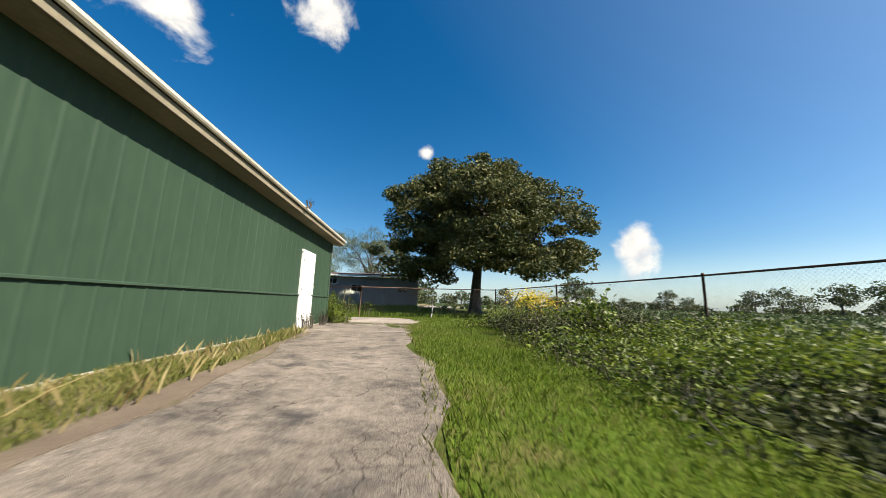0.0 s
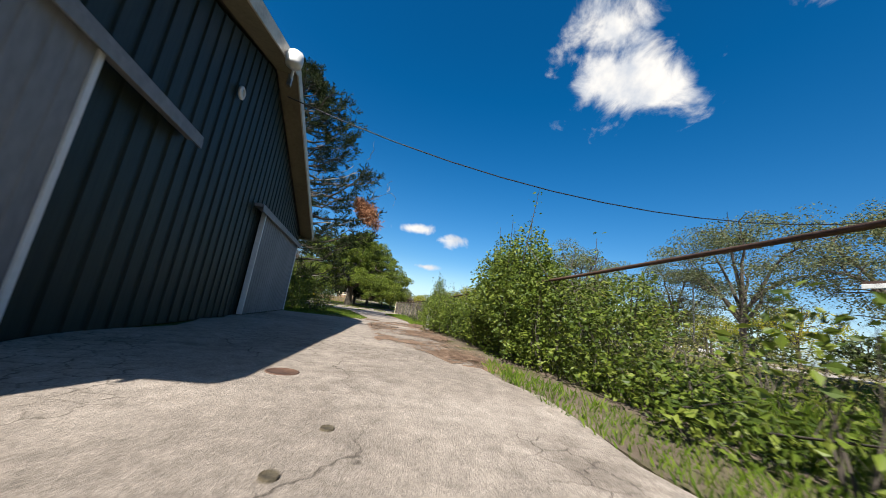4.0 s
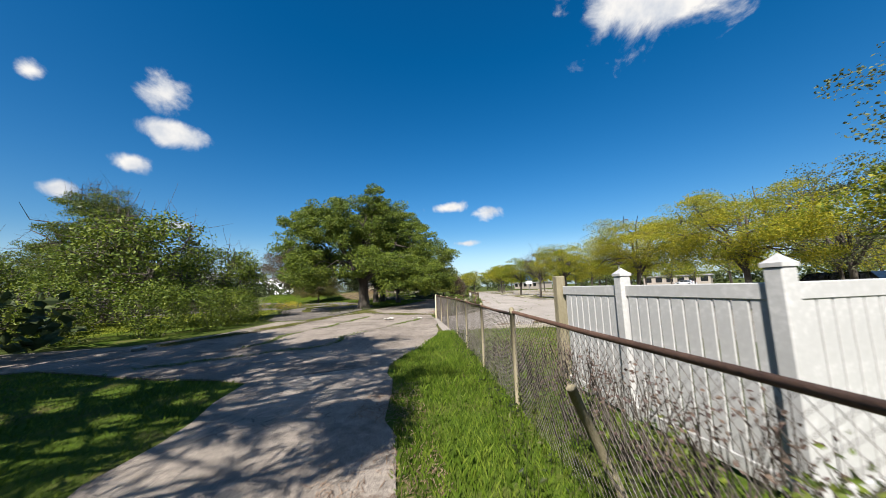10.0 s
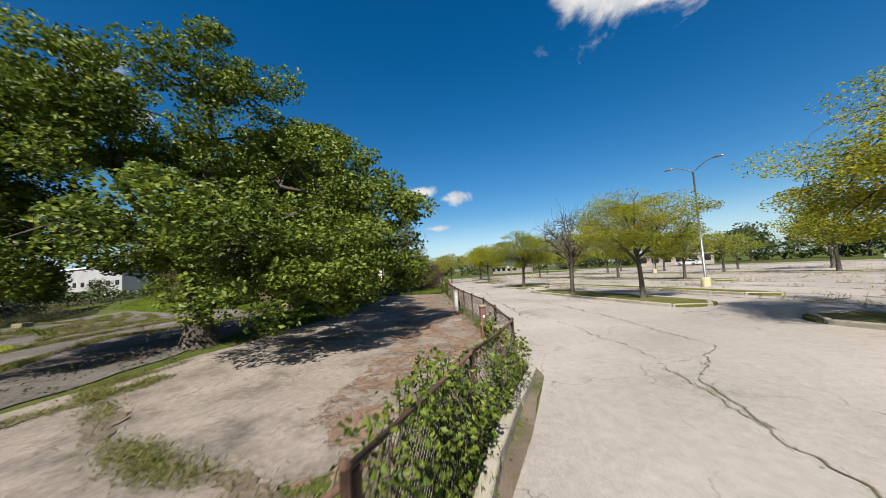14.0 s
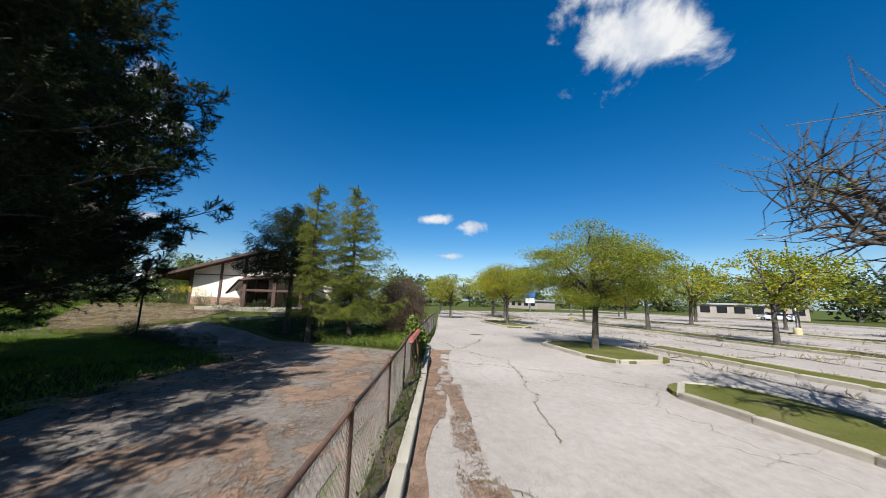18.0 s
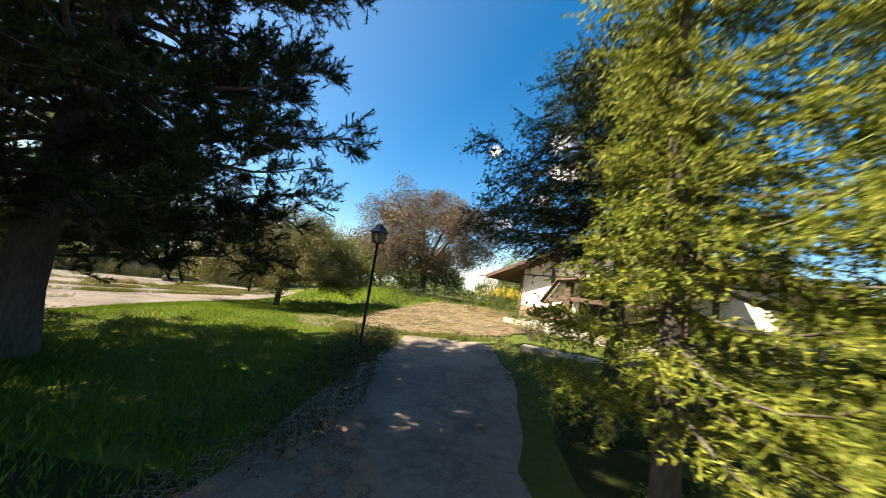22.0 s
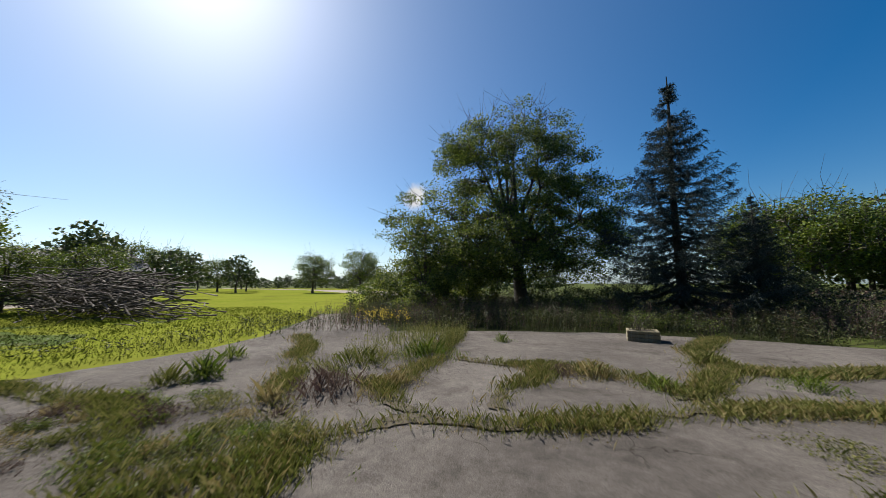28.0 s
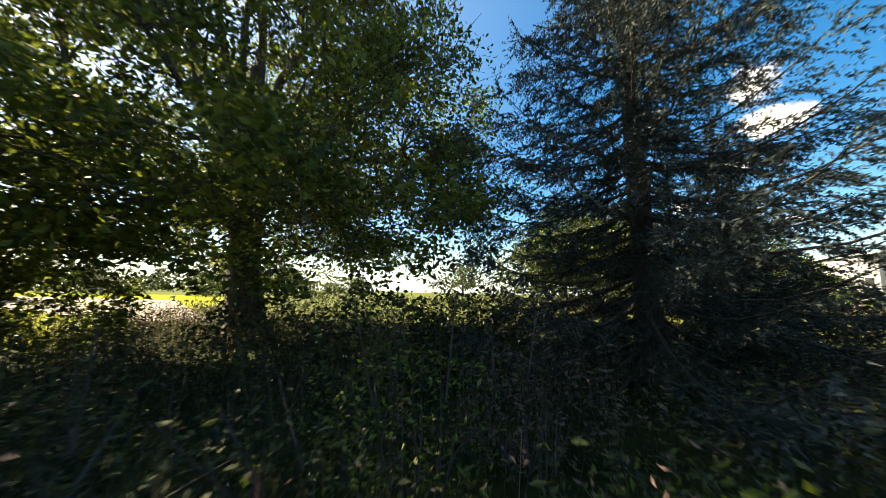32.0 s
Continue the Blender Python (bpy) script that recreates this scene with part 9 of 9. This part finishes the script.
stalks("curb_weeds", [(-45.0, 19.9), (-48.2, 22.3), (-52.5, 23.4), (-59.3, 24.4), (-67.6, 25.9), (-72.5, 26.8), (-72.5, 27.3), (-67.6, 26.4), (-59.3, 24.85), (-52.5, 23.9), (-48.2, 22.9), (-45.0, 20.7)], 75, 0.2, 0.05, 8, M_HEDGE, "small weeds along the curb and fence", 207)
stalks("hemlock_weeds", [(-73.2, 26.3), (-74.4, 23.9), (-76.4, 21.4), (-78.6, 23.0), (-79.0, 26.4), (-75.5, 27.0)], 45, 0.3, 0.07, 9, M_MAPLE, "soft green undergrowth below the hemlocks", 208)
stalks("plaza_weeds", PLAZA, 18, 0.2, 0.04, 8, M_DRYGRASS, "dry weeds between the plaza bricks", 209)
stalks("walk_weeds", [(-76.6, 20.6), (-78.0, 18.4), (-79.4, 16.2), (-81.0, 15.2), (-80.5, 17.0), (-80.6, 19.0), (-78.6, 20.8)], 40, 0.2, 0.06, 9, M_WEED, "low weeds between the path and the ledge", 214)
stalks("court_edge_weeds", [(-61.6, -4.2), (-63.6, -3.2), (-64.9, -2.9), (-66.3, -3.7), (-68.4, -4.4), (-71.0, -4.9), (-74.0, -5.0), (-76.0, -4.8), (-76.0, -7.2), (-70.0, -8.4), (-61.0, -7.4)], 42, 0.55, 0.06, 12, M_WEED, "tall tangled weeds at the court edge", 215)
stalks("path_weeds", [(-73.2, 19.6), (-74.6, 18.4), (-76.2, 16.0), (-77.8, 13.6), (-77.0, 12.8), (-75.0, 15.2), (-73.4, 17.6), (-72.0, 18.6)], 60, 0.45, 0.055, 12, M_WEED, "leafy weeds along the path edge", 210)
stalks("maple_weeds", [(-47.0, 12.0), (-56.0, 12.0), (-60.0, 14.2), (-58.0, 15.4), (-51.0, 14.6), (-47.0, 13.2)], 5, 0.3, 0.07, 8, M_WEED, "scattered weeds below the maple", 211)
stalks("field_weeds", [(-61.6, -0.8), (-57.8, -6.6), (-55.5, -6.0), (-58.8, -0.2), (-58.8, 2.2), (-57.0, 4.8), (-52.0, 7.6), (-52.0, 8.8), (-58.0, 5.8), (-60.8, 2.2)], 10, 0.4, 0.07, 9, M_WEED, "weedy margin between court and field", 212)
stalks("rough_grass_weeds", [(-46.5, 9.4), (-53.0, 7.0), (-56.0, 5.6), (-50.0, 2.0), (-44.5, 9.0)], 5, 0.5, 0.07, 8, M_FIELD, "rough grass by the road", 213)

mq = np.random.default_rng(66)
for i in range(26):
    x = mq.uniform(-79.0, -60.0)
    y = np.interp(x, [-79, -73.5, -70, -66.5, -63.8, -60], [-5.4, -6.1, -5.9, -5.0, -3.6, -3.6]) - 0.5 - abs(mq.normal()) * 2.2
    w = mq.uniform(0.35, 0.75)
    bush("meadow_clump", ("clump of pale green asters in the meadow edge", "brown seeding weed clump in the meadow edge", "yellow-green weed clump in the meadow edge")[i % 3], [(x, y, w, mq.uniform(0.6, 1.15)), (x + mq.normal() * 0.5, y + mq.normal() * 0.4, w * 0.8, mq.uniform(0.5, 0.9))], 0.05, 1500, (M_WEED, M_PURPLE, M_HEDGE)[i % 3], 500 + i, "weed", stems=10, aspect=0.4, shoots=3)
# lone tufts in the old court
TUFTS = [(-63.6, 3.7, 0.3, 0.4), (-63.8, 3.25, 0.3, 0.6), (-65.8, 3.6, 0.16, 0.45), (-62.8, 2.1, 0.25, 0.5), (-64.85, 5.1, 0.25, 0.2), (-65.05, 4.55, 0.35, 0.25), (-65.25, 4.0, 0.4, 0.2), (-67.6, -2.15, 0.25, 0.3), (-69.8, 0.5, 0.5, 0.35), (-70.75, 0.9, 0.3, 0.3), (-71.8, -1.0, 0.4, 0.4),
         (-66.1, 2.9, 0.7, 0.4), (-65.5, 1.25, 0.8, 0.45), (-65.75, 5.2, 0.4, 0.18), (-66.9, 2.25, 0.4, 0.3), (-72.85, 0.0, 0.4, 0.3), (-71.9, 2.5, 0.45, 0.14), (-63.8, 4.9, 0.45, 0.15), (-66.05, 4.75, 0.45, 0.2), (-66.6, 4.4, 0.4, 0.18), (-64.4, 5.6, 0.4, 0.15), (-66.4, 0.2, 0.7, 0.5)]
tq = np.random.default_rng(77)
for i in range(30):
    a, b = tq.random(), tq.random()
    TUFTS.append((-63.6 - 3.2 * a, 3.4 + 2.2 * b + 0.5 * a, tq.uniform(0.1, 0.24), tq.uniform(0.08, 0.22)))
TUFTS += [(-69.8, 0.35, 0.55, 0.3), (-69.3, 0.55, 0.4, 0.22), (-66.9, 4.3, 0.5, 0.2), (-67.0, 4.75, 0.5, 0.15)]
for i, (x, y, w, h) in enumerate(TUFTS):
    q = np.random.default_rng(400 + i)
    xy = np.stack([x + q.normal(size=int(420 * w)) * w * 0.55, y + q.normal(size=int(420 * w)) * w * 0.55], 1)
    rng = q
    fall = np.exp(-((xy[:, 0] - x) ** 2 + (xy[:, 1] - y) ** 2) / (0.5 * w * w))
    v, f = blades(xy, h * (0.15 + 0.4 * fall), 0.0045, 0.7, 0.03, 0.7)
    k = np.repeat(np.arange(len(xy)), 4)
    lc = np.c_[xy[k] + q.normal(size=(len(k), 2)) * 0.04, height(xy[k, 0], xy[k, 1]) + 0.03 + h * (0.1 + 0.8 * fall[k]) * q.random(len(k))]
    lv, lf = leaf_quads(lc, 0.03, 0.0, 0.4, 0.3)
    v, f = np.concatenate([v, lv]), np.concatenate([f, lf + len(v)])
    stuff("weed_tuft", v, f, (M_COURTGRASS, M_DRYGRASS, M_PURPLE, M_HEDGE)[(0, 3, 1, 3, 0, 2)[i % 6]], "tuft of weeds rooted in the broken asphalt", "weeds")

# bean field beyond the fence: rows of leafy plants
def beans():
    global rng
    rng = np.random.default_rng(77)
    P = []
    for x in np.arange(3.4, 60, 0.75):
        far = (x - 3) / 57
        ys = np.arange(-12, 105, 0.16 + 0.5 * far)
        m = 4 if x < 14 else 2
        for _ in range(m):
            P.append(np.stack([x + rng.normal(size=len(ys)) * 0.2, ys + rng.normal(size=len(ys)) * 0.1, rng.uniform(0.15, 0.62, len(ys))], 1))
    P = np.concatenate(P)
    v, f = leaf_quads(P, 0.17, 0.0, 0.8)
    stuff("bean_field", v, f, M_BEANS, "rows of dark green soybean plants", "crop")
    P = []
    for x in np.arange(60, 118, 2.2):
        ys = np.arange(-40, 110, 1.1)
        P.append(np.stack([x + rng.normal(size=len(ys)) * 0.6, ys + rng.normal(size=len(ys)) * 0.4, rng.uniform(0.2, 0.6, len(ys))], 1))
    for y in np.arange(26, 112, 2.0):
        xs = np.arange(-3, 3.4, 0.8)
        P.append(np.stack([xs, y + rng.normal(size=len(xs)) * 0.5, rng.uniform(0.2, 0.6, len(xs))], 1))
    P = np.concatenate(P)
    v, f = leaf_quads(P, 0.6, 0.0, 0.8)
    stuff("far_bean_field", v, f, M_BEANS, "far rows of soybean plants", "crop")


beans()


def brush_pile(x, y, L, W, H, n, seed):
    """A heap of cut branches."""
    q = np.random.default_rng(seed)
    e = thing("brush_pile", "long grey heap of cut branches in the field", "brush pile", at=(x, y, 0))
    for m in range(4):
        s = Soup()
        for _ in range(n // 4):
            a = q.normal() * 0.5 + 0.3
            c = np.array([q.normal() * L * 0.3, q.normal() * W * 0.3, 0])
            c[2] = max(0.05, H * (1 - (c[0] / L) ** 2 * 1.8) * q.uniform(0.1, 1.0))
            ln = q.uniform(1.0, 2.6)
            d = np.array([math.cos(a), math.sin(a), q.normal() * 0.18]) * ln / 2
            s.tube([c - d, c + q.normal(size=3) * 0.12, c + d], [q.uniform(0.02, 0.05), 0.018, 0.006], 4)
        tagged(part("branch_layer", s.mesh("branch_layer", M_BRUSH, False), e), kind="stuff")


brush_pile(-46.6, -1.6, 9.0, 4.0, 2.3, 900, 5)

# ---- grass ----


def lawn(name, poly, density, h, mat, label, w=0.012, seed=1, avoid=()):
    global rng
    rng = np.random.default_rng(seed)
    q = scatter(poly, density)
    for a in avoid:
        q = q[~inside(a, q[:, 0], q[:, 1])]
    pt = np.array([noise.noise(Vector((a * 0.8, b * 0.8, seed))) for a, b in q])
    v, f = blades(q, h * (1 + 0.5 * pt), w, 0.55, 0.0)
    stuff(name, v, f, mat, label, "grass")


PAVED = [DRIVE_A, DRIVE_B, APRON, DRIVE_C, DRIVE_D, PAVE_S]
lawn("lawn_grass", [(-5.6, -2.0), (-4.95, 3.8), (-5.25, 6.2), (-5.45, 11.0), (-5.05, 14.0), (-5.5, 16.0), (-8.2, 16.3), (-8.6, 17.2), (-2.0, 18.2), (-2.4, 12.0), (-2.8, 8.2), (-3.1, 2.8), (-3.1, -2.0)], 1150, 0.055, M_GRASS, "short bright green lawn beside the drive", 0.008, 301, PAVED)
lawn("lawn_dry_grass", [(-5.6, -2.0), (-4.95, 3.8), (-5.25, 6.2), (-5.45, 11.0), (-5.05, 14.0), (-5.5, 16.0), (-8.2, 16.3), (-8.6, 17.2), (-2.0, 18.2), (-2.4, 12.0), (-2.8, 8.2), (-3.1, 2.8), (-3.1, -2.0)], 300, 0.05, M_COURTGRASS, "yellowing blades in the lawn", 0.007, 319, PAVED)
lawn("lawn_edge_grass", [(-5.2, -2.0), (-5.2, 6.0), (-5.7, 11.0), (-5.3, 14.0), (-5.0, 14.0), (-5.1, 6.0), (-4.7, -2.0)], 420, 0.065, M_COURTGRASS, "taller ragged grass at the drive edge", 0.008, 302)
lawn("barn_grass", [(-8.3, -8.0), (-8.3, 9.2), (-7.7, 8.8), (-7.4, 5.8), (-7.1, 2.4), (-7.1, -8.0)], 45, 0.17, M_DRYGRASS, "dry straw-coloured grass along the barn wall", 0.005, 303)
lawn("barn_green_grass", [(-8.3, -8.0), (-8.3, 9.2), (-7.9, 8.8), (-7.5, 5.8), (-7.2, 2.4), (-7.2, -8.0)], 2600, 0.07, M_COURTGRASS, "olive grass among the straw by the barn", 0.005, 304)
crack_set("seam_grass_cracks", [[(-7.68, 11.92), (-7.08, 11.86), (-6.5, 11.79), (-6.22, 12.06)], [(-6.22, 12.06), (-6.09, 11.28), (-5.92, 10.82), (-5.79, 10.57)], [(-6.17, 12.03), (-5.75, 12.11), (-5.26, 12.21)], [(-5.96, 11.78), (-5.82, 11.15), (-5.68, 10.74)]], 0.16, "grassy seams across the broken drive", mat=M_LOTCRACK, grass=2.6, gh=0.028, gmat=M_GRASS, spread=0.035, wob=0.3, density=150)
lawn("shed_grass", [(-13.0, 17.6), (-12.0, 27.2), (-4.8, 27.2), (-1.0, 18.8), (-8.6, 17.4)], 120, 0.2, M_GRASS, "long grass before the shed", 0.016, 306)
lawn("hedge_grass", [(-8.4, 16.2), (-12.3, 16.5), (-13.0, 16.9), (-9.0, 17.3), (-6.8, 17.0)], 700, 0.08, M_GRASS, "long grass at the hedge foot", 0.008, 307)
lawn("south_lawn_grass", [(-20.6, 12.6), (-21.0, 14.3), (-21.6, 15.5), (-24.0, 15.45), (-27.1, 15.0), (-32.8, 14.5), (-35.0, 9.0), (-33.4, 4.0), (-24.0, 6.0), (-21.6, 12.0)], 280, 0.06, M_GRASS, "mown lawn beside the drive", 0.013, 308, PAVED)
lawn("fence_lawn_grass", [(-22.5, 17.25), (-26.0, 17.5), (-29.8, 17.3), (-33.5, 17.2), (-38.2, 18.75), (-38.2, 19.3), (-31.0, 19.2), (-24.0, 18.6)], 1000, 0.09, M_GRASS, "bright grass strip along the fence", 0.008, 309, PAVED)
lawn("yard_grass", [(-38.3, 20.6), (-37.0, 29.0), (-30.0, 30.3), (-29.2, 21.2), (-33.0, 19.6), (-38.0, 19.6)], 330, 0.045, M_COURTGRASS, "thin dry lawn inside the yard", 0.009, 310)
lawn("yard_dry_grass", [(-37.9, 22.2), (-37.0, 29.0), (-30.0, 30.3), (-29.2, 21.2), (-35.2, 20.2), (-36.6, 21.2)], 420, 0.04, M_DRYGRASS, "straw-coloured worn patch of the yard lawn", 0.008, 320)
lawn("ledge_grass", [(-38.4, 20.0), (-38.25, 21.0), (-38.3, 22.4), (-38.1, 23.7), (-37.6, 25.5), (-38.0, 25.5), (-38.5, 23.8), (-38.75, 22.4), (-38.8, 21.0), (-38.8, 20.0)], 420, 0.07, M_COURTGRASS, "rough weeds outside the concrete ledge", 0.008, 321)
lawn("drift_grass", LEDGE_DRIFTS[0], 130, 0.07, M_DRYGRASS, "dry weeds in the drifted litter", 0.007, 322)
lawn("drift_grass", LEDGE_DRIFTS[1], 200, 0.08, M_COURTGRASS, "green weeds in the drifted litter", 0.007, 323)
lawn("yard_edge_grass", [(-38.3, 19.7), (-38.4, 22.5), (-36.5, 24.5), (-34.0, 24.0), (-33.6, 19.8)], 650, 0.055, M_GRASS, "ragged grass inside the yard fence", 0.009, 316)
lawn("court_lawn_grass", [(-66.4, 14.0), (-72.9, 19.2), (-76.0, 15.5), (-77.6, 11.0), (-76.6, 4.0), (-75.3, 3.2), (-71.5, 8.3), (-68.0, 12.0)], 900, 0.06, M_GRASS, "bright green lawn between path and court", 0.009, 311, PAVED)
lawn("court_fringe_grass", [(-67.6, 12.5), (-69.5, 11.1), (-71.3, 8.8), (-75.0, 3.3), (-77.0, 0.2), (-77.4, 0.4), (-75.5, 3.4), (-71.9, 8.8), (-70.0, 11.0), (-68.0, 12.6)], 1500, 0.07, M_GRASS, "ragged grass fringe along the court edge", 0.009, 317)
lawn("plaza_grass", PLAZA, 1100, 0.06, M_DRYGRASS, "dry grass over the plaza bricks", 0.006, 312)
lawn("path_edge_grass", [(-75.9, 15.4), (-78.3, 13.2), (-80.3, 15.2), (-81.0, 15.6), (-80.2, 13.9), (-78.6, 12.6), (-77.4, 10.4), (-76.4, 11.6)], 900, 0.09, M_COURTGRASS, "dry olive grass between path and plaza", 0.008, 318, PAVED)
lawn("pine_grass", [(-58.0, 15.6), (-60.0, 17.8), (-66.0, 19.9), (-71.4, 21.2), (-73.0, 19.4), (-70.0, 13.0), (-62.0, 13.6)], 170, 0.12, M_GRASS, "thin shaded grass under the pines", 0.018, 313, PAVED)
lawn("field_margin_grass", [(-60.6, 5.0), (-61.1, 1.6), (-58.0, -5.0), (-50.0, -9.0), (-38.0, 0.0), (-46.0, 9.0), (-52.0, 7.0)], 150, 0.07, M_FIELD, "mown yellow-green field grass", 0.016, 314, PAVED)
lawn("beech_grass", [(-77.8, 10.4), (-79.5, 8.4), (-84.4, 6.4), (-90.0, 4.0), (-90.0, -6.0), (-79.5, -4.0), (-76.2, 3.4)], 90, 0.16, M_GRASS, "rough lawn below the copper tree", 0.024, 315)


def cones():
    q = np.random.default_rng(8)
    P = np.stack([q.normal(-68.6, 1.5, 520), q.normal(11.9, 1.0, 520)], 1)
    P = np.concatenate([P, np.stack([q.uniform(-73, -64, 260), q.uniform(17.5, 22, 260)], 1)])
    V, F, n = [], [], 0
    for x, y in P:
        a = q.uniform(0, 6.28)
        L, r0 = q.uniform(0.035, 0.06), q.uniform(0.016, 0.026)
        d = np.array([math.cos(a), math.sin(a), 0]) * L
        s = np.array([-math.sin(a), math.cos(a), 0]) * r0
        c = np.array([x, y, ground_z(x, y) + 0.05])
        up = np.array([0, 0, r0])
        V += [c - d, c - s, c + up, c + s, c - up, c + d]
        F += [(n, n + 1, n + 2, n + 2), (n, n + 2, n + 3, n + 3), (n + 5, n + 2, n + 1, n + 1), (n + 5, n + 3, n + 2, n + 2)]
        n += 6
    me = bpy.data.meshes.new("pine_cones")
    me.from_pydata([tuple(p) for p in V], [], [t[:3] for t in F])
    me.materials.append(M_CONE)
    tagged(new("pine_cones", me), "fallen brown pine cones scattered on asphalt", "pine cones", kind="stuff")


cones()
